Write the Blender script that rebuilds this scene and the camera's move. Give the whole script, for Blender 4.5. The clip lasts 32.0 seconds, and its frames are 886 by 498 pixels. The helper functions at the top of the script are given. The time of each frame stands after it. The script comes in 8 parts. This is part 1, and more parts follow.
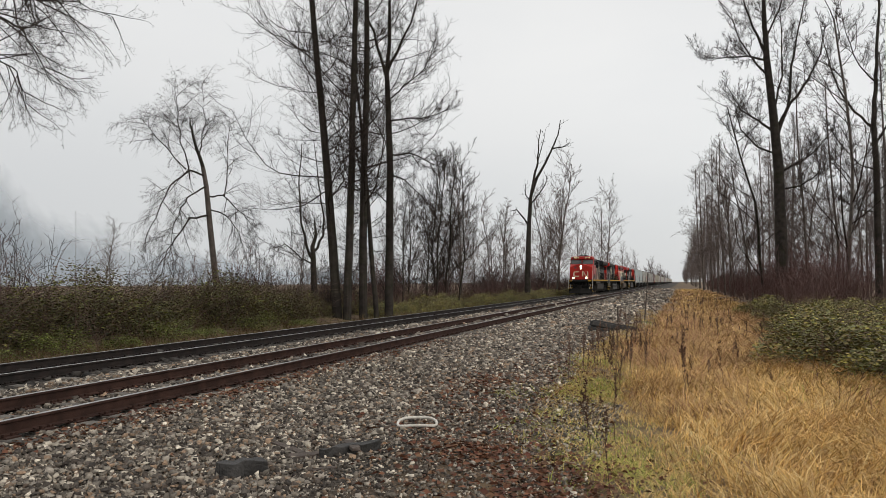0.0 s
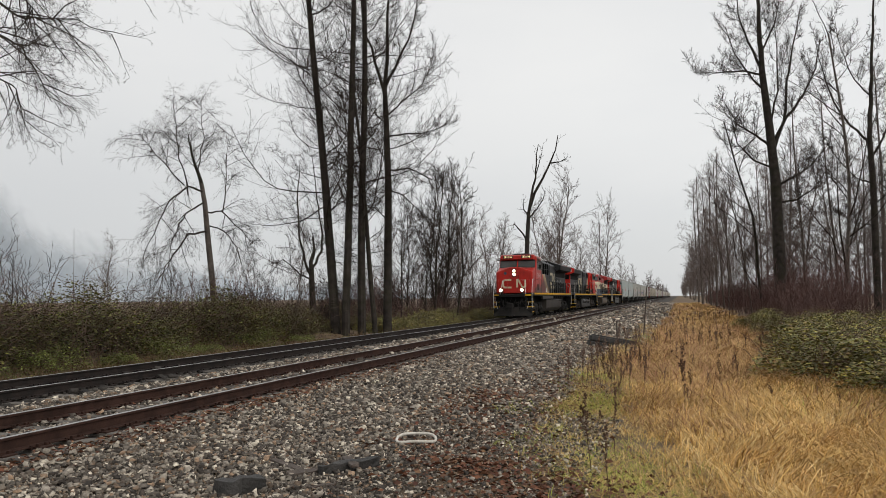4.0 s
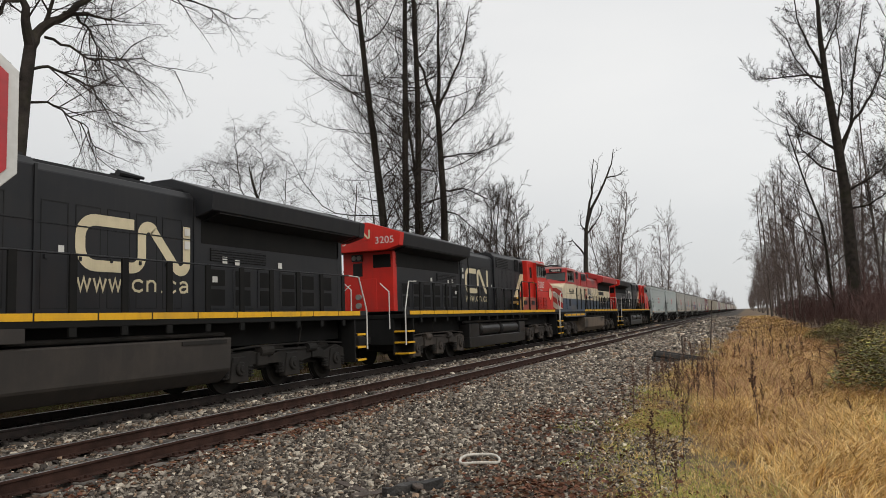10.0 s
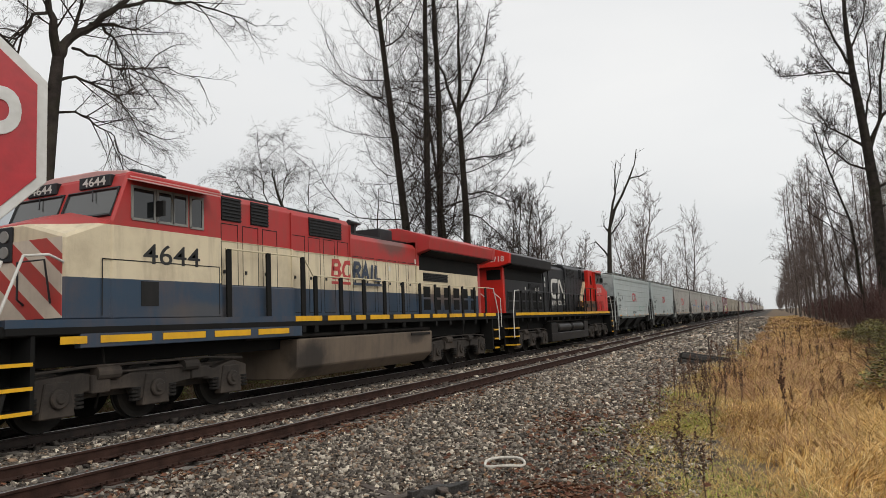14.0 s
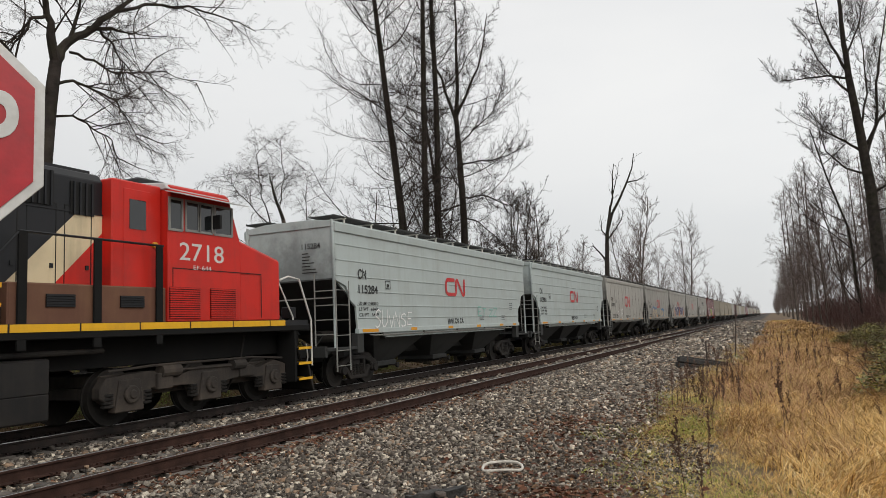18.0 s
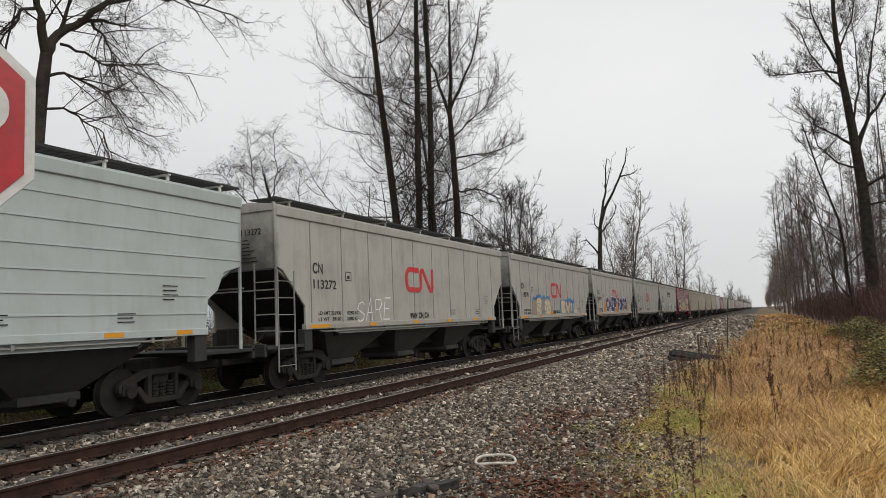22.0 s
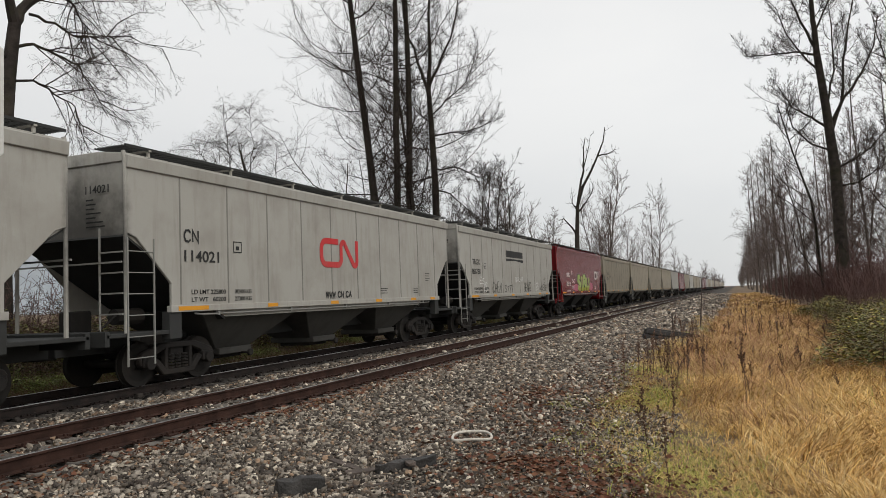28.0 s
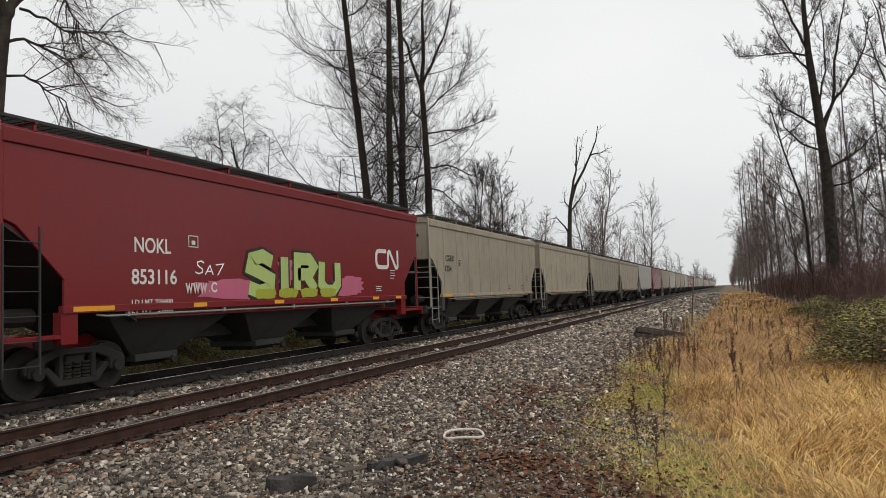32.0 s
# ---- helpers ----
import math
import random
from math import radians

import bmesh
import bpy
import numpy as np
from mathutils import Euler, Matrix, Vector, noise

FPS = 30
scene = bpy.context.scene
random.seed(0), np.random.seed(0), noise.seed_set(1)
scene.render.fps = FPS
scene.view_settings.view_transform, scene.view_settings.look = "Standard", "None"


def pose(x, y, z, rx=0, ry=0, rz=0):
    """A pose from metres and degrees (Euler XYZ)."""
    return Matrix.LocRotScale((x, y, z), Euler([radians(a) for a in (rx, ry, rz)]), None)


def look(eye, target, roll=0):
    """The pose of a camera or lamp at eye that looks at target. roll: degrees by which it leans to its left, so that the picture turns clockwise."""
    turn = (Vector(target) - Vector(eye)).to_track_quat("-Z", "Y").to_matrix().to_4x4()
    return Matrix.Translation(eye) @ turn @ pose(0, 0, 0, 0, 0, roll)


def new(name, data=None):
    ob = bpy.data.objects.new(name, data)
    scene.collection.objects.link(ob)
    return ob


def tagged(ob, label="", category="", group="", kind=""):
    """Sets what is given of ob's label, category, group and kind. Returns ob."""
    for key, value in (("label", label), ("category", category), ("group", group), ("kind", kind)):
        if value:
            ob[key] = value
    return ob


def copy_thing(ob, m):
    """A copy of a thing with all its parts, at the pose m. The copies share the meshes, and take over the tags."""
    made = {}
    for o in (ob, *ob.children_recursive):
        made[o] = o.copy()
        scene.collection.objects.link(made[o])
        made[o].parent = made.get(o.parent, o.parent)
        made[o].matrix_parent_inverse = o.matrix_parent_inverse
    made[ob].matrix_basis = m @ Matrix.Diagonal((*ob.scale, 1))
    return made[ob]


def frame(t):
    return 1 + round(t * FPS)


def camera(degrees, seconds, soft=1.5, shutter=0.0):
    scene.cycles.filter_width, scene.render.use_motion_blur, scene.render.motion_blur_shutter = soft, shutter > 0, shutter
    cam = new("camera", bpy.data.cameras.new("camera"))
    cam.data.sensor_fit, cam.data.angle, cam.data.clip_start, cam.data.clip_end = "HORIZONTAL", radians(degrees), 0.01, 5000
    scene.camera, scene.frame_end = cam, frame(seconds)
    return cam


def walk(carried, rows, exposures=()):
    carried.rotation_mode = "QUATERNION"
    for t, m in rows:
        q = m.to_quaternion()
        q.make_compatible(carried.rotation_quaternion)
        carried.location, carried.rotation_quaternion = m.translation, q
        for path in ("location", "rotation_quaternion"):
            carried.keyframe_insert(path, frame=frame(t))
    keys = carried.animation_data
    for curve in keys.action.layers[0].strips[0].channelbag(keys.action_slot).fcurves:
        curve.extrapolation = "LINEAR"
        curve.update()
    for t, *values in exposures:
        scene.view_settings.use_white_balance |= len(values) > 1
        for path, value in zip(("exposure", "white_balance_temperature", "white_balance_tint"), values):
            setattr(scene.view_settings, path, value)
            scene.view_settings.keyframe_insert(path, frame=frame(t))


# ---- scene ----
cam = camera(63.3, 32.0, soft=0.45)
EYE = (8.376, -7.764, 1.594)
PATH = [
    (0, (6.811, -3.021, 1.829), -0.31),
    (0.5, (6.807, -3.023, 1.842), -0.43),
    (1, (6.807, -3.024, 1.863), -0.44),
    (1.5, (6.810, -3.024, 1.887), -0.48),
    (2, (6.817, -3.023, 1.906), -0.51),
    (2.5, (6.825, -3.021, 1.915), -0.50),
    (3, (6.828, -3.021, 1.920), -0.57),
    (3.5, (6.828, -3.021, 1.924), -0.57),
    (5.5, (6.772, -3.043, 1.965), -0.67),
    (6, (6.741, -3.054, 1.972), -0.80),
    (6.5, (6.706, -3.067, 1.983), -1.00),
    (7, (6.668, -3.082, 2.000), -1.16),
    (7.5, (6.628, -3.100, 2.027), -1.46),
    (8, (6.586, -3.118, 2.053), -1.61),
    (8.5, (6.547, -3.135, 2.070), -1.75),
    (9, (6.516, -3.148, 2.074), -1.78),
    (9.5, (6.488, -3.159, 2.074), -1.89),
    (10, (6.459, -3.171, 2.077), -1.99),
    (10.5, (6.428, -3.184, 2.078), -2.07),
    (11, (6.395, -3.199, 2.078), -2.11),
    (11.5, (6.359, -3.214, 2.077), -2.11),
    (12, (6.328, -3.228, 2.079), -2.14),
    (12.5, (6.306, -3.240, 2.088), -2.24),
    (13, (6.298, -3.244, 2.097), -2.31),
    (13.5, (6.304, -3.242, 2.102), -2.39),
    (14, (6.317, -3.236, 2.104), -2.44),
    (14.5, (6.325, -3.233, 2.104), -2.50),
    (16.5, (6.314, -3.239, 2.114), -2.44),
    (17, (6.315, -3.239, 2.118), -2.45),
    (17.5, (6.324, -3.235, 2.125), -2.46),
    (18, (6.334, -3.231, 2.131), -2.46),
    (18.5, (6.343, -3.228, 2.138), -2.54),
    (19, (6.347, -3.227, 2.141), -2.62),
    (19.5, (6.351, -3.225, 2.139), -2.66),
    (20, (6.352, -3.224, 2.132), -2.72),
    (20.5, (6.355, -3.221, 2.122), -2.70),
    (21, (6.359, -3.218, 2.112), -2.68),
    (21.5, (6.362, -3.215, 2.098), -2.62),
    (22, (6.373, -3.209, 2.086), -2.46),
    (22.5, (6.390, -3.201, 2.075), -2.30),
    (23, (6.413, -3.190, 2.068), -2.17),
    (23.5, (6.435, -3.180, 2.061), -2.02),
    (24, (6.451, -3.172, 2.051), -2.01),
    (24.5, (6.459, -3.168, 2.040), -2.03),
    (25, (6.459, -3.166, 2.027), -2.07),
    (25.5, (6.455, -3.166, 2.012), -2.15),
    (27.5, (6.491, -3.146, 1.938), -2.25),
    (28, (6.503, -3.140, 1.928), -2.28),
    (28.5, (6.512, -3.136, 1.922), -2.32),
    (29, (6.521, -3.132, 1.915), -2.32),
    (29.5, (6.530, -3.128, 1.909), -2.33),
    (30, (6.537, -3.125, 1.904), -2.34),
    (30.5, (6.542, -3.123, 1.903), -2.28),
    (31, (6.544, -3.122, 1.905), -2.20),
    (31.5, (6.546, -3.122, 1.910), -2.11),
    (32, (6.550, -3.120, 1.913), -2.06),
]
walk(cam, [(t, look(EYE, target, roll)) for t, target, roll in PATH], [(0, 0.0), (8, -0.02), (12.5, 0.06), (18, 0.05), (20.5, 0.0), (25, 0.02), (28, 0.05), (32, 0.08)])


def rolled(t):
    """How far the train has come along its track at t seconds."""
    u = t / 32.0
    return u * (-321.49 + u * (71.02 + u * (-98.96 + u * 42.93)))


# ---- light: a closed cover of cloud, with a weak wide sun behind it ----
world = bpy.data.worlds.new("overcast")
scene.world = world
world.use_nodes = True
wn, wl = world.node_tree.nodes, world.node_tree.links
wn.clear()
w_out = wn.new("ShaderNodeOutputWorld")
w_bg = wn.new("ShaderNodeBackground")
w_sky = wn.new("ShaderNodeTexSky")
w_sky.sky_type, w_sky.sun_disc, w_sky.sun_elevation, w_sky.sun_rotation = "NISHITA", False, radians(35), radians(200)
w_co = wn.new("ShaderNodeTexCoord")
w_map = wn.new("ShaderNodeMapping")
w_map.inputs["Scale"].default_value = (1.0, 1.0, 2.6)
w_noise = wn.new("ShaderNodeTexNoise")
w_noise.inputs["Scale"].default_value, w_noise.inputs["Detail"].default_value, w_noise.inputs["Roughness"].default_value = 1.7, 5.0, 0.5
w_ramp = wn.new("ShaderNodeValToRGB")
w_ramp.color_ramp.elements[0].position, w_ramp.color_ramp.elements[0].color = 0.32, (0.665, 0.67, 0.672, 1)
w_ramp.color_ramp.elements[1].position, w_ramp.color_ramp.elements[1].color = 0.70, (0.75, 0.745, 0.73, 1)
w_scale = wn.new("ShaderNodeMix")
w_scale.data_type, w_scale.blend_type = "RGBA", "MULTIPLY"
w_scale.inputs["Factor"].default_value = 1.0
w_scale.inputs["B"].default_value = (0.1, 0.1, 0.1, 1)
w_mix = wn.new("ShaderNodeMix")
w_mix.data_type = "RGBA"
w_mix.inputs["Factor"].default_value = 0.93
wl.new(w_co.outputs["Generated"], w_map.inputs["Vector"])
wl.new(w_map.outputs["Vector"], w_noise.inputs["Vector"])
wl.new(w_noise.outputs["Fac"], w_ramp.inputs["Fac"])
wl.new(w_sky.outputs["Color"], w_scale.inputs["A"])
wl.new(w_scale.outputs["Result"], w_mix.inputs["A"])
wl.new(w_ramp.outputs["Color"], w_mix.inputs["B"])
# the cover is thickest and greyest low over the horizon
w_dot = wn.new("ShaderNodeVectorMath")
w_dot.operation = "DOT_PRODUCT"
w_dot.inputs[1].default_value = (-0.16, 0.0, -0.987)
w_thick = wn.new("ShaderNodeMapRange")
w_thick.interpolation_type = "SMOOTHSTEP"
w_thick.inputs["From Min"].default_value, w_thick.inputs["From Max"].default_value = -0.30, 0.06
w_thick.inputs["To Max"].default_value = 0.6
w_grey = wn.new("ShaderNodeMix")
w_grey.data_type = "RGBA"
w_grey.inputs["B"].default_value = (0.44, 0.455, 0.47, 1)
wl.new(w_co.outputs["Generated"], w_dot.inputs[0])
wl.new(w_dot.outputs["Value"], w_thick.inputs["Value"])
wl.new(w_thick.outputs["Result"], w_grey.inputs["Factor"])
wl.new(w_mix.outputs["Result"], w_grey.inputs["A"])
wl.new(w_grey.outputs["Result"], w_bg.inputs["Color"])
w_bg.inputs["Strength"].default_value = 1.2
wl.new(w_bg.outputs["Background"], w_out.inputs["Surface"])
sun = new("sun", bpy.data.lights.new("sun", "SUN"))
sun.data.energy, sun.data.angle, sun.data.color = 1.2, radians(40), (1.0, 0.95, 0.88)
sun.matrix_world = look((58, -30, 50), (0, 0, 0))


def backdrop():
    """The mountain side far beyond the hedge: haze is put into its pale colour, low cloud into its transparent top."""
    # pale blue-grey is the haze of distance, mixed into the surface colour
    m = mat("haze_tinted_mountain", (0.29, 0.33, 0.37), (0.39, 0.43, 0.465), 0.006, 1.0, bump=0, grain=0.03, spec=0.0)
    n, l = m.node_tree.nodes, m.node_tree.links
    co = n.new("ShaderNodeTexCoord")
    sep = n.new("ShaderNodeSeparateXYZ")
    l.new(co.outputs["Object"], sep.inputs[0])
    drift = n.new("ShaderNodeTexNoise")
    drift.inputs["Scale"].default_value, drift.inputs["Detail"].default_value = 0.011, 5
    l.new(co.outputs["Object"], drift.inputs["Vector"])
    add = n.new("ShaderNodeMath")
    add.operation = "MULTIPLY_ADD"
    add.inputs[1].default_value = 46.0
    l.new(drift.outputs["Fac"], add.inputs[0])
    l.new(sep.outputs["X"], add.inputs[2])
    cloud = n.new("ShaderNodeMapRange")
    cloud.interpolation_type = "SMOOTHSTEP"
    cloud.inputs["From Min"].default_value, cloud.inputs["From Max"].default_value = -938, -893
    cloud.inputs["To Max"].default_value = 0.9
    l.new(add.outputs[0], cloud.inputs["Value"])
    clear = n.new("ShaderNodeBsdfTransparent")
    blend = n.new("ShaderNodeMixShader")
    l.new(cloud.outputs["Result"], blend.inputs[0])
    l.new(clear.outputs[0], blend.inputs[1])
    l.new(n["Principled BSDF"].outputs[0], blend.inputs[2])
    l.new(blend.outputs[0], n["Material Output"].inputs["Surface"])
    rng = np.random.default_rng(3)
    ys = np.arange(-900, 2600, 14.0)
    top = np.interp(ys, [-900, 300, 600, 708, 796, 850, 900, 960, 1063, 1220, 1540, 2600], [560, 540, 420, 290, 200, 150, 132, 124, 105, 84, 58, 30]) + rng.normal(0, 2.2, len(ys))
    v, f = [], []
    for i, (y, h) in enumerate(zip(ys, top)):
        v += [(-900 - 60 * u, y, -4 + (h + 4) * u) for u in (0, 0.2, 0.4, 0.6, 0.8, 1)]
        if i:
            for k in range(5):
                a, b = 6 * (i - 1) + k, 6 * i + k
                f.append((a, b, b + 1, a + 1))
    tagged(new("backdrop_mountain", raw("backdrop_mountain", v, f, m, True)), "grey-blue mountain side, haze in its colour, top faded out as low cloud", "mountain", kind="structure")


# ---- materials ----
def rgb(c, k=1.0):
    return (c[0] * k, c[1] * k, c[2] * k, 1)


def mat(name, a, b=None, scale=3.0, rough=0.8, metal=0.0, bump=0.3, grain=40.0, dirt=None, dirt_amount=0.45, vary=0.0, island=False, spec=0.4):
    """A two-scale procedural surface: broad patches from a to b, fine grain in tone and relief, and stains of the colour dirt."""
    m = bpy.data.materials.new(name)
    m.use_nodes = True
    n, l = m.node_tree.nodes, m.node_tree.links
    p = n["Principled BSDF"]
    b = b or tuple(v * 0.75 for v in a)
    co = n.new("ShaderNodeTexCoord")
    broad = n.new("ShaderNodeTexNoise")
    broad.inputs["Scale"].default_value, broad.inputs["Detail"].default_value = scale, 6
    fine = n.new("ShaderNodeTexNoise")
    fine.inputs["Scale"].default_value, fine.inputs["Detail"].default_value = grain, 4
    l.new(co.outputs["Object"], broad.inputs["Vector"])
    l.new(co.outputs["Object"], fine.inputs["Vector"])
    ramp = n.new("ShaderNodeValToRGB")
    ramp.color_ramp.elements[0].position, ramp.color_ramp.elements[0].color = 0.35, rgb(a)
    ramp.color_ramp.elements[1].position, ramp.color_ramp.elements[1].color = 0.68, rgb(b)
    l.new(broad.outputs["Fac"], ramp.inputs["Fac"])
    tone = n.new("ShaderNodeMix")
    tone.data_type, tone.blend_type = "RGBA", "OVERLAY"
    tone.inputs["Factor"].default_value = 0.35
    l.new(ramp.outputs["Color"], tone.inputs["A"])
    l.new(fine.outputs["Fac"], tone.inputs["B"])
    last = tone.outputs["Result"]
    if dirt:
        blot = n.new("ShaderNodeTexNoise")
        blot.inputs["Scale"].default_value, blot.inputs["Detail"].default_value, blot.inputs["Roughness"].default_value = scale * 0.6, 9, 0.68
        l.new(co.outputs["Object"], blot.inputs["Vector"])
        cut = n.new("ShaderNodeMapRange")
        cut.inputs["From Min"].default_value, cut.inputs["From Max"].default_value = 0.45, 0.75
        cut.inputs["To Max"].default_value = dirt_amount
        l.new(blot.outputs["Fac"], cut.inputs["Value"])
        mix = n.new("ShaderNodeMix")
        mix.data_type = "RGBA"
        mix.inputs["B"].default_value = rgb(dirt)
        l.new(cut.outputs["Result"], mix.inputs["Factor"])
        l.new(last, mix.inputs["A"])
        last = mix.outputs["Result"]
    if vary:
        if island:
            info = n.new("ShaderNodeNewGeometry").outputs["Random Per Island"]
        else:
            info = n.new("ShaderNodeObjectInfo").outputs["Random"]
        hsv = n.new("ShaderNodeHueSaturation")
        rng = n.new("ShaderNodeMapRange")
        rng.inputs["To Min"].default_value, rng.inputs["To Max"].default_value = 1 - vary, 1 + vary
        l.new(info, rng.inputs["Value"])
        l.new(rng.outputs["Result"], hsv.inputs["Value"])
        l.new(last, hsv.inputs["Color"])
        last = hsv.outputs["Color"]
    l.new(last, p.inputs["Base Color"])
    p.inputs["Roughness"].default_value, p.inputs["Metallic"].default_value = rough, metal
    p.inputs["Specular IOR Level"].default_value = spec
    if bump:
        bp = n.new("ShaderNodeBump")
        bp.inputs["Strength"].default_value, bp.inputs["Distance"].default_value = bump, 0.02
        l.new(fine.outputs["Fac"], bp.inputs["Height"])
        l.new(bp.outputs["Normal"], p.inputs["Normal"])
    return m


def ramp_mat(m, stops, island=True):
    """Recolours a material by random pieces: each island takes one of the stops."""
    n, l = m.node_tree.nodes, m.node_tree.links
    info = n.new("ShaderNodeNewGeometry").outputs["Random Per Island"] if island else n.new("ShaderNodeObjectInfo").outputs["Random"]
    r = n.new("ShaderNodeValToRGB")
    r.color_ramp.interpolation = "LINEAR"
    last = len(stops) - 1
    r.color_ramp.elements[0].color, r.color_ramp.elements[1].color = rgb(stops[0]), rgb(stops[last])
    for i in range(1, last):
        r.color_ramp.elements.new(i / last).color = rgb(stops[i])
    l.new(info, r.inputs["Fac"])
    mix = n.new("ShaderNodeMix")
    mix.data_type, mix.blend_type = "RGBA", "MULTIPLY"
    mix.inputs["Factor"].default_value = 1.0
    p = n["Principled BSDF"]
    old = p.inputs["Base Color"].links[0].from_socket
    l.new(old, mix.inputs["A"])
    l.new(r.outputs["Color"], mix.inputs["B"])
    l.new(mix.outputs["Result"], p.inputs["Base Color"])
    return m


def glow(name, c, strength):
    m = bpy.data.materials.new(name)
    m.use_nodes = True
    p = m.node_tree.nodes["Principled BSDF"]
    p.inputs["Base Color"].default_value = rgb(c)
    p.inputs["Emission Color"].default_value = rgb(c)
    p.inputs["Emission Strength"].default_value = strength
    return m


# ---- mesh tools ----
class Form:
    """Gathers vertices and faces of one mesh."""

    def __init__(self):
        self.v, self.f = [], []

    def add(self, verts, faces):
        k = len(self.v)
        self.v += [tuple(p) for p in verts]
        self.f += [tuple(i + k for i in q) for q in faces]
        return self

    def box(self, x0, x1, y0, y1, z0, z1):
        v = [(x, y, z) for z in (z0, z1) for y in (y0, y1) for x in (x0, x1)]
        return self.add(v, [(0, 2, 3, 1), (4, 5, 7, 6), (0, 1, 5, 4), (1, 3, 7, 5), (3, 2, 6, 7), (2, 0, 4, 6)])

    def side(self, poly, x0, x1):
        """A slab with the outline poly, of (y, z), from x0 to x1."""
        n = len(poly)
        v = [(x0, y, z) for y, z in poly] + [(x1, y, z) for y, z in poly]
        return self.add(v, [tuple(range(n)), tuple(range(2 * n - 1, n - 1, -1))] + [(i, i + n, (i + 1) % n + n, (i + 1) % n) for i in range(n)])

    def along(self, poly, y0, y1, poly1=None):
        """A body with the cross-section poly, of (x, z), from y0 to y1; with poly1 it changes to that."""
        n, poly1 = len(poly), poly1 or poly
        v = [(x, y0, z) for x, z in poly] + [(x, y1, z) for x, z in poly1]
        return self.add(v, [tuple(range(n)), tuple(range(2 * n - 1, n - 1, -1))] + [(i, i + n, (i + 1) % n + n, (i + 1) % n) for i in range(n)])

    def up(self, poly, z0, z1):
        n = len(poly)
        v = [(x, y, z0) for x, y in poly] + [(x, y, z1) for x, y in poly]
        return self.add(v, [tuple(range(n)), tuple(range(2 * n - 1, n - 1, -1))] + [(i, i + n, (i + 1) % n + n, (i + 1) % n) for i in range(n)])

    def tube(self, points, r, n=6, r1=None, caps=True):
        """A round bar through the points; r1: the radius at its end."""
        pts = [Vector(p) for p in points]
        last = len(pts) - 1
        k = len(self.v)
        ax = None
        for i, p in enumerate(pts):
            d = (pts[min(i + 1, last)] - pts[max(i - 1, 0)]).normalized()
            if ax is None:
                ax = d.orthogonal().normalized()
            ax = (ax - d * ax.dot(d))
            ax = ax.normalized() if ax.length > 1e-6 else d.orthogonal().normalized()
            by = d.cross(ax)
            q = r + ((r1 if r1 is not None else r) - r) * i / max(1, last)
            for j in range(n):
                a = 2 * math.pi * j / n
                self.v.append(tuple(p + ax * (q * math.cos(a)) + by * (q * math.sin(a))))
        for i in range(last):
            for j in range(n):
                a, b = k + i * n + j, k + i * n + (j + 1) % n
                self.f.append((a, b, b + n, a + n))
        if caps:
            self.f.append(tuple(range(k + n - 1, k - 1, -1)))
            self.f.append(tuple(range(k + last * n, k + last * n + n)))
        return self

    def disc(self, x0, x1, y, z, r, n=20, r1=None):
        """A wheel-like drum that lies along x."""
        return self.tube([(x0, y, z), (x1, y, z)], r, n, r1 if r1 is not None else r)

    def mesh(self, name, bev=0.0, smooth=False):
        me = bpy.data.meshes.new(name)
        me.from_pydata(self.v, [], self.f)
        b = bmesh.new()
        b.from_mesh(me)
        bmesh.ops.recalc_face_normals(b, faces=b.faces)
        if bev:
            es = [e for e in b.edges if e.is_manifold and e.calc_face_angle(0) > 0.5]
            bmesh.ops.bevel(b, geom=es, offset=bev, segments=1, affect="EDGES", clamp_overlap=True)
        b.to_mesh(me)
        b.free()
        if smooth:
            me.polygons.foreach_set("use_smooth", [True] * len(me.polygons))
            me.set_sharp_from_angle(angle=radians(38))
        return me


def part(name, form, material, parent=None, label="", bev=0.0, smooth=False):
    """One mesh object under a thing or a part; form may be a ready mesh."""
    me = form.mesh(name, bev, smooth) if isinstance(form, Form) else form
    if not me.materials:
        me.materials.append(material)
    ob = new(name, me)
    ob.parent = parent
    if me.materials[0] != material:
        ob.material_slots[0].link = "OBJECT"
        ob.material_slots[0].material = material
    if label:
        tagged(ob, label)
    return ob


def raw(name, verts, faces, material, smooth=False):
    """A mesh from arrays: verts (n, 3) and faces (m, 3 or 4)."""
    verts, faces = np.asarray(verts, np.float32), np.asarray(faces, np.int32)
    me = bpy.data.meshes.new(name)
    m, k = faces.shape
    me.vertices.add(len(verts))
    me.vertices.foreach_set("co", verts.ravel())
    me.loops.add(m * k)
    me.loops.foreach_set("vertex_index", faces.ravel())
    me.polygons.add(m)
    me.polygons.foreach_set("loop_start", np.arange(0, m * k, k, dtype=np.int32))
    if smooth:
        me.polygons.foreach_set("use_smooth", np.ones(m, bool))
    me.update(calc_edges=True)
    me.validate()
    me.materials.append(material)
    return me


def text_mesh(words, size, bold=0.0):
    """Flat lettering in Blender's own font, in its x-y plane, centred."""
    cu = bpy.data.curves.new("lettering", "FONT")
    cu.body, cu.size, cu.align_x, cu.align_y, cu.offset, cu.extrude, cu.resolution_u = words, size, "CENTER", "CENTER", bold, 0.0015, 5
    ob = bpy.data.objects.new("lettering", cu)
    scene.collection.objects.link(ob)
    bpy.context.view_layer.update()
    me = bpy.data.meshes.new_from_object(ob.evaluated_get(bpy.context.evaluated_depsgraph_get()))
    bpy.data.objects.remove(ob)
    me.materials.clear()
    return me


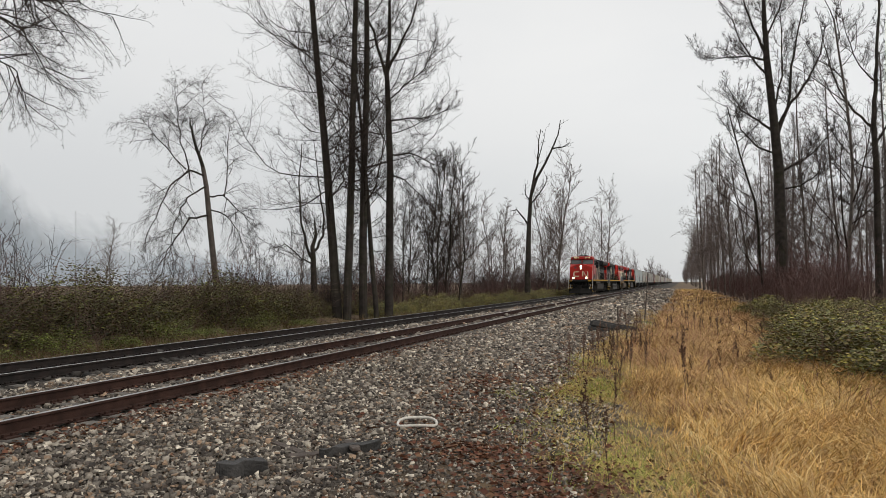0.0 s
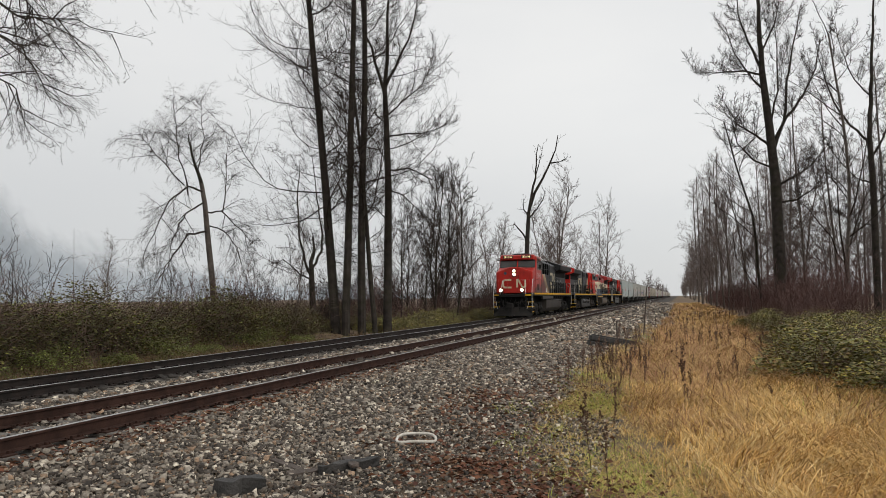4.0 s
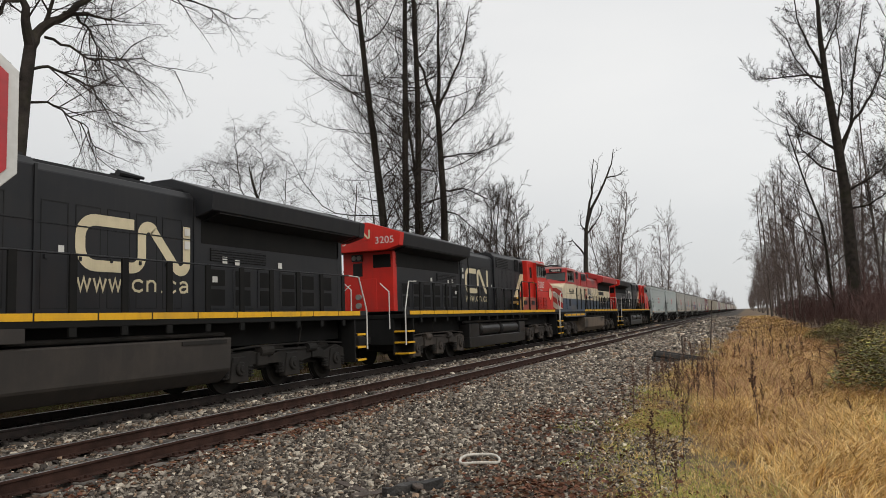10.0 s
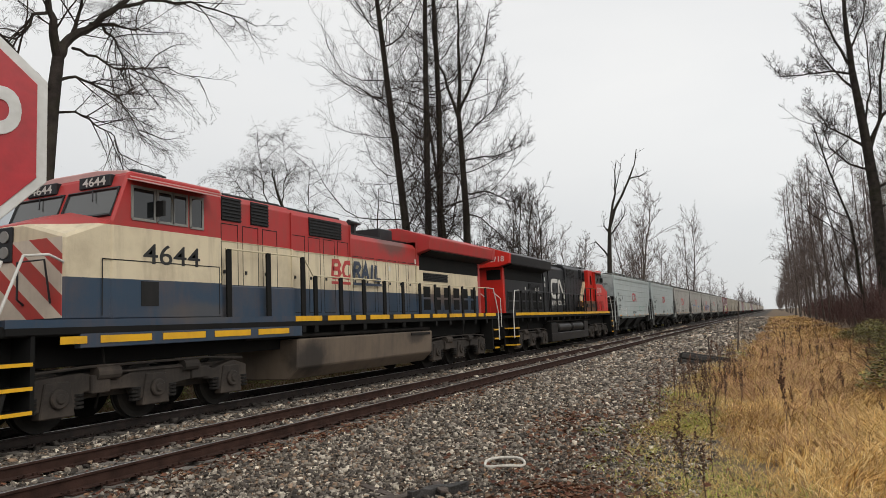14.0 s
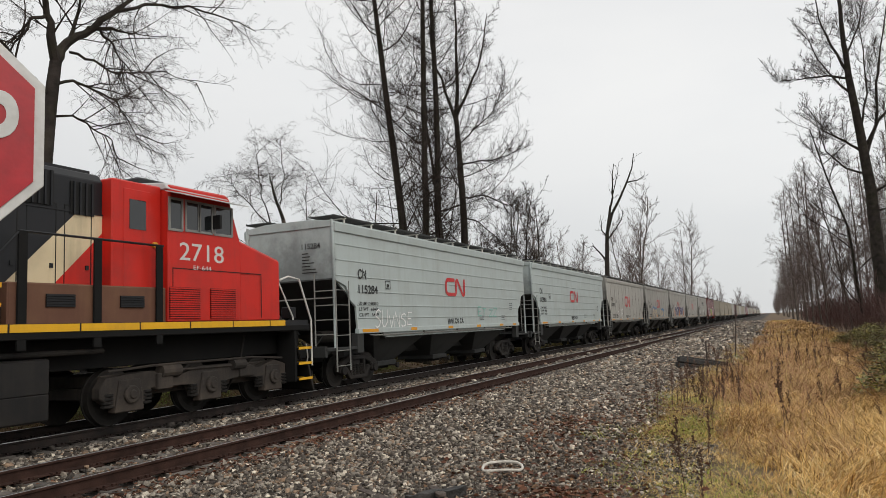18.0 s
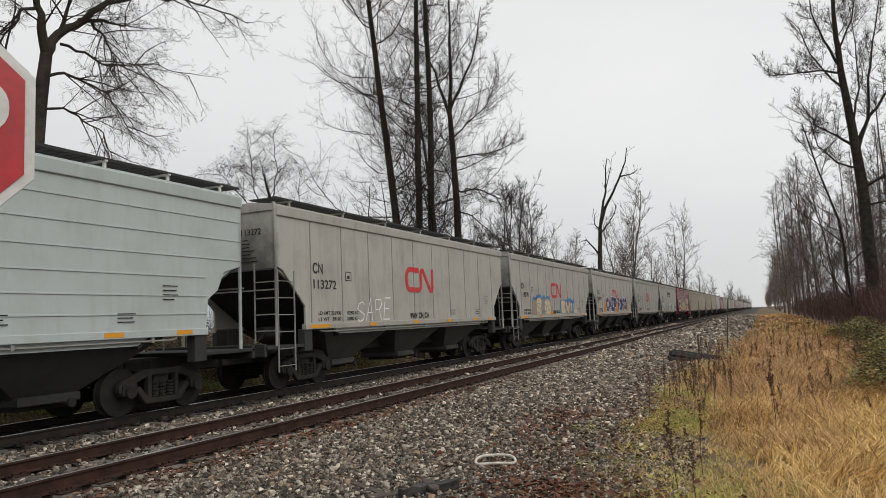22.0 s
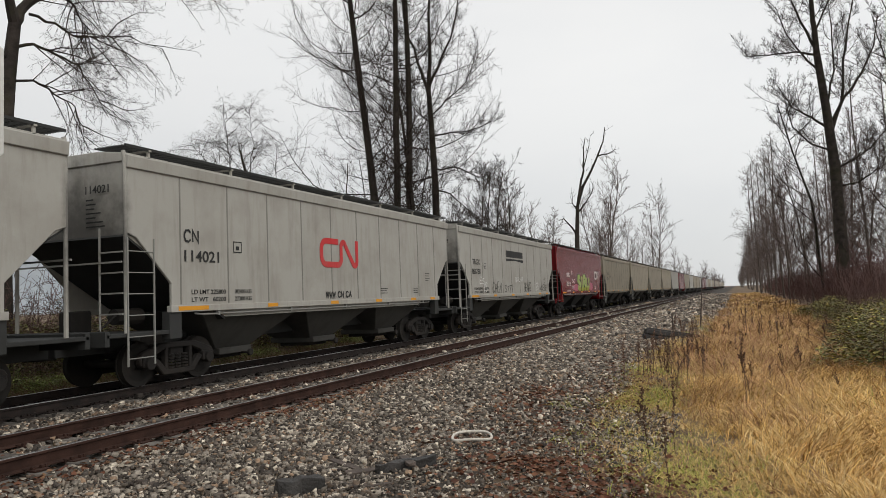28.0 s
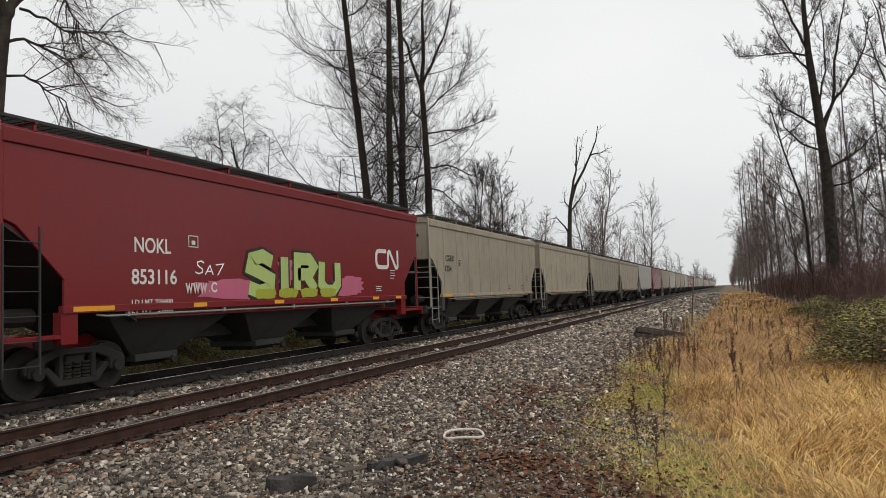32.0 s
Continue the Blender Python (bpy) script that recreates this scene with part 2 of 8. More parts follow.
def lettering(name, words, box, at, face, material, parent, bold=0.0, label=""):
    """Words, box = (width, height), centred at a place of the thing, on a side (face "right": towards +x, "left": towards -x) or an end ("front": -y, "rear": +y)."""
    me = text_mesh(words, 1.0, bold)
    co = np.empty(len(me.vertices) * 3, np.float32)
    me.vertices.foreach_get("co", co)
    co = co.reshape(-1, 3)
    lo, hi = co.min(0), co.max(0)
    turn = {"right": (90, 0, 90), "left": (90, 0, -90), "front": (90, 0, 0), "rear": (90, 0, 180)}[face]
    fit = Matrix.Diagonal((box[0] / (hi[0] - lo[0]), box[1] / (hi[1] - lo[1]), 1, 1)) @ Matrix.Translation(Vector((-(lo[0] + hi[0]) / 2, -(lo[1] + hi[1]) / 2, 0)))
    me.transform(Matrix.Translation(at) @ pose(0, 0, 0, *turn) @ fit)
    return part(name, me, material, parent, label)


def bars(name, at, face, widths, height, gap, material, parent, label=""):
    """Rows of plain bars in place of small writing: widths of the lines, from the top."""
    fm = Form()
    sx = {"right": 1, "left": -1}.get(face, 1)
    for i, w in enumerate(widths):
        z = at[2] - i * gap
        if face in ("right", "left"):
            fm.box(at[0] - 0.001, at[0] + 0.002, at[1] - (0 if sx > 0 else w), at[1] + (w if sx > 0 else 0), z, z + height)
        else:
            fm.box(at[0], at[0] + w, at[1] - 0.002, at[1] + 0.001, z, z + height)
    return part(name, fm, material, parent, label)


def thing(name, m, label, category, group="", kind=""):
    ob = new(name)
    ob.matrix_basis = m
    return tagged(ob, label, category, group, kind)


# ---- materials of the place ----
M_BARK = mat("dark_wet_bark", (0.024, 0.020, 0.018), (0.052, 0.043, 0.037), 2.5, 0.95, bump=0.9, grain=25, dirt=(0.040, 0.043, 0.018), dirt_amount=0.5, spec=0.15)
M_TWIG = mat("twig_bark", (0.046, 0.035, 0.029), (0.026, 0.021, 0.018), 1.5, 0.95, bump=0, spec=0.1)
# farther trees: moist-air haze is put into paler bark and twig colours
M_BARK_HAZED = mat("hazed_bark", (0.085, 0.070, 0.060), (0.13, 0.11, 0.098), 2.5, 0.95, bump=0.6, grain=25, spec=0.1)
M_TWIG_HAZED = mat("hazed_twigs", (0.135, 0.105, 0.092), (0.10, 0.08, 0.072), 1.5, 0.95, bump=0, spec=0.1)
M_BIRCH = mat("pale_bark", (0.12, 0.10, 0.085), (0.045, 0.036, 0.03), 3, 0.85, bump=0.5, grain=20)
M_RAIL_OILY = mat("oily_rail_steel", (0.012, 0.0095, 0.0085), (0.026, 0.018, 0.015), 5, 0.7, 0.0, 0.3, 60, spec=0.25)
M_RAIL = mat("rusty_rail_steel", (0.026, 0.013, 0.0095), (0.052, 0.026, 0.019), 5, 0.85, 0.0, 0.3, 60, spec=0.2)
M_HEAD = mat("worn_rail_head", (0.50, 0.49, 0.48), (0.36, 0.35, 0.34), 8, 0.3, 1.0, 0.05, 90)
M_TIE = mat("weathered_tie_timber", (0.14, 0.125, 0.11), (0.075, 0.065, 0.055), 4, 0.9, bump=0.7, grain=30, dirt=(0.03, 0.025, 0.02), vary=0.3)
M_STONE = ramp_mat(mat("crushed_stone", (1.12, 1.10, 1.06), (0.78, 0.76, 0.74), 30, 0.8, bump=0.5, grain=110, spec=0.35),
                   [(0.024, 0.019, 0.016), (0.11, 0.094, 0.080), (0.038, 0.031, 0.026), (0.38, 0.34, 0.285), (0.055, 0.045, 0.037), (0.22, 0.187, 0.152), (0.82, 0.74, 0.62), (0.048, 0.038, 0.031), (0.38, 0.265, 0.18), (0.075, 0.062, 0.052), (0.42, 0.375, 0.32), (0.028, 0.022, 0.019), (0.18, 0.15, 0.127)])
# main-track stones: oil, and the shade under the train put into the colour
M_STONE_OILY_SHADE = ramp_mat(mat("oily_shaded_stone", (0.9, 0.88, 0.86), (0.6, 0.59, 0.58), 14, 0.75, bump=0.4, grain=60, spec=0.3), [(0.02, 0.018, 0.016), (0.07, 0.062, 0.055), (0.034, 0.03, 0.027), (0.11, 0.10, 0.088)])
M_LEAF_DEAD = ramp_mat(mat("fallen_leaves", (0.95, 0.92, 0.9), (0.5, 0.48, 0.48), 9, 0.8, bump=0, spec=0.3), [(0.14, 0.05, 0.032), (0.24, 0.11, 0.06), (0.09, 0.038, 0.027), (0.32, 0.19, 0.10)])
M_STRAW = ramp_mat(mat("dry_grass", (1.08, 1.04, 1.0), (0.8, 0.77, 0.73), 1.2, 0.85, bump=0, spec=0.2), [(0.62, 0.37, 0.13), (0.80, 0.54, 0.21), (0.30, 0.16, 0.065), (0.96, 0.75, 0.38), (0.50, 0.33, 0.11), (0.74, 0.47, 0.17), (0.24, 0.14, 0.07), (0.86, 0.60, 0.20)])
M_STUBBLE = ramp_mat(mat("trampled_stubble", (1.35, 1.3, 1.25), (0.9, 0.86, 0.82), 1.6, 0.85, bump=0, spec=0.2), [(0.44, 0.30, 0.12), (0.60, 0.43, 0.19), (0.25, 0.155, 0.075), (0.70, 0.53, 0.26), (0.35, 0.30, 0.09), (0.51, 0.37, 0.14)])
M_BROWN = ramp_mat(mat("withered_stalks", (1.35, 1.25, 1.2), (0.8, 0.74, 0.70), 1.2, 0.9, bump=0, spec=0.15), [(0.32, 0.18, 0.10), (0.50, 0.34, 0.18), (0.19, 0.095, 0.06), (0.46, 0.35, 0.15), (0.25, 0.125, 0.08)])
M_GREEN = ramp_mat(mat("short_green_grass", (1, 1, 1), (0.7, 0.7, 0.7), 2, 0.8, bump=0, spec=0.2), [(0.34, 0.39, 0.07), (0.50, 0.51, 0.11), (0.23, 0.26, 0.055), (0.62, 0.50, 0.16)])
M_BRAMBLE = ramp_mat(mat("bramble_leaves", (1.2, 1.22, 1.15), (0.42, 0.42, 0.41), 1.0, 0.55, bump=0, spec=0.4), [(0.085, 0.085, 0.032), (0.21, 0.21, 0.065), (0.12, 0.10, 0.045), (0.50, 0.43, 0.08), (0.16, 0.085, 0.052), (0.27, 0.28, 0.09), (0.07, 0.07, 0.03), (0.38, 0.27, 0.09)])
M_HEDGE = ramp_mat(mat("hedge_leaves", (1.15, 1.12, 1.0), (0.20, 0.185, 0.18), 0.8, 0.6, bump=0, spec=0.3), [(0.055, 0.045, 0.022), (0.12, 0.075, 0.042), (0.15, 0.18, 0.045), (0.075, 0.045, 0.03), (0.24, 0.26, 0.06), (0.10, 0.07, 0.038), (0.06, 0.075, 0.024), (0.16, 0.11, 0.05)])
M_NETTLE = ramp_mat(mat("nettle_leaves", (1, 1, 1), (0.5, 0.5, 0.5), 1.2, 0.6, bump=0, spec=0.3), [(0.10, 0.13, 0.03), (0.22, 0.27, 0.06), (0.13, 0.11, 0.045), (0.30, 0.34, 0.08), (0.08, 0.10, 0.03)])
M_CANE = mat("dead_canes", (0.085, 0.05, 0.04), (0.13, 0.09, 0.065), 3, 0.9, bump=0)
M_WEED = mat("withered_weed", (0.085, 0.045, 0.032), (0.14, 0.085, 0.055), 5, 0.9, bump=0, vary=0.25)


def ground_material():
    """Crushed stone along the tracks, litter and earth beside it, turf further out; the borders wander."""
    # base kept near black: it paints the shade in gaps between ballast stones
    m = mat("ground", (0.060, 0.051, 0.043), (0.018, 0.015, 0.012), 1.2, 0.95, bump=0.9, grain=22)
    n, l = m.node_tree.nodes, m.node_tree.links
    p = n["Principled BSDF"]
    old = p.inputs["Base Color"].links[0].from_socket
    co = n.new("ShaderNodeTexCoord")
    sep = n.new("ShaderNodeSeparateXYZ")
    l.new(co.outputs["Object"], sep.inputs[0])
    wander = n.new("ShaderNodeTexNoise")
    wander.inputs["Scale"].default_value, wander.inputs["Detail"].default_value = 0.45, 6
    l.new(co.outputs["Object"], wander.inputs["Vector"])
    add = n.new("ShaderNodeMath")
    add.operation = "MULTIPLY_ADD"
    add.inputs[1].default_value = 3.0
    l.new(wander.outputs["Fac"], add.inputs[0])
    l.new(sep.outputs["X"], add.inputs[2])
    soil = n.new("ShaderNodeTexNoise")
    soil.inputs["Scale"].default_value, soil.inputs["Detail"].default_value = 2.2, 8
    l.new(co.outputs["Object"], soil.inputs["Vector"])
    soilr = n.new("ShaderNodeValToRGB")
    soilr.color_ramp.elements[0].position, soilr.color_ramp.elements[0].color = 0.35, (0.085, 0.055, 0.036, 1)
    soilr.color_ramp.elements[1].position, soilr.color_ramp.elements[1].color = 0.65, (0.17, 0.115, 0.062, 1)
    l.new(soil.outputs["Fac"], soilr.inputs["Fac"])
    for lo, hi in ((6.4, 8.0), (-5.4, -6.2)):
        rng = n.new("ShaderNodeMapRange")
        rng.inputs["From Min"].default_value, rng.inputs["From Max"].default_value = lo, hi
        l.new(add.outputs[0], rng.inputs["Value"])
        mix = n.new("ShaderNodeMix")
        mix.data_type = "RGBA"
        l.new(rng.outputs["Result"], mix.inputs["Factor"])
        l.new(old, mix.inputs["A"])
        l.new(soilr.outputs["Color"], mix.inputs["B"])
        old = mix.outputs["Result"]
    l.new(old, p.inputs["Base Color"])
    return m


def lie(x, y):
    """The height of the ground."""
    x, y = np.asarray(x, float), np.asarray(y, float)
    z = np.interp(x, [-60, -14, -10, -7.8, -6.2, -5.55, -2.6, -2.0, -1.4, 1.45, 2.1, 3.2, 4.8, 6.3, 7.5, 11, 14, 60],
                  [-0.5, -0.35, -0.3, -0.55, -0.42, -0.24, -0.24, -0.27, -0.24, -0.24, -0.30, -0.36, -0.32, -0.42, -0.55, -0.58, -0.4, -0.5])
    z = z + np.where((x > 2) | (x < -6), 1, 0) * 0.03 * np.sin(1.7 * x + 0.6 * y) * np.sin(0.9 * y - 0.4 * x)
    near = np.clip((-3.2 - y) / 4, 0, 1)
    return z + np.where(x > 2.5, 0.35 * near, 0)


def ground():
    xs = np.r_[-2500, -900, -300, -120, -60, -40, np.arange(-30, 30.01, 0.5), 40, 60, 120, 300, 900, 2500]
    ys = np.r_[-600, -150, -60, -30, np.arange(-16, 40, 0.5), np.arange(40, 120, 4), 130, 160, 220, 320, 500, 900, 1600, 4500]
    X, Y = np.meshgrid(xs, ys)
    Z = lie(X, Y)
    v = np.stack([X, Y, Z], -1).reshape(-1, 3)
    a = np.arange(len(ys) - 1)[:, None] * len(xs) + np.arange(len(xs) - 1)[None]
    f = np.stack([a, a + 1, a + 1 + len(xs), a + len(xs)], -1).reshape(-1, 4)
    ob = new("ground", raw("ground", v, f, ground_material(), True))
    tagged(ob, "flat ground of crushed stone, leaf litter and dry turf", "ground", kind="structure")


ground()
backdrop()

# ---- the two tracks ----
RAIL = [(-0.075, -0.18), (0.075, -0.18), (0.075, -0.168), (0.012, -0.15), (0.009, -0.045), (0.036, -0.035), (0.037, -0.012), (0.030, -0.004), (-0.030, -0.004), (-0.037, -0.012), (-0.036, -0.035), (-0.009, -0.045), (-0.012, -0.15), (-0.075, -0.168)]


def tracks():
    rng = random.Random(4)
    tie = Form().box(-1.3, 1.3, -0.115, 0.115, -0.36, -0.192).mesh("tie", 0.012)
    plate = Form()
    plate.box(-0.19, 0.19, -0.1, 0.1, -0.196, -0.178)
    for sx in (-0.1, 0.1):
        for sy in (-0.06, 0.06):
            plate.box(sx - 0.022, sx + 0.022, sy - 0.018, sy + 0.018, -0.18, -0.145)
    for s in (-1, 1):
        plate.box(-0.085, 0.085, s * 0.135 - 0.012, s * 0.135 + 0.012, -0.2, -0.155)
    plate = plate.mesh("tie_plate")
    for x0, name, skip, label in ((0.0, "track_near", 0.525, "unused track with rusty rails on half-buried timber ties"), (-4.0, "track_far", 0.51, "main track with worn bright rails on timber ties")):
        t = thing(name, pose(x0, 0, 0), label, "railway track", kind="structure")
        for s in (-1, 1):
            part("rail", Form().along([(x + s * 0.754, z) for x, z in RAIL], -60, 1500), M_RAIL if x0 == 0 else M_RAIL_OILY, t, "brown rusty rail" if x0 == 0 else "dark oily rail")
            part("rail_head", Form().along([(s * 0.754 - 0.03, -0.006), (s * 0.754 + 0.03, -0.006), (s * 0.754 + 0.027, 0), (s * 0.754 - 0.027, 0)], -60, 1500), M_HEAD, t, "worn shining running surface")
        n = 160 if x0 == 0 else 110
        for i in range(n):
            y = -6 + i * skip
            ob = part("tie", tie, M_TIE, t)
            ob.location = (rng.uniform(-0.05, 0.05), y, rng.uniform(-0.012, 0.006))
            ob.rotation_euler = (0, 0, rng.uniform(-0.02, 0.02))
            if i < 90:
                for s in (-1, 1):
                    pl = part("tie_plate", plate, M_RAIL if x0 == 0 else M_RAIL_OILY, t)
                    pl.location = (s * 0.754, y, 0)
        rest = Form()
        for i in range(n, n + 260):
            y = -6 + i * skip
            rest.box(-1.3, 1.3, y - 0.11, y + 0.11, -0.3, -0.2)
        tagged(part("far_ties", rest, M_TIE, t), kind="stuff")


tracks()


def stone_shapes(rng, count):
    """Broken stone: boxes knocked out of shape, with a corner or two chipped in."""
    cube = np.array([(x, y, z) for z in (-1, 1) for y in (-1, 1) for x in (-1, 1)], float)
    quads = [(0, 2, 3, 1), (4, 5, 7, 6), (0, 1, 5, 4), (1, 3, 7, 5), (3, 2, 6, 7), (2, 0, 4, 6)]
    tri = [t for q in quads[1:] for t in ((q[0], q[1], q[2]), (q[0], q[2], q[3]))]
    out = []
    for _ in range(count):
        v = cube * rng.uniform((0.75, 0.5, 0.32), (1.15, 0.95, 0.7)) + rng.normal(0, 0.2, (8, 3))
        k = rng.integers(0, 8, 2)
        v[k] *= rng.uniform(0.25, 0.7, (2, 1))
        out.append(v)
    return np.array(out), np.array(tri)


def scatter(verts, faces, place, turn_z, tilt, size):
    """Copies of one of several base shapes, turned about z, tilted and sized: returns verts and faces of one mesh."""
    c, s = np.cos(turn_z), np.sin(turn_z)
    ct, st = np.cos(tilt), np.sin(tilt)
    v = verts * size[:, None, None]
    y, z = v[..., 1] * ct[:, None] - v[..., 2] * st[:, None], v[..., 1] * st[:, None] + v[..., 2] * ct[:, None]
    x = v[..., 0]
    out = np.stack([x * c[:, None] - y * s[:, None], x * s[:, None] + y * c[:, None], z], -1) + place[:, None]
    k = verts.shape[1]
    f = faces[None] + (np.arange(len(verts)) * k)[:, None, None]
    return out.reshape(-1, 3), f.reshape(-1, faces.shape[1])


def ballast():
    rng = np.random.default_rng(7)
    shapes, tri = stone_shapes(rng, 40)
    zones = [  # x0, x1, y0, y1, stones to the square metre, size
        (1.0, 5.0, -3.2, 3.0, 1900, 0.0178), (5.0, 7.4, -3.2, 5.0, 760, 0.0145), (1.0, 6.2, 3.0, 9.0, 1000, 0.0205), (1.0, 5.9, 9.0, 22.0, 430, 0.029), (-2.8, -0.8, -3, 14, 560, 0.027),
        (-0.68, 0.68, -3.2, 10, 440, 0.023), (-0.68, 0.68, 10, 24, 90, 0.042), (-2.8, -0.8, 14, 34, 170, 0.045), (1.0, 5.8, 22.0, 45.0, 120, 0.046), (1.0, 5.9, 45.0, 95.0, 34, 0.075), (1.0, 6.2, 95.0, 190.0, 8, 0.12), (-2.8, -0.8, 34, 90, 20, 0.09), (5.6, 6.9, 20, 60, 70, 0.045), (5.6, 7.1, 60, 200, 10, 0.10), (-0.68, 0.68, 24, 60, 26, 0.07), (-6.2, -4.8, 0, 40, 60, 0.05), (-3.3, -2.8, 0, 40, 70, 0.045), (-4.68, -3.3, 0, 30, 50, 0.05)]
    vs, fs, k = [], [], 0
    for x0, x1, y0, y1, dense, size in zones:
        n = int((x1 - x0) * (y1 - y0) * dense)
        x, y = rng.uniform(x0, x1, n), rng.uniform(y0, y1, n)
        if x0 == 1.0:
            keep = rng.random(n) > np.clip((x - 5.0) / 1.6, 0, 1) * 0.8
            x, y = x[keep], y[keep]
            # the tie ends show through where the stone is thin
            phase = np.abs(((y + 6) / 0.525 + 0.5) % 1 - 0.5) * 0.525
            keep = (x > 1.33) | (phase > 0.13) | (rng.random(len(x)) < 0.35)
            x, y = x[keep], y[keep]
        elif x0 == -0.68:
            phase = np.abs(((y + 6) / 0.525 + 0.5) % 1 - 0.5) * 0.525
            keep = (phase > 0.12) | (rng.random(n) < 0.3)
            x, y = x[keep], y[keep]
        n = len(x)
        sz = size * np.clip(np.exp(rng.normal(-0.10, 0.36, n)), 0.35, 1.9)
        pl = np.stack([x, y, lie(x, y) + sz * rng.uniform(-0.4, 1.9 if size < 0.025 else 0.8, n)], -1)
        v, f = scatter(shapes[rng.integers(0, len(shapes), n)], tri, pl, rng.uniform(0, 6.3, n), rng.uniform(-1.1, 1.1, n), sz)
        vs.append(v), fs.append(f + k)
        k += len(v)
    for name, want, material, label in (("ballast_stones", True, M_STONE, "grey angular crushed-stone ballast spread beside the rails"), ("oily_ballast", False, M_STONE_OILY_SHADE, "dark oily ballast of the main track, train shade put into its colour")):
        v2, f2, k = [], [], 0
        for v, f, (x0, *rest) in zip(vs, fs, zones):
            if (x0 > -2.9) == want:
                v2.append(v), f2.append(f - f.min() + k)
                k += len(v)
        tagged(new(name, raw(name, np.concatenate(v2), np.concatenate(f2), material)), label, "gravel", kind="stuff")


ballast()
# ---- trees and shrubs ----
def shoot(rng, fm, p, d, length, r, level, spec):
    """A branch from p along d, with its side branches down to the twigs."""
    seg = spec["seg"][level]
    pts, dirs = [p], [d]
    step = length / seg
    q, e = np.array(p, float), np.array(d, float)
    for i in range(seg):
        e = e + rng.normal(0, spec["wob"][level], 3)
        e[2] += spec["lift"][level]
        e /= np.linalg.norm(e)
        q = q + e * step
        pts.append(tuple(q)), dirs.append(e.copy())
    fm.tube(pts, r, spec["sides"][level], r * spec["thin"][level], caps=level == 0)
    if level + 1 >= len(spec["seg"]):
        return
    count = spec["kids"][level]
    count = max(1, int(count * rng.uniform(0.75, 1.25)))
    for i in range(count):
        u = spec["from"][level] + (1 - spec["from"][level]) * (i + rng.uniform(0, 1)) / count
        k = min(seg - 1, int(u * seg))
        w = u * seg - k
        base = np.array(pts[k]) * (1 - w) + np.array(pts[k + 1]) * w
        along = dirs[k + 1]
        side = np.cross(along, rng.normal(0, 1, 3))
        side /= np.linalg.norm(side) + 1e-9
        a = spec["angle"][level] * rng.uniform(0.7, 1.25)
        go = along * math.cos(a) + side * math.sin(a)
        taper = (1 - u) if level == 0 else (1 - 0.6 * u)
        size = length * spec["ratio"][level] * (spec["min"] + (1 - spec["min"]) * taper) * rng.uniform(0.45, 1.3)
        rad = max(spec.get("floor", 0.006), min(r * 0.7, size * spec["slim"][level]))
        shoot(rng, fm, tuple(base), go, size, rad * rng.uniform(0.8, 1.1), level + 1, spec)


POPLAR = dict(seg=(14, 8, 4, 2), wob=(0.014, 0.17, 0.24, 0.26), lift=(0.008, 0.15, 0.16, 0.1), sides=(9, 4, 3, 3), thin=(0.3, 0.2, 0.4, 0.5), kids=(62, 16, 10), angle=(1.5, 0.95, 0.8), ratio=(0.22, 0.40, 0.42), slim=(0.0072, 0.0052, 0.0045), min=0.42)
POPLAR["from"] = (0.2, 0.1, 0.08)
MAPLE = dict(seg=(7, 5, 3, 2), wob=(0.10, 0.14, 0.17, 0.18), lift=(0.0, -0.04, -0.04, 0.05), sides=(5, 4, 3, 3), thin=(0.2, 0.3, 0.4, 0.6), kids=(8, 5, 4), angle=(0.8, 0.75, 0.7), ratio=(0.52, 0.48, 0.45), slim=(0.007, 0.0048, 0.004), min=0.6)
MAPLE["from"] = (0.12, 0.1, 0.1)
BIRCH = dict(seg=(6, 6, 4), wob=(0.08, 0.08, 0.08), lift=(-0.04, -0.10, -0.12), sides=(4, 3, 3), thin=(0.2, 0.4, 0.7), kids=(11, 7), angle=(0.8, 0.7), ratio=(0.5, 0.5), slim=(0.005, 0.004), min=0.7)
BIRCH["from"] = (0.1, 0.1)
ALDER = dict(seg=(8, 5, 4, 3), wob=(0.07, 0.16, 0.2, 0.2), lift=(0.03, 0.11, 0.09, 0.06), sides=(6, 3, 3, 3), thin=(0.3, 0.3, 0.4, 0.6), kids=(26, 10, 7), angle=(0.85, 0.7, 0.65), ratio=(0.40, 0.42, 0.42), slim=(0.010, 0.008, 0.007), min=0.4)
ALDER["from"] = (0.12, 0.12, 0.12)
SNAG = dict(seg=(5, 3), wob=(0.2, 0.25), lift=(0.12, 0.1), sides=(5, 4), thin=(0.25, 0.4), kids=(3,), angle=(0.7,), ratio=(0.35,), slim=(0.02,), min=0.6)
SNAG["from"] = (0.35,)
SHRUB = dict(seg=(5, 3, 2), wob=(0.12, 0.2, 0.2), lift=(0.05, 0.06, 0.04), sides=(3, 3, 3), thin=(0.3, 0.5, 0.6), kids=(9, 4), angle=(0.6, 0.6), ratio=(0.45, 0.45), slim=(0.006, 0.006), min=0.5)
SHRUB["from"] = (0.15, 0.2)


POPLAR_TWIG = {k: (v[1:] if isinstance(v, tuple) else v) for k, v in POPLAR.items()}
ALDER_TWIG = {k: (v[1:] if isinstance(v, tuple) else v) for k, v in ALDER.items()}


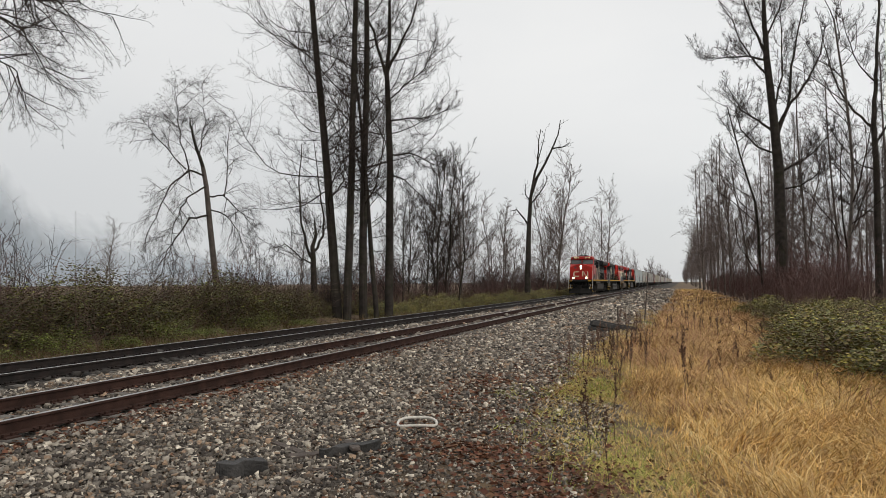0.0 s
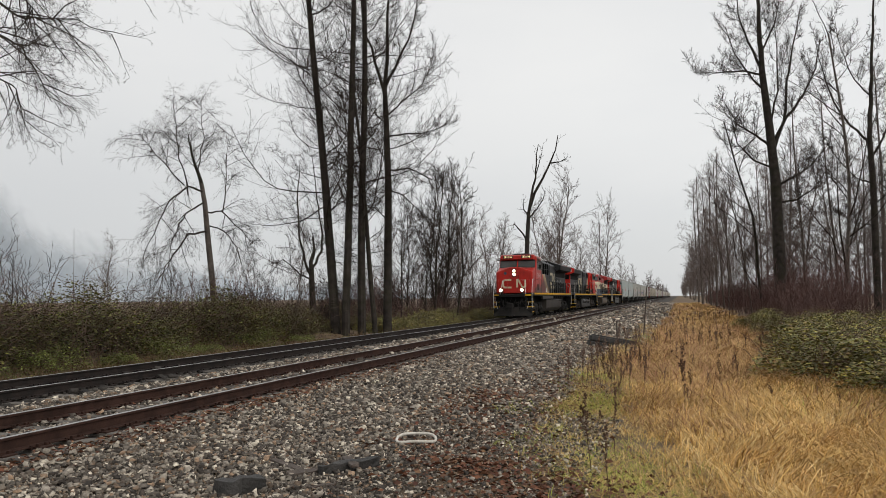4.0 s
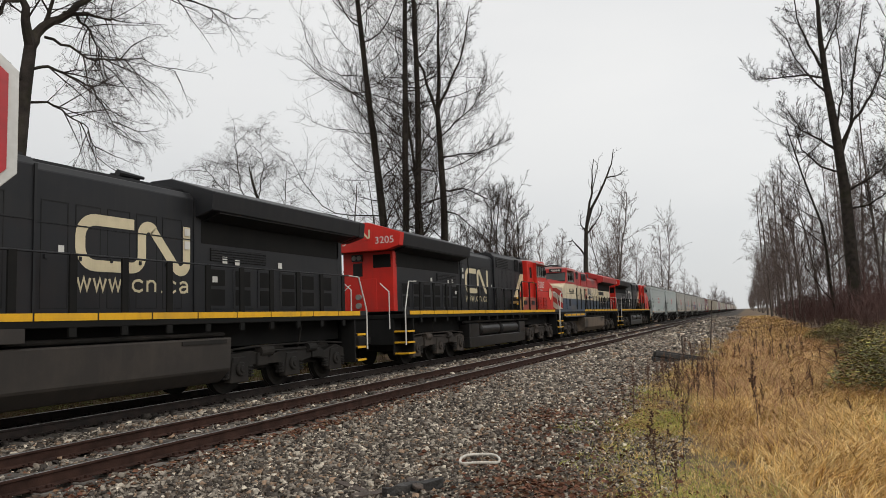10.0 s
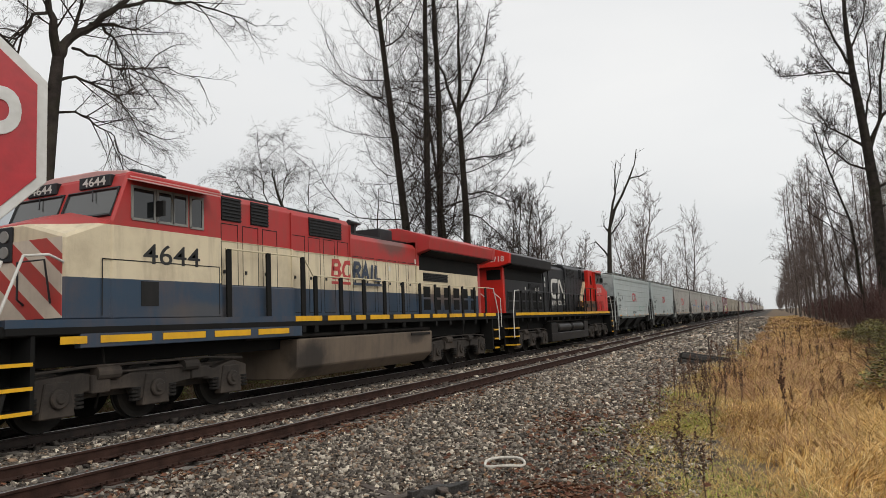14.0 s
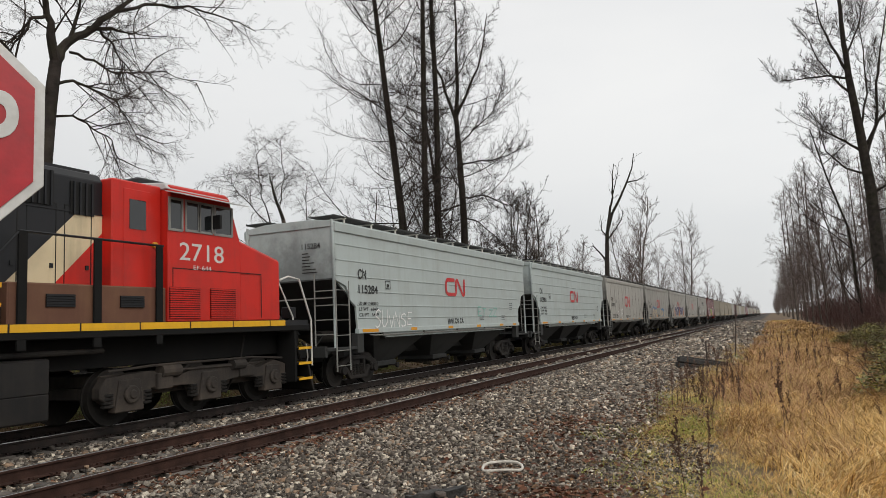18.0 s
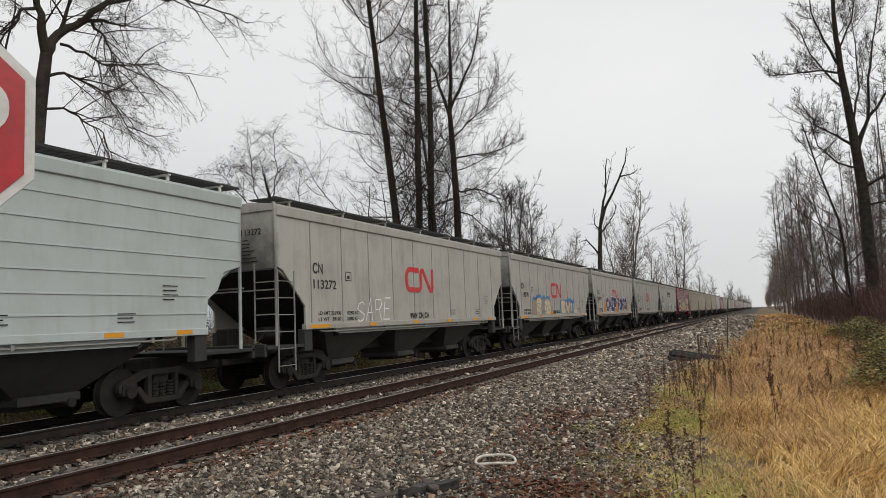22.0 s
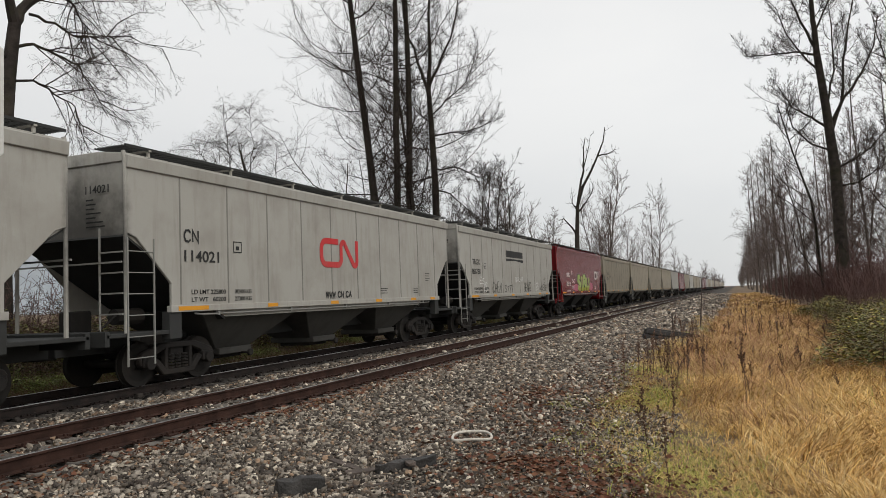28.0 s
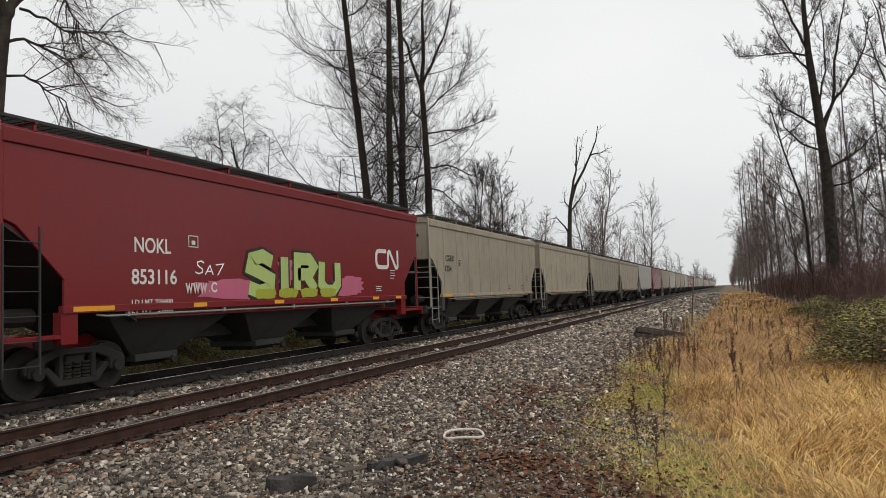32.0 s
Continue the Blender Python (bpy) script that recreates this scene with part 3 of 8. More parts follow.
def limb_tree(name, seed, at, trunk, r0, limbs, spec, label, bark=None, reach=3.0, per_limb=9, floor=0.006, twig=None, start=0.2, limb_bark=None):
    """A tree of its own habit: a bent trunk, main limbs (start radius, points from the fork on) and side branches grown from them."""
    rng = np.random.default_rng(seed)
    spec = dict(spec, floor=floor)
    t = thing(name, pose(*at), label, "tree")
    part("trunk", Form().tube(trunk, r0, 10, limbs[0][0] * 1.05), bark or M_BARK, t, smooth=True)
    crown = Form()
    for r, pts in limbs:
        fm = Form()
        # soften the limb's bends
        q = [np.array(p, float) for p in pts]
        fine = []
        for i in range(len(q) - 1):
            for u in (0, 0.34, 0.67):
                fine.append(q[i] * (1 - u) + q[i + 1] * u + rng.normal(0, 0.035, 3) * (1 if i or u else 0))
        fine.append(q[-1])
        fm.tube([tuple(p) for p in fine], r, 7, r * 0.22)
        part("limb", fm, limb_bark or bark or M_BARK, t, smooth=True)
        n = len(fine) - 1
        for i in range(per_limb):
            u = start + (1 - start) * (i + rng.uniform(0, 1)) / per_limb
            k = min(n - 1, int(u * n))
            w = u * n - k
            base = fine[k] * (1 - w) + fine[k + 1] * w
            along = fine[k + 1] - fine[k]
            along /= np.linalg.norm(along)
            side = np.cross(along, rng.normal(0, 1, 3))
            side /= np.linalg.norm(side) + 1e-9
            a = rng.uniform(0.6, 1.15)
            size = reach * rng.uniform(0.5, 1.15) * (1 - 0.4 * u)
            shoot(rng, crown, tuple(base), along * math.cos(a) + side * math.sin(a), size, max(floor, min(r * 0.5, size * 0.011)), 0, spec)
    part("crown", crown.mesh("crown"), twig or M_TWIG, t, "leafless branches and fine twigs")
    return t


def split_shoot(seed, spec, height, r, lean=(0, 0), floor=0.006):
    """Trunk and crown as two forms: the trunk is the first tube."""
    rng = np.random.default_rng(seed)
    spec = dict(spec, floor=floor)
    fm = Form()
    d = np.array([lean[0], lean[1], 1.0])
    shoot(rng, fm, (0, 0, -0.15), d / np.linalg.norm(d), height, r, 0, spec)
    n, k = spec["sides"][0], (spec["seg"][0] + 1) * spec["sides"][0]
    trunk, crown = Form(), Form()
    nf = spec["seg"][0] * n + 2
    trunk.v, trunk.f = fm.v[:k], fm.f[:nf]
    crown.v = fm.v[k:]
    crown.f = [tuple(i - k for i in f) for f in fm.f[nf:]]
    return trunk, crown


def bare_tree(name, seed, spec, height, r, at, label, bark=None, lean=(0, 0), turn=0, group="", floor=0.006, twig=None):
    t = thing(name, pose(at[0], at[1], at[2], 0, 0, turn), label, "tree", group)
    trunk, crown = split_shoot(seed, spec, height, r, lean, floor)
    part("trunk", trunk, bark or M_BARK, t, smooth=True)
    part("crown", crown.mesh("crown"), twig or M_TWIG, t, "leafless branches and fine twigs")
    return t


def trees():
    rng = random.Random(11)
    g = "tall poplars beside the far track"
    for i, (x, y, z, h, r, lean) in enumerate([(-9.82, 28.6, -0.3, 29, 0.28, (-0.085, 0.0)), (-9.1, 28.3, -0.3, 31, 0.24, (0.006, 0)), (-8.72, 29.6, -0.3, 30, 0.25, (0.022, 0.0)), (-8.2, 30.3, -0.3, 17, 0.16, (-0.085, 0.0))]):
        bare_tree("poplar_tree", 20 + i, dict(POPLAR, ratio=(0.27, 0.40, 0.42)) if i == 0 else POPLAR, h, r, (x, y, z), "tall leafless poplar with a dark mossy trunk", lean=lean, group=g, floor=0.0055)
    tagged(limb_tree("poplar_tree", 27, (-8.0, 31.6, -0.3), [(0, 0, -0.1), (0.05, 0, 4), (0.1, 0, 8.6), (0.0, 0, 12.1), (-0.1, 0, 14.4)], 0.27,
              [(0.14, [(-0.1, 0, 14.4), (0.05, 0.2, 17), (0.1, 0.2, 20), (0.0, 0.3, 24)]), (0.11, [(-0.1, 0, 14.2), (-0.8, 0.1, 16.4), (-1.5, 0.1, 18.6), (-1.8, 0.1, 21.5)]), (0.10, [(-0.05, 0, 14.6), (0.9, -0.2, 16.2), (1.8, -0.2, 17.8), (2.3, -0.2, 20.5)]),
               (0.06, [(0.0, 0, 11.5), (1.2, 0, 11.6), (2.6, 0, 11.6), (3.8, 0, 12.0)]), (0.06, [(0.05, 0, 9.6), (1.3, 0.1, 9.6), (2.6, 0.1, 9.0), (3.6, 0.1, 8.3)]), (0.06, [(0.05, 0, 9.9), (-0.8, 0.2, 11.2), (-1.6, 0.2, 12.4)]),
               (0.05, [(0.05, 0, 8.4), (1.0, 0, 8.0), (2.2, 0, 6.8), (3.0, 0, 5.6)]), (0.05, [(0.0, 0, 12.4), (-1.0, 0.2, 13.2), (-2.0, 0.2, 15)]), (0.05, [(0.0, 0, 12.8), (1.0, 0.1, 13.6), (2.3, 0.1, 14.6), (3.0, 0.1, 16.2)]), (0.04, [(0.05, 0, 6.5), (-0.9, 0.2, 7.3), (-1.8, 0.3, 7.4)])],
              POPLAR_TWIG, "tall leafless poplar forking high above the hedge", reach=2.6, per_limb=15, floor=0.0055), group=g)
    limb_tree("maple_tree", 41, (-11.7, 7.0, -0.3), [(0, 0.05, -0.1), (0.02, 0.0, 3), (0.0, 0.0, 6.5), (0.02, 0.2, 9.2), (0, 0.4, 10.8)], 0.29,
              [(0.17, [(0, 0.4, 10.8), (0.1, 0.2, 11.5), (0.1, 0.0, 12.2), (0.2, -0.3, 13.2), (0.1, -0.4, 16)]), (0.17, [(0, 0.4, 10.8), (-0.1, 0.9, 11.6), (0.1, 1.7, 12.4), (0.2, 2.4, 13.2), (0.2, 3.3, 14.0), (0.2, 4.9, 15.4)]), (0.08, [(0, 0.9, 11.6), (0.1, 1.0, 12.2), (0.2, 1.1, 13.1), (0.2, 1.2, 15.2)]),
               (0.09, [(0.1, 1.5, 12.3), (0.2, 2.3, 12.6), (0.2, 3.3, 12.7)]), (0.07, [(0.2, 2.4, 13.2), (0.3, 3.8, 14.0), (0.4, 5.8, 14.7), (0.4, 8.0, 15.1), (0.4, 9.8, 15.2)]), (0.055, [(0, 0.3, 10.0), (0.2, 0.8, 10.3), (0.4, 1.6, 10.2), (0.5, 2.3, 9.9), (0.5, 2.9, 9.3), (0.5, 3.5, 8.5)]),
               (0.045, [(0, 0.2, 9.0), (0.3, 0.8, 9.1), (0.5, 1.4, 8.8), (0.6, 2.0, 8.5), (0.6, 2.4, 7.6)]), (0.05, [(0, 0.9, 11.3), (0.2, 1.7, 11.2), (0.4, 2.2, 10.9), (0.5, 3.0, 11.2), (0.5, 4.4, 11.6), (0.5, 6.1, 11.7)]), (0.05, [(0.1, 2.0, 12.4), (-0.1, 2.7, 12.2), (-0.2, 3.2, 11.7), (-0.2, 3.4, 11.0)]),
               (0.06, [(0.1, 0.0, 12.2), (0.2, -0.6, 11.8), (0.3, -1.2, 10.8), (0.3, -1.5, 9.6)]), (0.08, [(0, 0.2, 9.6), (0.2, -1.4, 10.6), (0.2, -3.0, 11.8), (0.1, -4.4, 12.1)])],
              MAPLE, "large leafless maple with forked trunk and drooping branches", reach=3.1, per_limb=13, floor=0.004)
    limb_tree("birch_tree", 52, (-12.5, 21.4, -0.3), [(0, 0.1, -0.1), (0, -0.2, 2.0), (0, -0.7, 4.6), (0, -1.0, 6.4), (0.02, -1.3, 7.3)], 0.165,
              [(0.09, [(0.02, -1.3, 7.3), (0, -2.0, 8.5), (0.02, -2.25, 9.4)]), (0.05, [(0, -1.1, 6.9), (0.1, -2.4, 6.95), (0.2, -3.4, 6.4), (0.2, -4.1, 5.6), (0.2, -4.6, 4.6), (0.2, -5.2, 3.6)]), (0.05, [(0, -0.9, 5.1), (0.1, -2.3, 4.8), (0.2, -3.4, 3.9), (0.2, -4.0, 3.1), (0.3, -4.4, 2.1)]),
               (0.042, [(0, -1.1, 6.4), (0.2, -2.3, 5.9), (0.3, -3.2, 5.2), (0.3, -3.7, 4.2), (0.3, -3.9, 3.0)]), (0.042, [(0, -0.9, 6.0), (0.2, 0.1, 6.1), (0.3, 1.0, 5.6), (0.3, 2.2, 4.9), (0.3, 3.0, 4.7)]), (0.036, [(0, -0.8, 5.4), (0.3, 0.1, 5.2), (0.5, 0.9, 4.4), (0.5, 1.5, 3.4)]),
               (0.035, [(0, -2.2, 6.6), (0.1, -2.9, 8.2), (0.1, -3.2, 9.4), (0.1, -3.4, 10.8)]), (0.03, [(0.2, 0.1, 6.1), (0.2, 0.4, 8.0), (0.2, 0.5, 10.0)]), (0.03, [(0, -1.6, 7.7), (0.2, -1.4, 9.4), (0.2, -1.7, 11.1)]), (0.03, [(0.1, -2.6, 7.0), (-0.2, -4.2, 8.2), (-0.3, -5.0, 8.8)])],
              BIRCH, "leaning birch with a broken top and hanging twigs", M_BIRCH, reach=1.8, per_limb=17, floor=0.0034, limb_bark=M_BARK)
    limb_tree("alder_tree", 61, (-11.0, 28.2, -0.3), [(0, 0, -0.1), (0, -0.2, 2.2), (0.1, -0.5, 3.6)], 0.2,
              [(0.14, [(0.1, -0.5, 3.6), (0.1, -0.3, 4.6), (0.1, -0.35, 5.4)]), (0.09, [(0.05, -0.4, 3.2), (0.1, -1.3, 4.0), (0.1, -1.9, 5.2), (0.1, -2.1, 7.2), (0.1, -1.8, 9.4)]), (0.08, [(0.1, -0.5, 3.6), (0.2, 0.5, 4.6), (0.1, 0.7, 6.0), (0.1, 0.1, 7.6), (0, -0.3, 10)]), (0.05, [(0.05, -0.4, 3.0), (0.1, -1.8, 3.2), (0.1, -3.4, 3.9), (0.1, -4.6, 3.6)])],
              ALDER_TWIG, "small broken leafless alder above the brambles", reach=2.6, per_limb=10)
    # the dead tree with bare upright limbs
    limb_tree("dead_tree", 78, (-8.3, 73.5, -0.3), [(0, 0, -0.1), (0.1, 0, 4), (0.25, 0, 8), (0.5, 0, 11.6)], 0.36,
              [(0.19, [(0.5, 0, 11.6), (1.2, 0.2, 13.8), (2.2, 0.3, 15.6), (3.1, 0.4, 17.4), (3.7, 0.3, 18.7), (4.0, 0.3, 20.4)]), (0.17, [(0.5, 0, 11.6), (1.0, -0.2, 14.0), (1.45, -0.3, 15.6), (1.5, -0.2, 17.6), (1.8, -0.2, 19.4)]), (0.07, [(1.45, -0.3, 15.8), (2.0, -0.3, 17.6), (2.4, -0.2, 19.5)]),
               (0.09, [(3.1, 0.4, 17.2), (4.2, 0.4, 17.3), (5.0, 0.3, 17.8)]), (0.09, [(0.4, 0, 11.2), (-0.1, 0.1, 12.2), (-0.1, 0.1, 13.2)]), (0.12, [(0.3, 0, 8.4), (-0.5, 0, 9.6), (-1.2, 0, 10.3), (-1.7, 0, 10.2)]), (0.10, [(0.6, 0, 11.0), (1.5, 0, 12.0), (2.2, 0, 13.0), (2.4, 0, 14.0)])],
              SNAG, "dead tree with a few bare broken limbs", reach=1.7, per_limb=5, floor=0.022, twig=M_BARK, start=0.4)
    limb_tree("poplar_tree", 90, (16.25, 56.5, -0.3), [(0, 0, -0.1), (0.0, 0, 5), (-0.05, 0, 11), (-0.35, 0, 15.7), (-0.75, 0, 20.5)], 0.55,
              [(0.25, [(-0.75, 0, 20.5), (-0.85, 0, 23), (-0.8, 0.2, 26), (-1.0, 0.2, 30), (-1.1, 0, 33)]), (0.15, [(-0.1, 0, 13.8), (0.8, 0.3, 16.2), (1.2, 0.5, 19.6), (1.8, 0.6, 22.4), (2.5, 0.8, 26)]), (0.14, [(0.0, 0, 14.6), (1.0, -0.3, 16.4), (2.3, -0.4, 18.2), (3.2, -0.4, 20.2), (3.6, -0.4, 22.5)]),
               (0.12, [(0.0, 0, 10.8), (1.2, 0.2, 11.4), (2.6, 0.3, 12.3), (4.1, 0.3, 14.2)]), (0.12, [(-0.4, 0, 14.2), (-1.4, 0.2, 15.2), (-2.8, 0.3, 16.2), (-3.6, 0.3, 18)]), (0.10, [(-0.8, 0, 20.2), (-2.2, 0.1, 20.7), (-4.4, 0.2, 20.8), (-6.0, 0.2, 21.0)]), (0.12, [(-0.75, 0, 20.6), (-1.7, 0.2, 23.2), (-2.4, 0.2, 25.6), (-2.6, 0.2, 28.5)]),
               (0.10, [(-0.6, 0, 18.8), (-1.8, -0.3, 20.2), (-2.8, -0.4, 22), (-3.5, -0.3, 24.6)]), (0.10, [(-0.2, 0, 12.4), (-1.6, 0.2, 13.0), (-2.8, 0.4, 14.6), (-3.4, 0.4, 17.5)]), (0.09, [(-0.8, 0, 22), (0.4, 0.2, 24.4), (1.0, 0.2, 27.4)]), (0.09, [(0.0, 0, 9.4), (1.5, 0.1, 9.6), (3.0, 0.2, 10.6), (4.0, 0.2, 12.4)]), (0.09, [(-0.3, 0, 15.8), (0.3, -0.4, 18.6), (0.4, -0.5, 22), (0.2, -0.4, 26)])],
              POPLAR_TWIG, "massive leafless poplar over reddish scrub", reach=3.4, per_limb=16, floor=0.0095)
    limb_tree("poplar_tree", 93, (22.1, 52, -0.4), [(0, 0, -0.1), (0.05, 0, 5), (0.1, 0, 10), (0.0, 0, 13.6)], 0.27,
              [(0.18, [(0.0, 0, 13.6), (0.2, 0, 16), (0.4, 0.1, 19), (0.7, 0.1, 23), (0.8, 0, 27)]), (0.10, [(0.0, 0, 13.2), (-1.2, 0.2, 14.6), (-2.2, 0.2, 16.4), (-2.9, 0.2, 19), (-3.3, 0.2, 21.5)]), (0.09, [(0.05, 0, 12.0), (1.0, 0.1, 13.6), (1.8, 0.2, 16.5), (2.3, 0.2, 20)]),
               (0.07, [(0.1, 0, 10.0), (-1.0, 0.1, 10.6), (-2.2, 0.1, 12.2), (-3.0, 0.1, 14)]), (0.07, [(0.05, 0, 8.4), (1.2, 0.1, 9.4), (2.2, 0.1, 11.4)]), (0.06, [(0.25, 0, 16.6), (-0.8, 0.1, 18), (-1.6, 0.1, 20.4), (-1.9, 0.1, 23)]), (0.05, [(0.05, 0, 7.0), (-1.2, 0, 7.2), (-2.4, 0, 8.2)])],
              POPLAR_TWIG, "tall leafless poplar at the edge of the wood", reach=2.8, per_limb=12, floor=0.009)
    bare_tree("alder_tree", 94, ALDER, 21, 0.17, (19.65, 50, -0.4), "slender pale-barked alder at the edge of the wood", M_BIRCH, lean=(-0.02, 0), floor=0.008)
    bare_tree("alder_tree", 95, ALDER, 18, 0.15, (15.3, 60, -0.4), "leaning leafless alder beside a massive poplar", M_BARK, lean=(-0.1, 0), floor=0.009)
    slight = dict(POPLAR, kids=(44, 12, 7))
    kinds = [(ALDER, 12, 0.10, 0), (ALDER, 15, 0.115, 1), (slight, 22, 0.15, 2), (ALDER, 10, 0.09, 3), (slight, 27, 0.19, 4)]
    made = {}

    def plant(k, x, y, s, label, group, dark=False):
        spec, h, r, i = kinds[k]
        m = pose(x, y, float(lie(x, y)), 0, 0, rng.uniform(0, 360)) @ Matrix.Scale(s, 4)
        key = (k, dark)
        if key not in made:
            made[key] = bare_tree("leafless_tree", 200 + k + 7 * dark, spec, h, r, (0, 0, 0), label, M_BARK if dark else M_BARK_HAZED, group=group, floor=0.013, twig=M_TWIG if dark else M_TWIG_HAZED)
            made[key].matrix_basis = m
            return made[key]
        c = copy_thing(made[key], m)
        c.matrix_basis = m
        return tagged(c, label, "tree", group)

    g = "trees along the far track"
    left = [(-10.7, 48, 0, 1.02), (-9.5, 50.5, 0, 0.98), (-8.5, 95, 1, 1.3), (-7.4, 152, 1, 1.5), (-9.2, 99, 1, 1.1), (-12, 52, 0, 1.05), (-12.5, 57, 1, 0.8), (-13, 48, 3, 0.9), (-13, 82, 0, 0.95), (-14, 66, 3, 1.0), (-15, 75, 0, 0.8), (-10, 96, 1, 1.0), (-11, 104, 0, 0.95), (-10.5, 112, 1, 1.05), (-12, 120, 0, 1.0), (-9, 165, 2, 1.0), (-11, 140, 1, 1.0), (-12, 150, 0, 1.1), (-20, 60, 1, 0.7), (-17, 90, 1, 0.9)]
    for i in range(26):
        left.append((rng.uniform(-16, -9), 180 + i * 22 + rng.uniform(-6, 6), rng.choice((0, 1, 3)), rng.uniform(0.8, 1.15)))
    for i in range(22):
        left.append((rng.uniform(-16, -9.5), 760 + i * 24, rng.choice((0, 1)), rng.uniform(0.9, 1.3)))
    for i in range(17):
        left.append((rng.uniform(-17, -10.5), 36 + i * 5.4 + rng.uniform(-1.5, 1.5), rng.choice((0, 3, 3, 1)), rng.uniform(0.55, 0.9)))
    for x, y, k, s in left:
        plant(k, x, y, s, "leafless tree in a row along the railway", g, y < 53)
    # the far tree line across the fields, its haze put into the paler bark
    for i in range(34):
        plant(rng.choice((0, 1)), rng.uniform(-200, -60), 60 + i * 22 + rng.uniform(-8, 8), rng.uniform(0.8, 1.2), "distant leafless tree beyond the fields", "far tree line")
    g = "wood beside the grass lane"
    right = [(15, 67.5, 1, 0.95), (19, 62, 2, 0.9), (19, 78, 1, 1.1), (26, 62, 1, 1.1), (27, 70, 4, 0.9), (14.2, 118, 4, 0.95), (14.0, 95, 2, 0.9), (13.5, 205, 4, 1.25), (13.2, 160, 4, 1.05), (26, 48, 0, 1.1), (30, 52, 1, 1.2), (18, 57, 0, 1.0), (14, 84, 0, 1.2), (14, 134, 2, 1.1), (16, 74, 0, 0.9)]
    for i in range(52):
        y = 70 + i * 8 + rng.uniform(-4, 4)
        right.append((13.2 + rng.uniform(0, 2.5) + rng.choice((0, 0, 5, 10)), y, rng.choice((0, 1, 1, 0, 4)), rng.uniform(0.95, 1.25)))
    for i in range(26):
        right.append((12.6 + rng.uniform(0, 3), 480 + i * 26 + rng.uniform(-8, 8), rng.choice((0, 1, 1)), rng.uniform(0.9, 1.2)))
    for i in range(34):
        right.append((rng.uniform(20, 50), rng.uniform(55, 130), rng.choice((0, 1, 2)), rng.uniform(0.8, 1.15)))
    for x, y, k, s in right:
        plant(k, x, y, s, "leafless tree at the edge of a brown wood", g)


trees()


def leaf_patch(rng, n, place, size):
    """Small folded leaves at the places."""
    base = np.array([[(-0.5, 0, 0), (0, -0.32, 0.12), (0.6, 0, 0), (0, 0.32, 0.12)]])
    v, f = scatter(np.repeat(base, n, 0) , np.array([(0, 1, 2), (0, 2, 3)]), place, rng.uniform(0, 6.3, n), rng.uniform(-1.1, 1.1, n), size)
    return v, f


def bramble(seed, w, d, h, leaves, canes, material=None):
    """A mound of brambles: arching canes and many small leaves, uneven on top."""
    rng = np.random.default_rng(seed)
    n = leaves
    x, y = rng.uniform(-1, 1, n) * w, rng.uniform(-1, 1, n) * d
    top = h * (0.72 + 0.28 * np.sin(x * 2.1 + seed) * np.cos(y * 1.7 + 2 * seed)) * np.sqrt(np.clip(1 - (np.abs(x) / w) ** 3, 0, 1))
    z = top * np.maximum(rng.random(n) ** 0.45, 0.03) + rng.normal(0, 0.05, n)
    z = np.maximum(z, 0.02)
    v, f = leaf_patch(rng, n, np.stack([x, y, z], -1), rng.uniform(0.042, 0.095, n))
    fm = Form()
    for i in range(canes):
        a, r = rng.uniform(0, 6.3), rng.uniform(0.3, 1)
        px, py = rng.uniform(-1, 1) * w * 0.9, rng.uniform(-1, 1) * d * 0.95
        e = np.array([px, py, 0.0])
        go = np.array([math.cos(a) * 0.4, math.sin(a) * 0.4, 1.0])
        pts = []
        ln = h * rng.uniform(0.7, 1.7)
        for j in range(6):
            pts.append(tuple(e))
            e = e + go * ln / 5
            go = go + np.array([math.cos(a) * 0.25, math.sin(a) * 0.25, -0.28]) * rng.uniform(0.2, 1.2)
        fm.tube(pts, 0.008, 3, 0.004, caps=False)
    return raw("leaves", v, f, material or M_BRAMBLE), fm


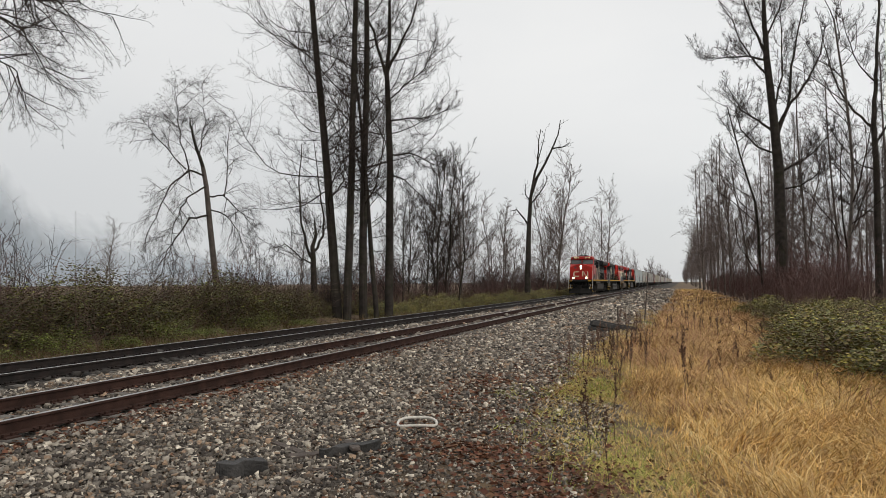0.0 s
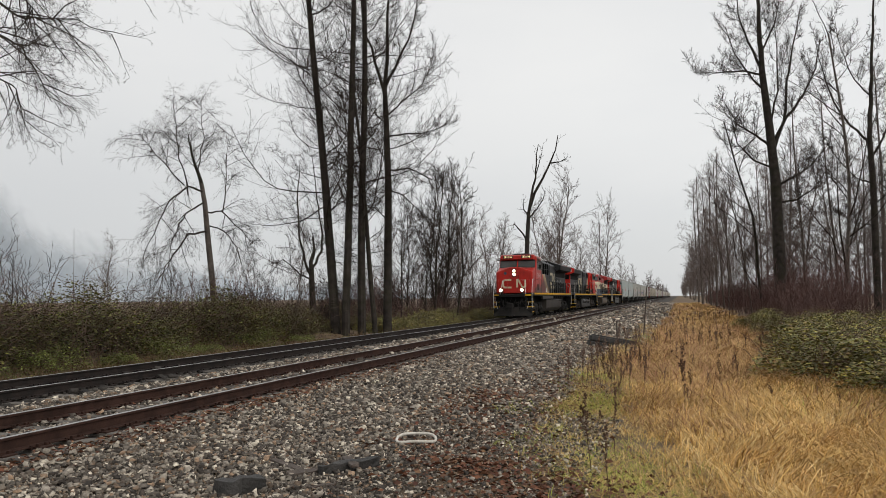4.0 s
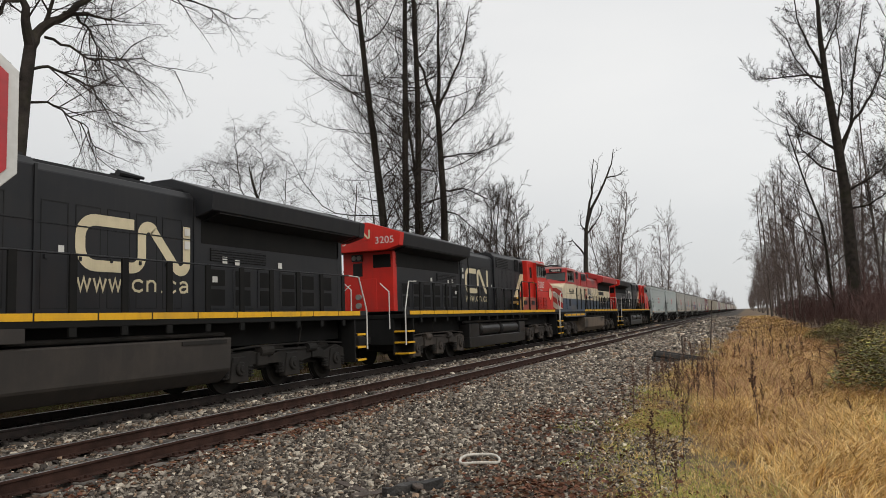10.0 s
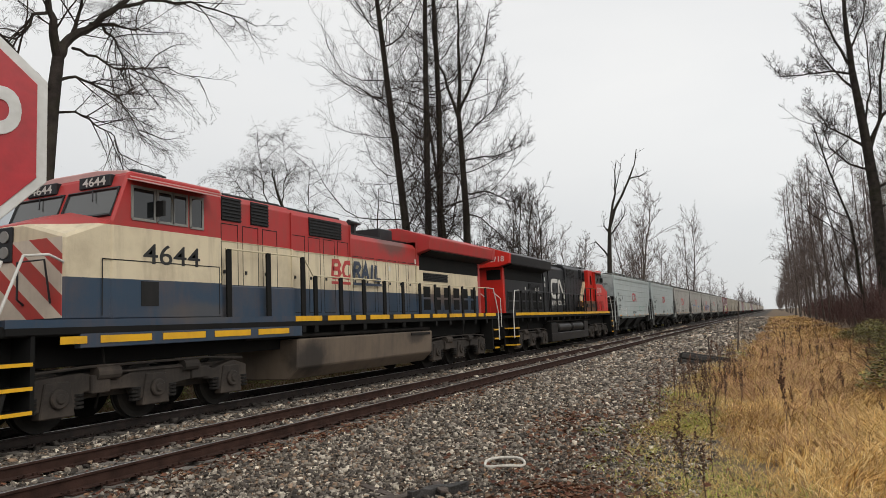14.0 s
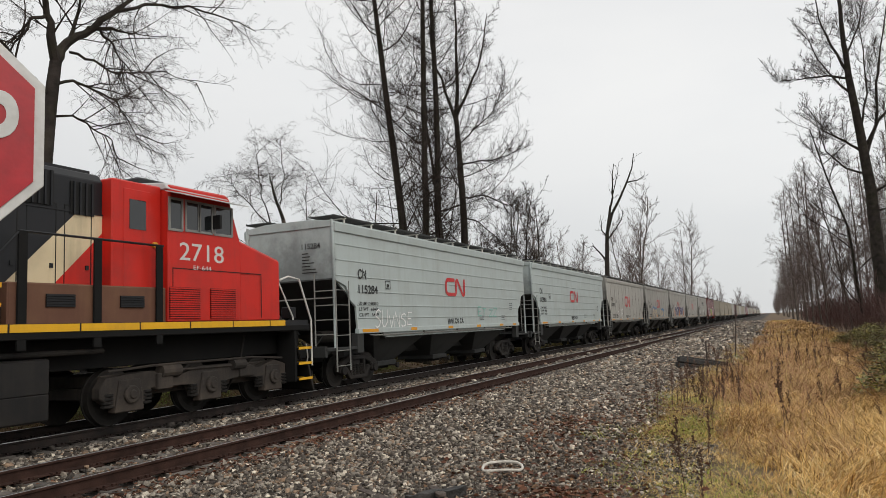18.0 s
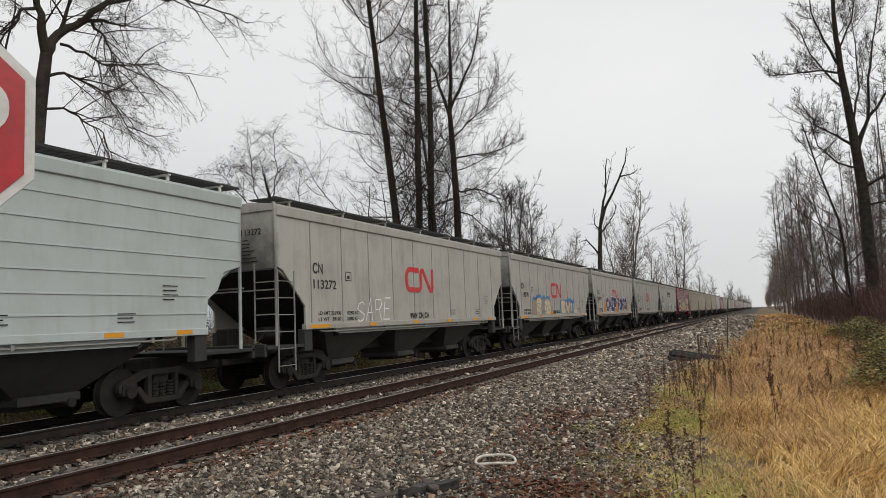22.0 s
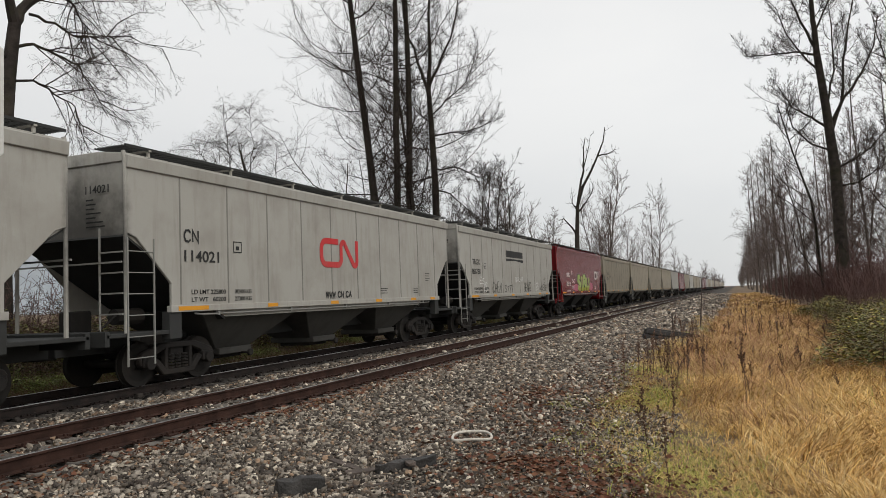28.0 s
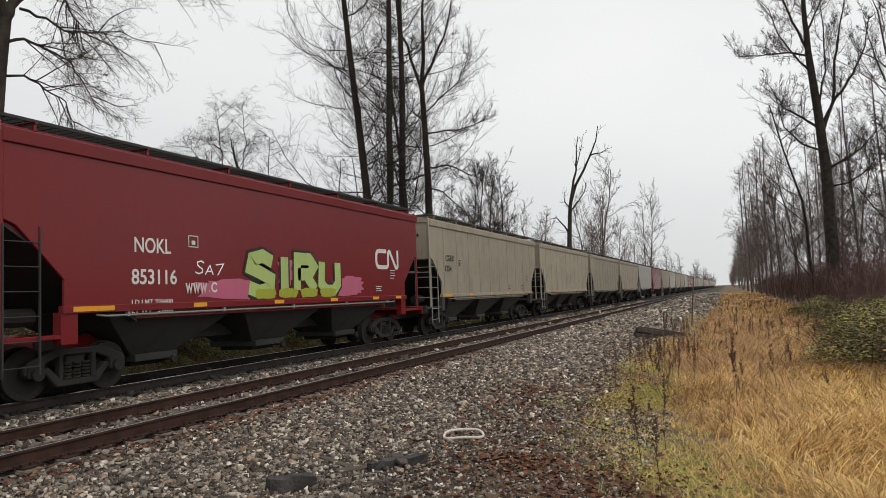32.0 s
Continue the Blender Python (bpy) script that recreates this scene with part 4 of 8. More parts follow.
def hedges():
    rng = random.Random(5)
    forms = [bramble(300 + i, 1.7, 2.0, h, 10000, 110, M_HEDGE) for i, h in enumerate((2.1, 1.9, 2.3))]
    low = [bramble(320 + i, 1.9, 2.2, h, 19000, 140) for i, h in enumerate((1.15, 0.85, 1.0))]

    def put(fm, x, y, turn, s, label, group):
        t = thing("bramble_bush", pose(x, y, float(lie(x, y)) - 0.03, 0, 0, turn) @ Matrix.Scale(s, 4), label, "bush", group)
        tagged(part("foliage", fm[0], fm[0].materials[0], t, "small green and yellowing leaves"), kind="stuff")
        if isinstance(fm[1], Form):
            me = fm[1].mesh("canes")
            me.materials.append(M_CANE)
            fm[1] = me
        tagged(part("cane_tangle", fm[1], M_CANE, t, "arching brown canes"), kind="stuff")

    forms, low = [list(q) for q in forms], [list(q) for q in low]
    for i in range(34):
        y = -2 + i * 2.6
        put(forms[i % 3], -10.6 + rng.uniform(-0.3, 0.3) - (0.6 if y > 24 else 0), y, rng.choice((0, 180)) + rng.uniform(-12, 12), rng.uniform(0.85, 1.22) * (0.55 if y > 25 else 1), "dense bramble thicket behind the far track", "hedge of brambles")
        if i < 16:
            put(forms[(i + 1) % 3], -13.6 + rng.uniform(-0.4, 0.4), y, rng.uniform(0, 360), rng.uniform(0.9, 1.05), "dense bramble thicket behind the far track", "hedge of brambles")
    green = [list(bramble(340 + i, 1.2, 1.4, h, 3200, 30, M_NETTLE)) for i, h in enumerate((1.3, 1.0))]
    for i, (x, y, sc) in enumerate(((-8.9, 4.6, 0.7), (-8.6, 6.0, 0.6), (-9.0, 8.6, 0.7), (-8.7, 11.0, 0.55), (-9.1, 13.4, 0.7), (-8.8, 15.6, 0.55), (-9.0, 19.0, 0.65), (-8.6, 22.4, 0.5), (-8.8, 35.0, 0.8), (-8.4, 39.0, 0.8), (-8.6, 44.0, 0.9))):
        put(green[i % 2], x, y, 77 * i, sc, "clump of fresh green nettles before the brambles", "green clumps along the far track")
    for i in range(26):
        y = 33 + i * 3.4
        put(low[i % 3], -8.9 + rng.uniform(-0.5, 0.4), y, rng.uniform(0, 360), rng.uniform(0.8, 1.1), "low green bramble mound beside the far track", "brambles along the far track")
    for i in range(30):
        y = 5.5 + (i % 10) * 3.6 + rng.uniform(-0.8, 0.8)
        row = i // 10
        put(low[i % 3], 14.1 + row * 3.0 + rng.uniform(-0.7, 0.7) + max(0, y - 18) * 0.05, y, rng.uniform(0, 360), rng.uniform(0.9, 1.25), "low bramble mound with yellowing leaves at the grass edge", "brambles beside the grass lane")


hedges()


def scrub():
    """Thin reddish shrubs below the trees, and twigs above the hedge."""
    rng = random.Random(8)
    made = []
    for i in range(4):
        fm = Form()
        r2 = np.random.default_rng(500 + i)
        for j in range(14):
            a = r2.uniform(0, 6.3)
            d = np.array([math.cos(a) * 0.25, math.sin(a) * 0.25, 1.0])
            shoot(r2, fm, (r2.uniform(-0.8, 0.8), r2.uniform(-0.8, 0.8), 0), d / np.linalg.norm(d), r2.uniform(1.6, 3.2), 0.012, 0, SHRUB)
        me = fm.mesh("twigs")
        me.materials.append(M_RED if i < 3 else M_TWIG)
        made.append(me)

    def put(k, x, y, s, label, group):
        ob = new("shrub", made[k])
        ob.matrix_basis = pose(x, y, float(lie(x, y)) - 0.02, 0, 0, rng.uniform(0, 360)) @ Matrix.Scale(s, 4)
        tagged(ob, label, "shrub", group)

    for i in range(150):
        y = 32 + i * 1.15 + rng.uniform(-2, 2)
        put(i % 3, 13.5 + y * 0.012 + rng.uniform(-0.6, 4.5), y, rng.uniform(0.8, 1.35), "thin leafless shrub with reddish twigs", "scrub under the wood")
    for i in range(60):
        put(i % 3, rng.uniform(16, 34), rng.uniform(30, 90), rng.uniform(1.0, 1.6), "thin leafless shrub with reddish twigs", "scrub under the wood")
    for i in range(46):
        y = 0 + i * 2.3 + rng.uniform(-1, 1)
        put(3 if i % 3 else 1, -11.5 + rng.uniform(-2, 1.5), y, rng.uniform(0.8, 1.3), "thin leafless shrub rising out of the brambles", "shrubs in the hedge")
    for i in range(58):
        put(3 if i % 2 else i % 3, rng.uniform(-17, -9.5), 26 + i * 1.94 + rng.uniform(-1.5, 1.5), rng.uniform(0.9, 1.5), "dense leafless shrub behind the far track", "shrubs beside the far track")
    for i in range(40):
        put(i % 4, rng.uniform(-12, -8.4), 34 + i * 3 + rng.uniform(-1.5, 1.5), rng.uniform(0.6, 1.0), "low leafless shrub beside the far track", "shrubs beside the far track")


M_RED = mat("reddish_twigs", (0.10, 0.05, 0.042), (0.065, 0.038, 0.034), 1.5, 0.9, bump=0)
scrub()


M_VERGE = ramp_mat(mat("verge_grass_blades", (1, 1, 1), (0.7, 0.7, 0.7), 2, 0.8, bump=0, spec=0.2), [(0.10, 0.12, 0.03), (0.16, 0.17, 0.045), (0.07, 0.08, 0.025), (0.19, 0.15, 0.06)])
M_VERGE_DRY = ramp_mat(mat("verge_stalk", (1, 1, 1), (0.7, 0.7, 0.7), 2, 0.9, bump=0, spec=0.1), [(0.13, 0.075, 0.045), (0.20, 0.14, 0.075), (0.09, 0.05, 0.035)])


def grass():
    rng = np.random.default_rng(12)

    def patch(x, y, k):
        return 0.5 + 0.25 * np.sin(x * 1.3 * k + 0.7 * np.sin(y * 0.9 * k) + k) + 0.25 * np.sin(y * 0.8 * k + 1.1 * np.sin(x * 1.1 * k) + 2 * k)

    def edge(y):
        """Where the gravel gives way to grass."""
        return np.interp(y, [-3, -0.4, 2, 6, 14, 36, 80, 200], [8.7, 8.15, 7.75, 7.0, 6.4, 6.7, 6.8, 6.7])

    def blades(zones, name, material, label, soft=0.6, thin=0.45, k=1.0, border=True):
        vs, fs, m = [], [], 0
        for x0, x1, y0, y1, dense, tall, wide in zones:
            n = int((x1 - x0) * (y1 - y0) * dense)
            # tufts: blades gather round their middles
            tufts = max(8, n // 18)
            tx, ty = rng.uniform(x0, x1, tufts), rng.uniform(y0, y1, tufts)
            grow = np.clip((tx - edge(ty)) / soft, 0, 1) if border else np.ones(tufts)
            keep = rng.random(tufts) < (1 - thin + thin * patch(tx, ty, k)) * np.maximum(grow, 0.04 if border else 0)
            tx, ty, grow = tx[keep], ty[keep], grow[keep]
            tufts = len(tx)
            n = tufts * 18
            pick = rng.integers(0, tufts, n)
            sp = 0.12 + wide * 4
            x, y = tx[pick] + rng.normal(0, sp, n), ty[pick] + rng.normal(0, sp, n)
            # the wind has laid neighbouring tufts the same way
            ta = (2.2 * np.sin(tx * 0.9 + 1.3 * np.sin(ty * 0.7)) + rng.normal(0, 0.9, tufts))[pick] + rng.normal(0, 1.0, n)
            h = tall * rng.uniform(0.3, 1.15, n) * (rng.uniform(0.45, 1.15, tufts) * (0.35 + 0.65 * grow))[pick]
            bend = rng.uniform(0.35, 1.9, n) * h
            w = wide * rng.uniform(0.5, 1.4, n)
            face = rng.uniform(0, 6.3, n)
            cx, cy = np.cos(ta), np.sin(ta)
            sx, sy = np.cos(face) * w, np.sin(face) * w
            z = lie(x, y) - 0.02
            p = []
            for u, ww in ((0, 1.0), (0.5, 0.8), (0.85, 0.5)):
                bx, by, bz = x + cx * bend * u * u, y + cy * bend * u * u, z + h * (u - 0.25 * u * u * bend / h)
                p.append(np.stack([bx - sx * ww, by - sy * ww, bz], -1))
                p.append(np.stack([bx + sx * ww, by + sy * ww, bz], -1))
            p.append(np.stack([x + cx * bend, y + cy * bend, z + h * (1 - 0.35 * bend / h)], -1))
            v = np.stack(p, 1)
            f = np.array([(0, 1, 3), (0, 3, 2), (2, 3, 5), (2, 5, 4), (4, 5, 6)])
            fs.append((f[None] + (np.arange(n) * 7)[:, None, None]).reshape(-1, 3) + m)
            vs.append(v.reshape(-1, 3))
            m += n * 7
        ob = new(name, raw(name, np.concatenate(vs), np.concatenate(fs), material))
        tagged(ob, label, "grass", kind="stuff")

    blades([(7.4, 12.3, -2, 4, 1500, 0.46, 0.0068), (6.4, 12.2, 4, 10, 950, 0.40, 0.0078), (6.4, 12.3, 10, 20, 300, 0.42, 0.010), (7.2, 12.8, 20, 40, 95, 0.42, 0.014), (8.0, 13.2, 40, 70, 50, 0.36, 0.024), (6.4, 13.4, 70, 200, 7, 0.32, 0.07)],
           "dry_grass", M_STRAW, "tall dry yellow grass, bent and matted", 1.3, 0.6, 0.9)
    blades([(6.2, 9.5, 4, 10, 260, 0.62, 0.0055), (5.7, 11.5, 10, 20, 520, 0.62, 0.008), (5.8, 12, 20, 40, 190, 0.6, 0.013), (5.9, 13.5, 36, 60, 46, 0.45, 0.02), (6.0, 14, 60, 160, 13, 0.42, 0.05), (11, 14, 3, 16, 100, 0.6, 0.007), (11, 15, 16, 40, 60, 0.6, 0.012)],
           "withered_grass", M_BROWN, "reddish-brown withered stalks among the grass", 0.5, 0.95, 1.7)
    blades([(6.0, 8.0, 0.4, 3.6, 950, 0.15, 0.0048), (5.4, 7.2, 4.4, 8.0, 1000, 0.17, 0.005), (7.2, 8.6, -0.3, 2, 420, 0.16, 0.005), (5.6, 7.4, 7.2, 16, 500, 0.16, 0.006), (6.0, 7.4, 16, 32, 90, 0.22, 0.01), (10, 12.5, 6, 14, 110, 0.4, 0.008)],
           "green_grass", M_GREEN, "short green grass in patches on the gravel edge", 0.5, 1.0, 1.25, False)
    blades([(7.9, 9.2, -2.2, 0.2, 1500, 0.17, 0.0048), (6.7, 8.9, 0.2, 3, 1500, 0.14, 0.0046), (6.1, 8.0, 3, 9, 1100, 0.14, 0.005), (5.8, 7.4, 9, 22, 320, 0.22, 0.007), (5.9, 7.4, 22, 45, 90, 0.25, 0.012)],
           "short_dry_grass", M_STUBBLE, "short trampled stubble on the gravel edge", 0.5, 0.8, 2.3, False)
    blades([(-9.2, -6.3, 0, 14, 130, 0.34, 0.006), (-9.0, -6.3, 14, 45, 60, 0.34, 0.011), (-9.5, -6.3, 45, 120, 9, 0.45, 0.04)],
           "verge_grass", M_VERGE, "thin green grass along the far track", 0.5, 0.9, 1.2, False)
    blades([(-9.6, -6.5, 0, 14, 150, 0.6, 0.006), (-9.4, -6.5, 14, 45, 70, 0.6, 0.011), (-9.5, -6.5, 45, 120, 9, 0.65, 0.035)],
           "verge_stalks", M_VERGE_DRY, "brown withered stalks along the far track", 0.5, 0.9, 1.4, False)


grass()


def litter():
    rng = np.random.default_rng(15)
    pts = []
    for cx, cy, sx, sy, n in ((4.8, 5.2, 0.4, 0.9, 900), (7.2, -0.4, 0.4, 0.35, 330), (6.0, 0.4, 0.25, 0.2, 160), (6.05, 0.2, 0.45, 0.45, 320), (6.9, 0.4, 0.5, 0.35, 220), (5.7, 2.6, 0.8, 1.4, 500), (5.4, 9.0, 0.7, 2.5, 700), (6.2, 18, 0.8, 6, 800), (1.3, 3, 0.16, 5, 2600), (-0.7, 3, 0.2, 5, 300), (4.8, 1.2, 0.35, 0.25, 60), (5.9, 6.5, 0.5, 1.5, 350), (6.8, -0.8, 0.7, 0.5, 350), (3.5, 2, 2.2, 4, 260), (0.0, 4, 0.5, 5, 160), (7.4, 0.8, 0.5, 0.4, 200)):
        pts.append(np.stack([rng.normal(cx, sx, n), rng.normal(cy, sy, n)], -1))
    xy = np.concatenate(pts)
    n = len(xy)
    v, f = leaf_patch(rng, n, np.stack([xy[:, 0], xy[:, 1], lie(xy[:, 0], xy[:, 1]) + rng.uniform(0.02, 0.06, n)], -1), rng.uniform(0.04, 0.10, n))
    ob = new("fallen_leaves", raw("fallen_leaves", v, f, M_LEAF_DEAD))
    tagged(ob, "wet red-brown fallen leaves scattered on the gravel", "leaves", kind="stuff")


litter()
# ---- the train: paints ----
def paint(name, base, fields=(), rough=0.45, dirt=(0.09, 0.075, 0.06), amount=0.4, streak=0.25, vary=0.0, stains=()):
    """Weathered vehicle paint. fields: (direction, limit, colour): that colour where the place along the direction is past the limit."""
    m = bpy.data.materials.new(name)
    m.use_nodes = True
    n, l = m.node_tree.nodes, m.node_tree.links
    p = n["Principled BSDF"]
    co = n.new("ShaderNodeTexCoord")
    last = None
    for way, limit, col in fields:
        dot = n.new("ShaderNodeVectorMath")
        dot.operation = "DOT_PRODUCT"
        dot.inputs[1].default_value = way
        l.new(co.outputs["Object"], dot.inputs[0])
        cut = n.new("ShaderNodeMath")
        cut.operation = "GREATER_THAN"
        cut.inputs[1].default_value = limit
        l.new(dot.outputs["Value"], cut.inputs[0])
        mix = n.new("ShaderNodeMix")
        mix.data_type = "RGBA"
        l.new(cut.outputs[0], mix.inputs["Factor"])
        if last is None:
            mix.inputs["A"].default_value = rgb(base)
        else:
            l.new(last, mix.inputs["A"])
        mix.inputs["B"].default_value = rgb(col)
        last = mix.outputs["Result"]
    if last is None:
        v = n.new("ShaderNodeRGB")
        v.outputs[0].default_value = rgb(base)
        last = v.outputs[0]
    if vary:
        info = n.new("ShaderNodeObjectInfo").outputs["Random"]
        hsv = n.new("ShaderNodeHueSaturation")
        rng = n.new("ShaderNodeMapRange")
        rng.inputs["To Min"].default_value, rng.inputs["To Max"].default_value = 1 - vary, 1 + vary
        l.new(info, rng.inputs["Value"])
        l.new(rng.outputs["Result"], hsv.inputs["Value"])
        l.new(last, hsv.inputs["Color"])
        last = hsv.outputs["Color"]
    for scale, squash, lo, hi, part_of in ((1.1, (1, 1, 1), 0.45, 0.8, amount), (5.0, (1, 1, 0.12), 0.5, 0.8, streak), (60, (1, 1, 1), 0.5, 0.9, 0.25)):
        mp = n.new("ShaderNodeMapping")
        mp.inputs["Scale"].default_value = squash
        l.new(co.outputs["Object"], mp.inputs["Vector"])
        ns = n.new("ShaderNodeTexNoise")
        ns.inputs["Scale"].default_value, ns.inputs["Detail"].default_value, ns.inputs["Roughness"].default_value = scale, 7, 0.6
        l.new(mp.outputs["Vector"], ns.inputs["Vector"])
        rg = n.new("ShaderNodeMapRange")
        rg.inputs["From Min"].default_value, rg.inputs["From Max"].default_value, rg.inputs["To Max"].default_value = lo, hi, part_of
        l.new(ns.outputs["Fac"], rg.inputs["Value"])
        mix = n.new("ShaderNodeMix")
        mix.data_type = "RGBA"
        l.new(rg.outputs["Result"], mix.inputs["Factor"])
        l.new(last, mix.inputs["A"])
        mix.inputs["B"].default_value = rgb(dirt)
        last = mix.outputs["Result"]
    # stains, and the shade painted on car ends: (middle, reach, colour, strength), with ragged edges
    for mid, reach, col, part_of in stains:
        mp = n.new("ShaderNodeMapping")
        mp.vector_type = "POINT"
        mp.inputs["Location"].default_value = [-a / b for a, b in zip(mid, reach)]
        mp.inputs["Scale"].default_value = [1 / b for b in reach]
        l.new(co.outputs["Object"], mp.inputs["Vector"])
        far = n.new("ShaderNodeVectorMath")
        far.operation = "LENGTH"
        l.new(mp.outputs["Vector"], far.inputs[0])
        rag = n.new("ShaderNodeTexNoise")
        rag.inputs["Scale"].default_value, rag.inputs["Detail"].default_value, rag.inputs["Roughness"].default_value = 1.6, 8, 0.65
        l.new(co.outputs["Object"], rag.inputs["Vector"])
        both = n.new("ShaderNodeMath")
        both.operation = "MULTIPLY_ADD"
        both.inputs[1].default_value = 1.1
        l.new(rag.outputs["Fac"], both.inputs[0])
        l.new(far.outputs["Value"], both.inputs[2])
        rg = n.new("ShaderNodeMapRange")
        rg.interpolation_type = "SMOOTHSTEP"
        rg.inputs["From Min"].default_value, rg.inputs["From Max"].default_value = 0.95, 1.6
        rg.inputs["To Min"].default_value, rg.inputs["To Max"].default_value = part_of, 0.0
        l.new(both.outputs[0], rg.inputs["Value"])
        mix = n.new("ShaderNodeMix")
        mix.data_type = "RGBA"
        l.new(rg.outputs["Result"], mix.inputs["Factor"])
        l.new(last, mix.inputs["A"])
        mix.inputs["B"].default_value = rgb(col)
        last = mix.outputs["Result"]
    l.new(last, p.inputs["Base Color"])
    p.inputs["Roughness"].default_value, p.inputs["Specular IOR Level"].default_value = rough, 0.3
    wav = n.new("ShaderNodeTexNoise")
    wav.inputs["Scale"].default_value, wav.inputs["Detail"].default_value = 1.4, 3
    l.new(co.outputs["Object"], wav.inputs["Vector"])
    bp = n.new("ShaderNodeBump")
    bp.inputs["Strength"].default_value, bp.inputs["Distance"].default_value = 0.12, 0.05
    l.new(wav.outputs["Fac"], bp.inputs["Height"])
    l.new(bp.outputs["Normal"], p.inputs["Normal"])
    return m


RED, BLACK, CREAM = (0.56, 0.022, 0.013), (0.0125, 0.0133, 0.0155), (0.68, 0.56, 0.36)
OLD_RED = (0.44, 0.022, 0.014)
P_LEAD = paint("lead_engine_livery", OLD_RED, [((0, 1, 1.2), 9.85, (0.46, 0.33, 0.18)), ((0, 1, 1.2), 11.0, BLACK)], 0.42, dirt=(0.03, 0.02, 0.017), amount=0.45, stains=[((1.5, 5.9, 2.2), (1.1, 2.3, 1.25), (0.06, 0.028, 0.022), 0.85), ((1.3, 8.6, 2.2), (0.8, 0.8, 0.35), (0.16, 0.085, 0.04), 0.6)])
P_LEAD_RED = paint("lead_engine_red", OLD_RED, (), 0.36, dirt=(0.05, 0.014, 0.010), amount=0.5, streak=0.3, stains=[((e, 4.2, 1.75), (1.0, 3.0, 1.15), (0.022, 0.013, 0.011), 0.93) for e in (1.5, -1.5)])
P_HELP = paint("helper_engine_livery", RED, [((0, 1, 1.0), 10.42, CREAM), ((0, 1, 1.0), 11.3, BLACK)], 0.42, dirt=(0.024, 0.021, 0.020), amount=0.3)
# black posts, and gaps and recesses whose shade is put into the colour
P_PIT = paint("near_black_shaded", (0.005, 0.005, 0.0048), (), 0.9, dirt=(0.014, 0.012, 0.010), amount=0.5)
P_BANDS = paint("banded_engine_livery", (0.030, 0.055, 0.090), [((0, 0, 1), 2.65, (0.66, 0.57, 0.40)), ((0, 0, 1), 3.64, (0.40, 0.034, 0.033))], 0.42, dirt=(0.13, 0.08, 0.055), amount=0.4, streak=0.35, stains=[((1.0, 14.6, 4.3), (0.8, 1.3, 0.5), (0.09, 0.075, 0.065), 0.75), ((1.2, 18.5, 2.6), (0.8, 2.6, 0.4), (0.15, 0.10, 0.07), 0.6), ((1.3, 5.2, 2.0), (0.8, 1.6, 0.3), (0.10, 0.085, 0.07), 0.5)])
P_CHEV = paint("striped_nose_paint", (0.60, 0.52, 0.42), [((1, 0, 1.3), 3.1 + i * 0.46, ((0.44, 0.05, 0.04), (0.60, 0.52, 0.42))[i % 2]) for i in range(8)], 0.5, dirt=(0.13, 0.08, 0.06))
P_RED = paint("red_paint", RED, (), 0.42, dirt=(0.08, 0.03, 0.025))
P_BCRED = paint("faded_red_paint", (0.44, 0.055, 0.05), (), 0.5, dirt=(0.12, 0.07, 0.06))
P_BLACK = paint("black_paint", BLACK, (), 0.45, dirt=(0.030, 0.027, 0.025), amount=0.45, streak=0.4)
P_GRIME = paint("grimy_running_gear", (0.012, 0.011, 0.010), (), 0.85, dirt=(0.045, 0.037, 0.03), amount=0.6)
P_TRUCK = paint("dusty_cast_steel", (0.028, 0.024, 0.021), (), 0.85, dirt=(0.13, 0.10, 0.078), amount=0.6)
P_BOGIE = paint("grimy_cast_steel", (0.0136, 0.01224, 0.01156), (), 0.85, dirt=(0.051, 0.0408, 0.03264), amount=0.5)
P_TANK = paint("sooty_tank_paint", (0.034, 0.030, 0.027), (), 0.5, dirt=(0.085, 0.069, 0.056), amount=0.5)
P_TANK_DARK = paint("oily_tank_paint", (0.011, 0.0105, 0.0105), (), 0.4, dirt=(0.05, 0.042, 0.035), amount=0.4)
P_SILVER = paint("silver_sheet", (0.52, 0.53, 0.53), (), 0.4, dirt=(0.3, 0.27, 0.24), amount=0.3)
P_FADED = paint("bleached_pink_roof", (0.55, 0.34, 0.32), (), 0.5, dirt=(0.4, 0.12, 0.1), amount=0.4)
P_TANK_BROWN = paint("brown_dusty_tank", (0.15, 0.115, 0.085), (), 0.6, dirt=(0.05, 0.042, 0.036), amount=0.6, streak=0.5, stains=[((1.4, 9.2, 0.8), (0.8, 0.9, 0.6), (0.02, 0.018, 0.017), 0.8), ((1.4, 15.2, 1.2), (0.8, 0.9, 0.3), (0.025, 0.021, 0.019), 0.75)])
P_YELLOW = paint("yellow_paint", (0.74, 0.40, 0.015), (), 0.55, dirt=(0.2, 0.12, 0.05), amount=0.35)
P_ORANGE = paint("orange_marker", (0.66, 0.29, 0.02), (), 0.5, dirt=(0.35, 0.18, 0.06))
P_WHITE = paint("white_paint", (0.62, 0.61, 0.57), (), 0.5, dirt=(0.2, 0.17, 0.14), amount=0.3)
P_BUFF = paint("buff_lettering", (0.62, 0.54, 0.36), (), 0.5, dirt=(0.2, 0.17, 0.12), amount=0.3)
P_DARK = paint("dark_grille", (0.010, 0.010, 0.010), (), 0.7, dirt=(0.03, 0.027, 0.025))
P_GALV = paint("galvanised_steel", (0.24, 0.24, 0.225), (), 0.55, dirt=(0.15, 0.12, 0.09), amount=0.45)
P_LOGO = paint("red_marking", (0.52, 0.026, 0.03), (), 0.5, dirt=(0.3, 0.2, 0.18), amount=0.3)
P_INK = paint("black_marking", (0.02, 0.02, 0.02), (), 0.6, dirt=(0.1, 0.1, 0.09), amount=0.2)
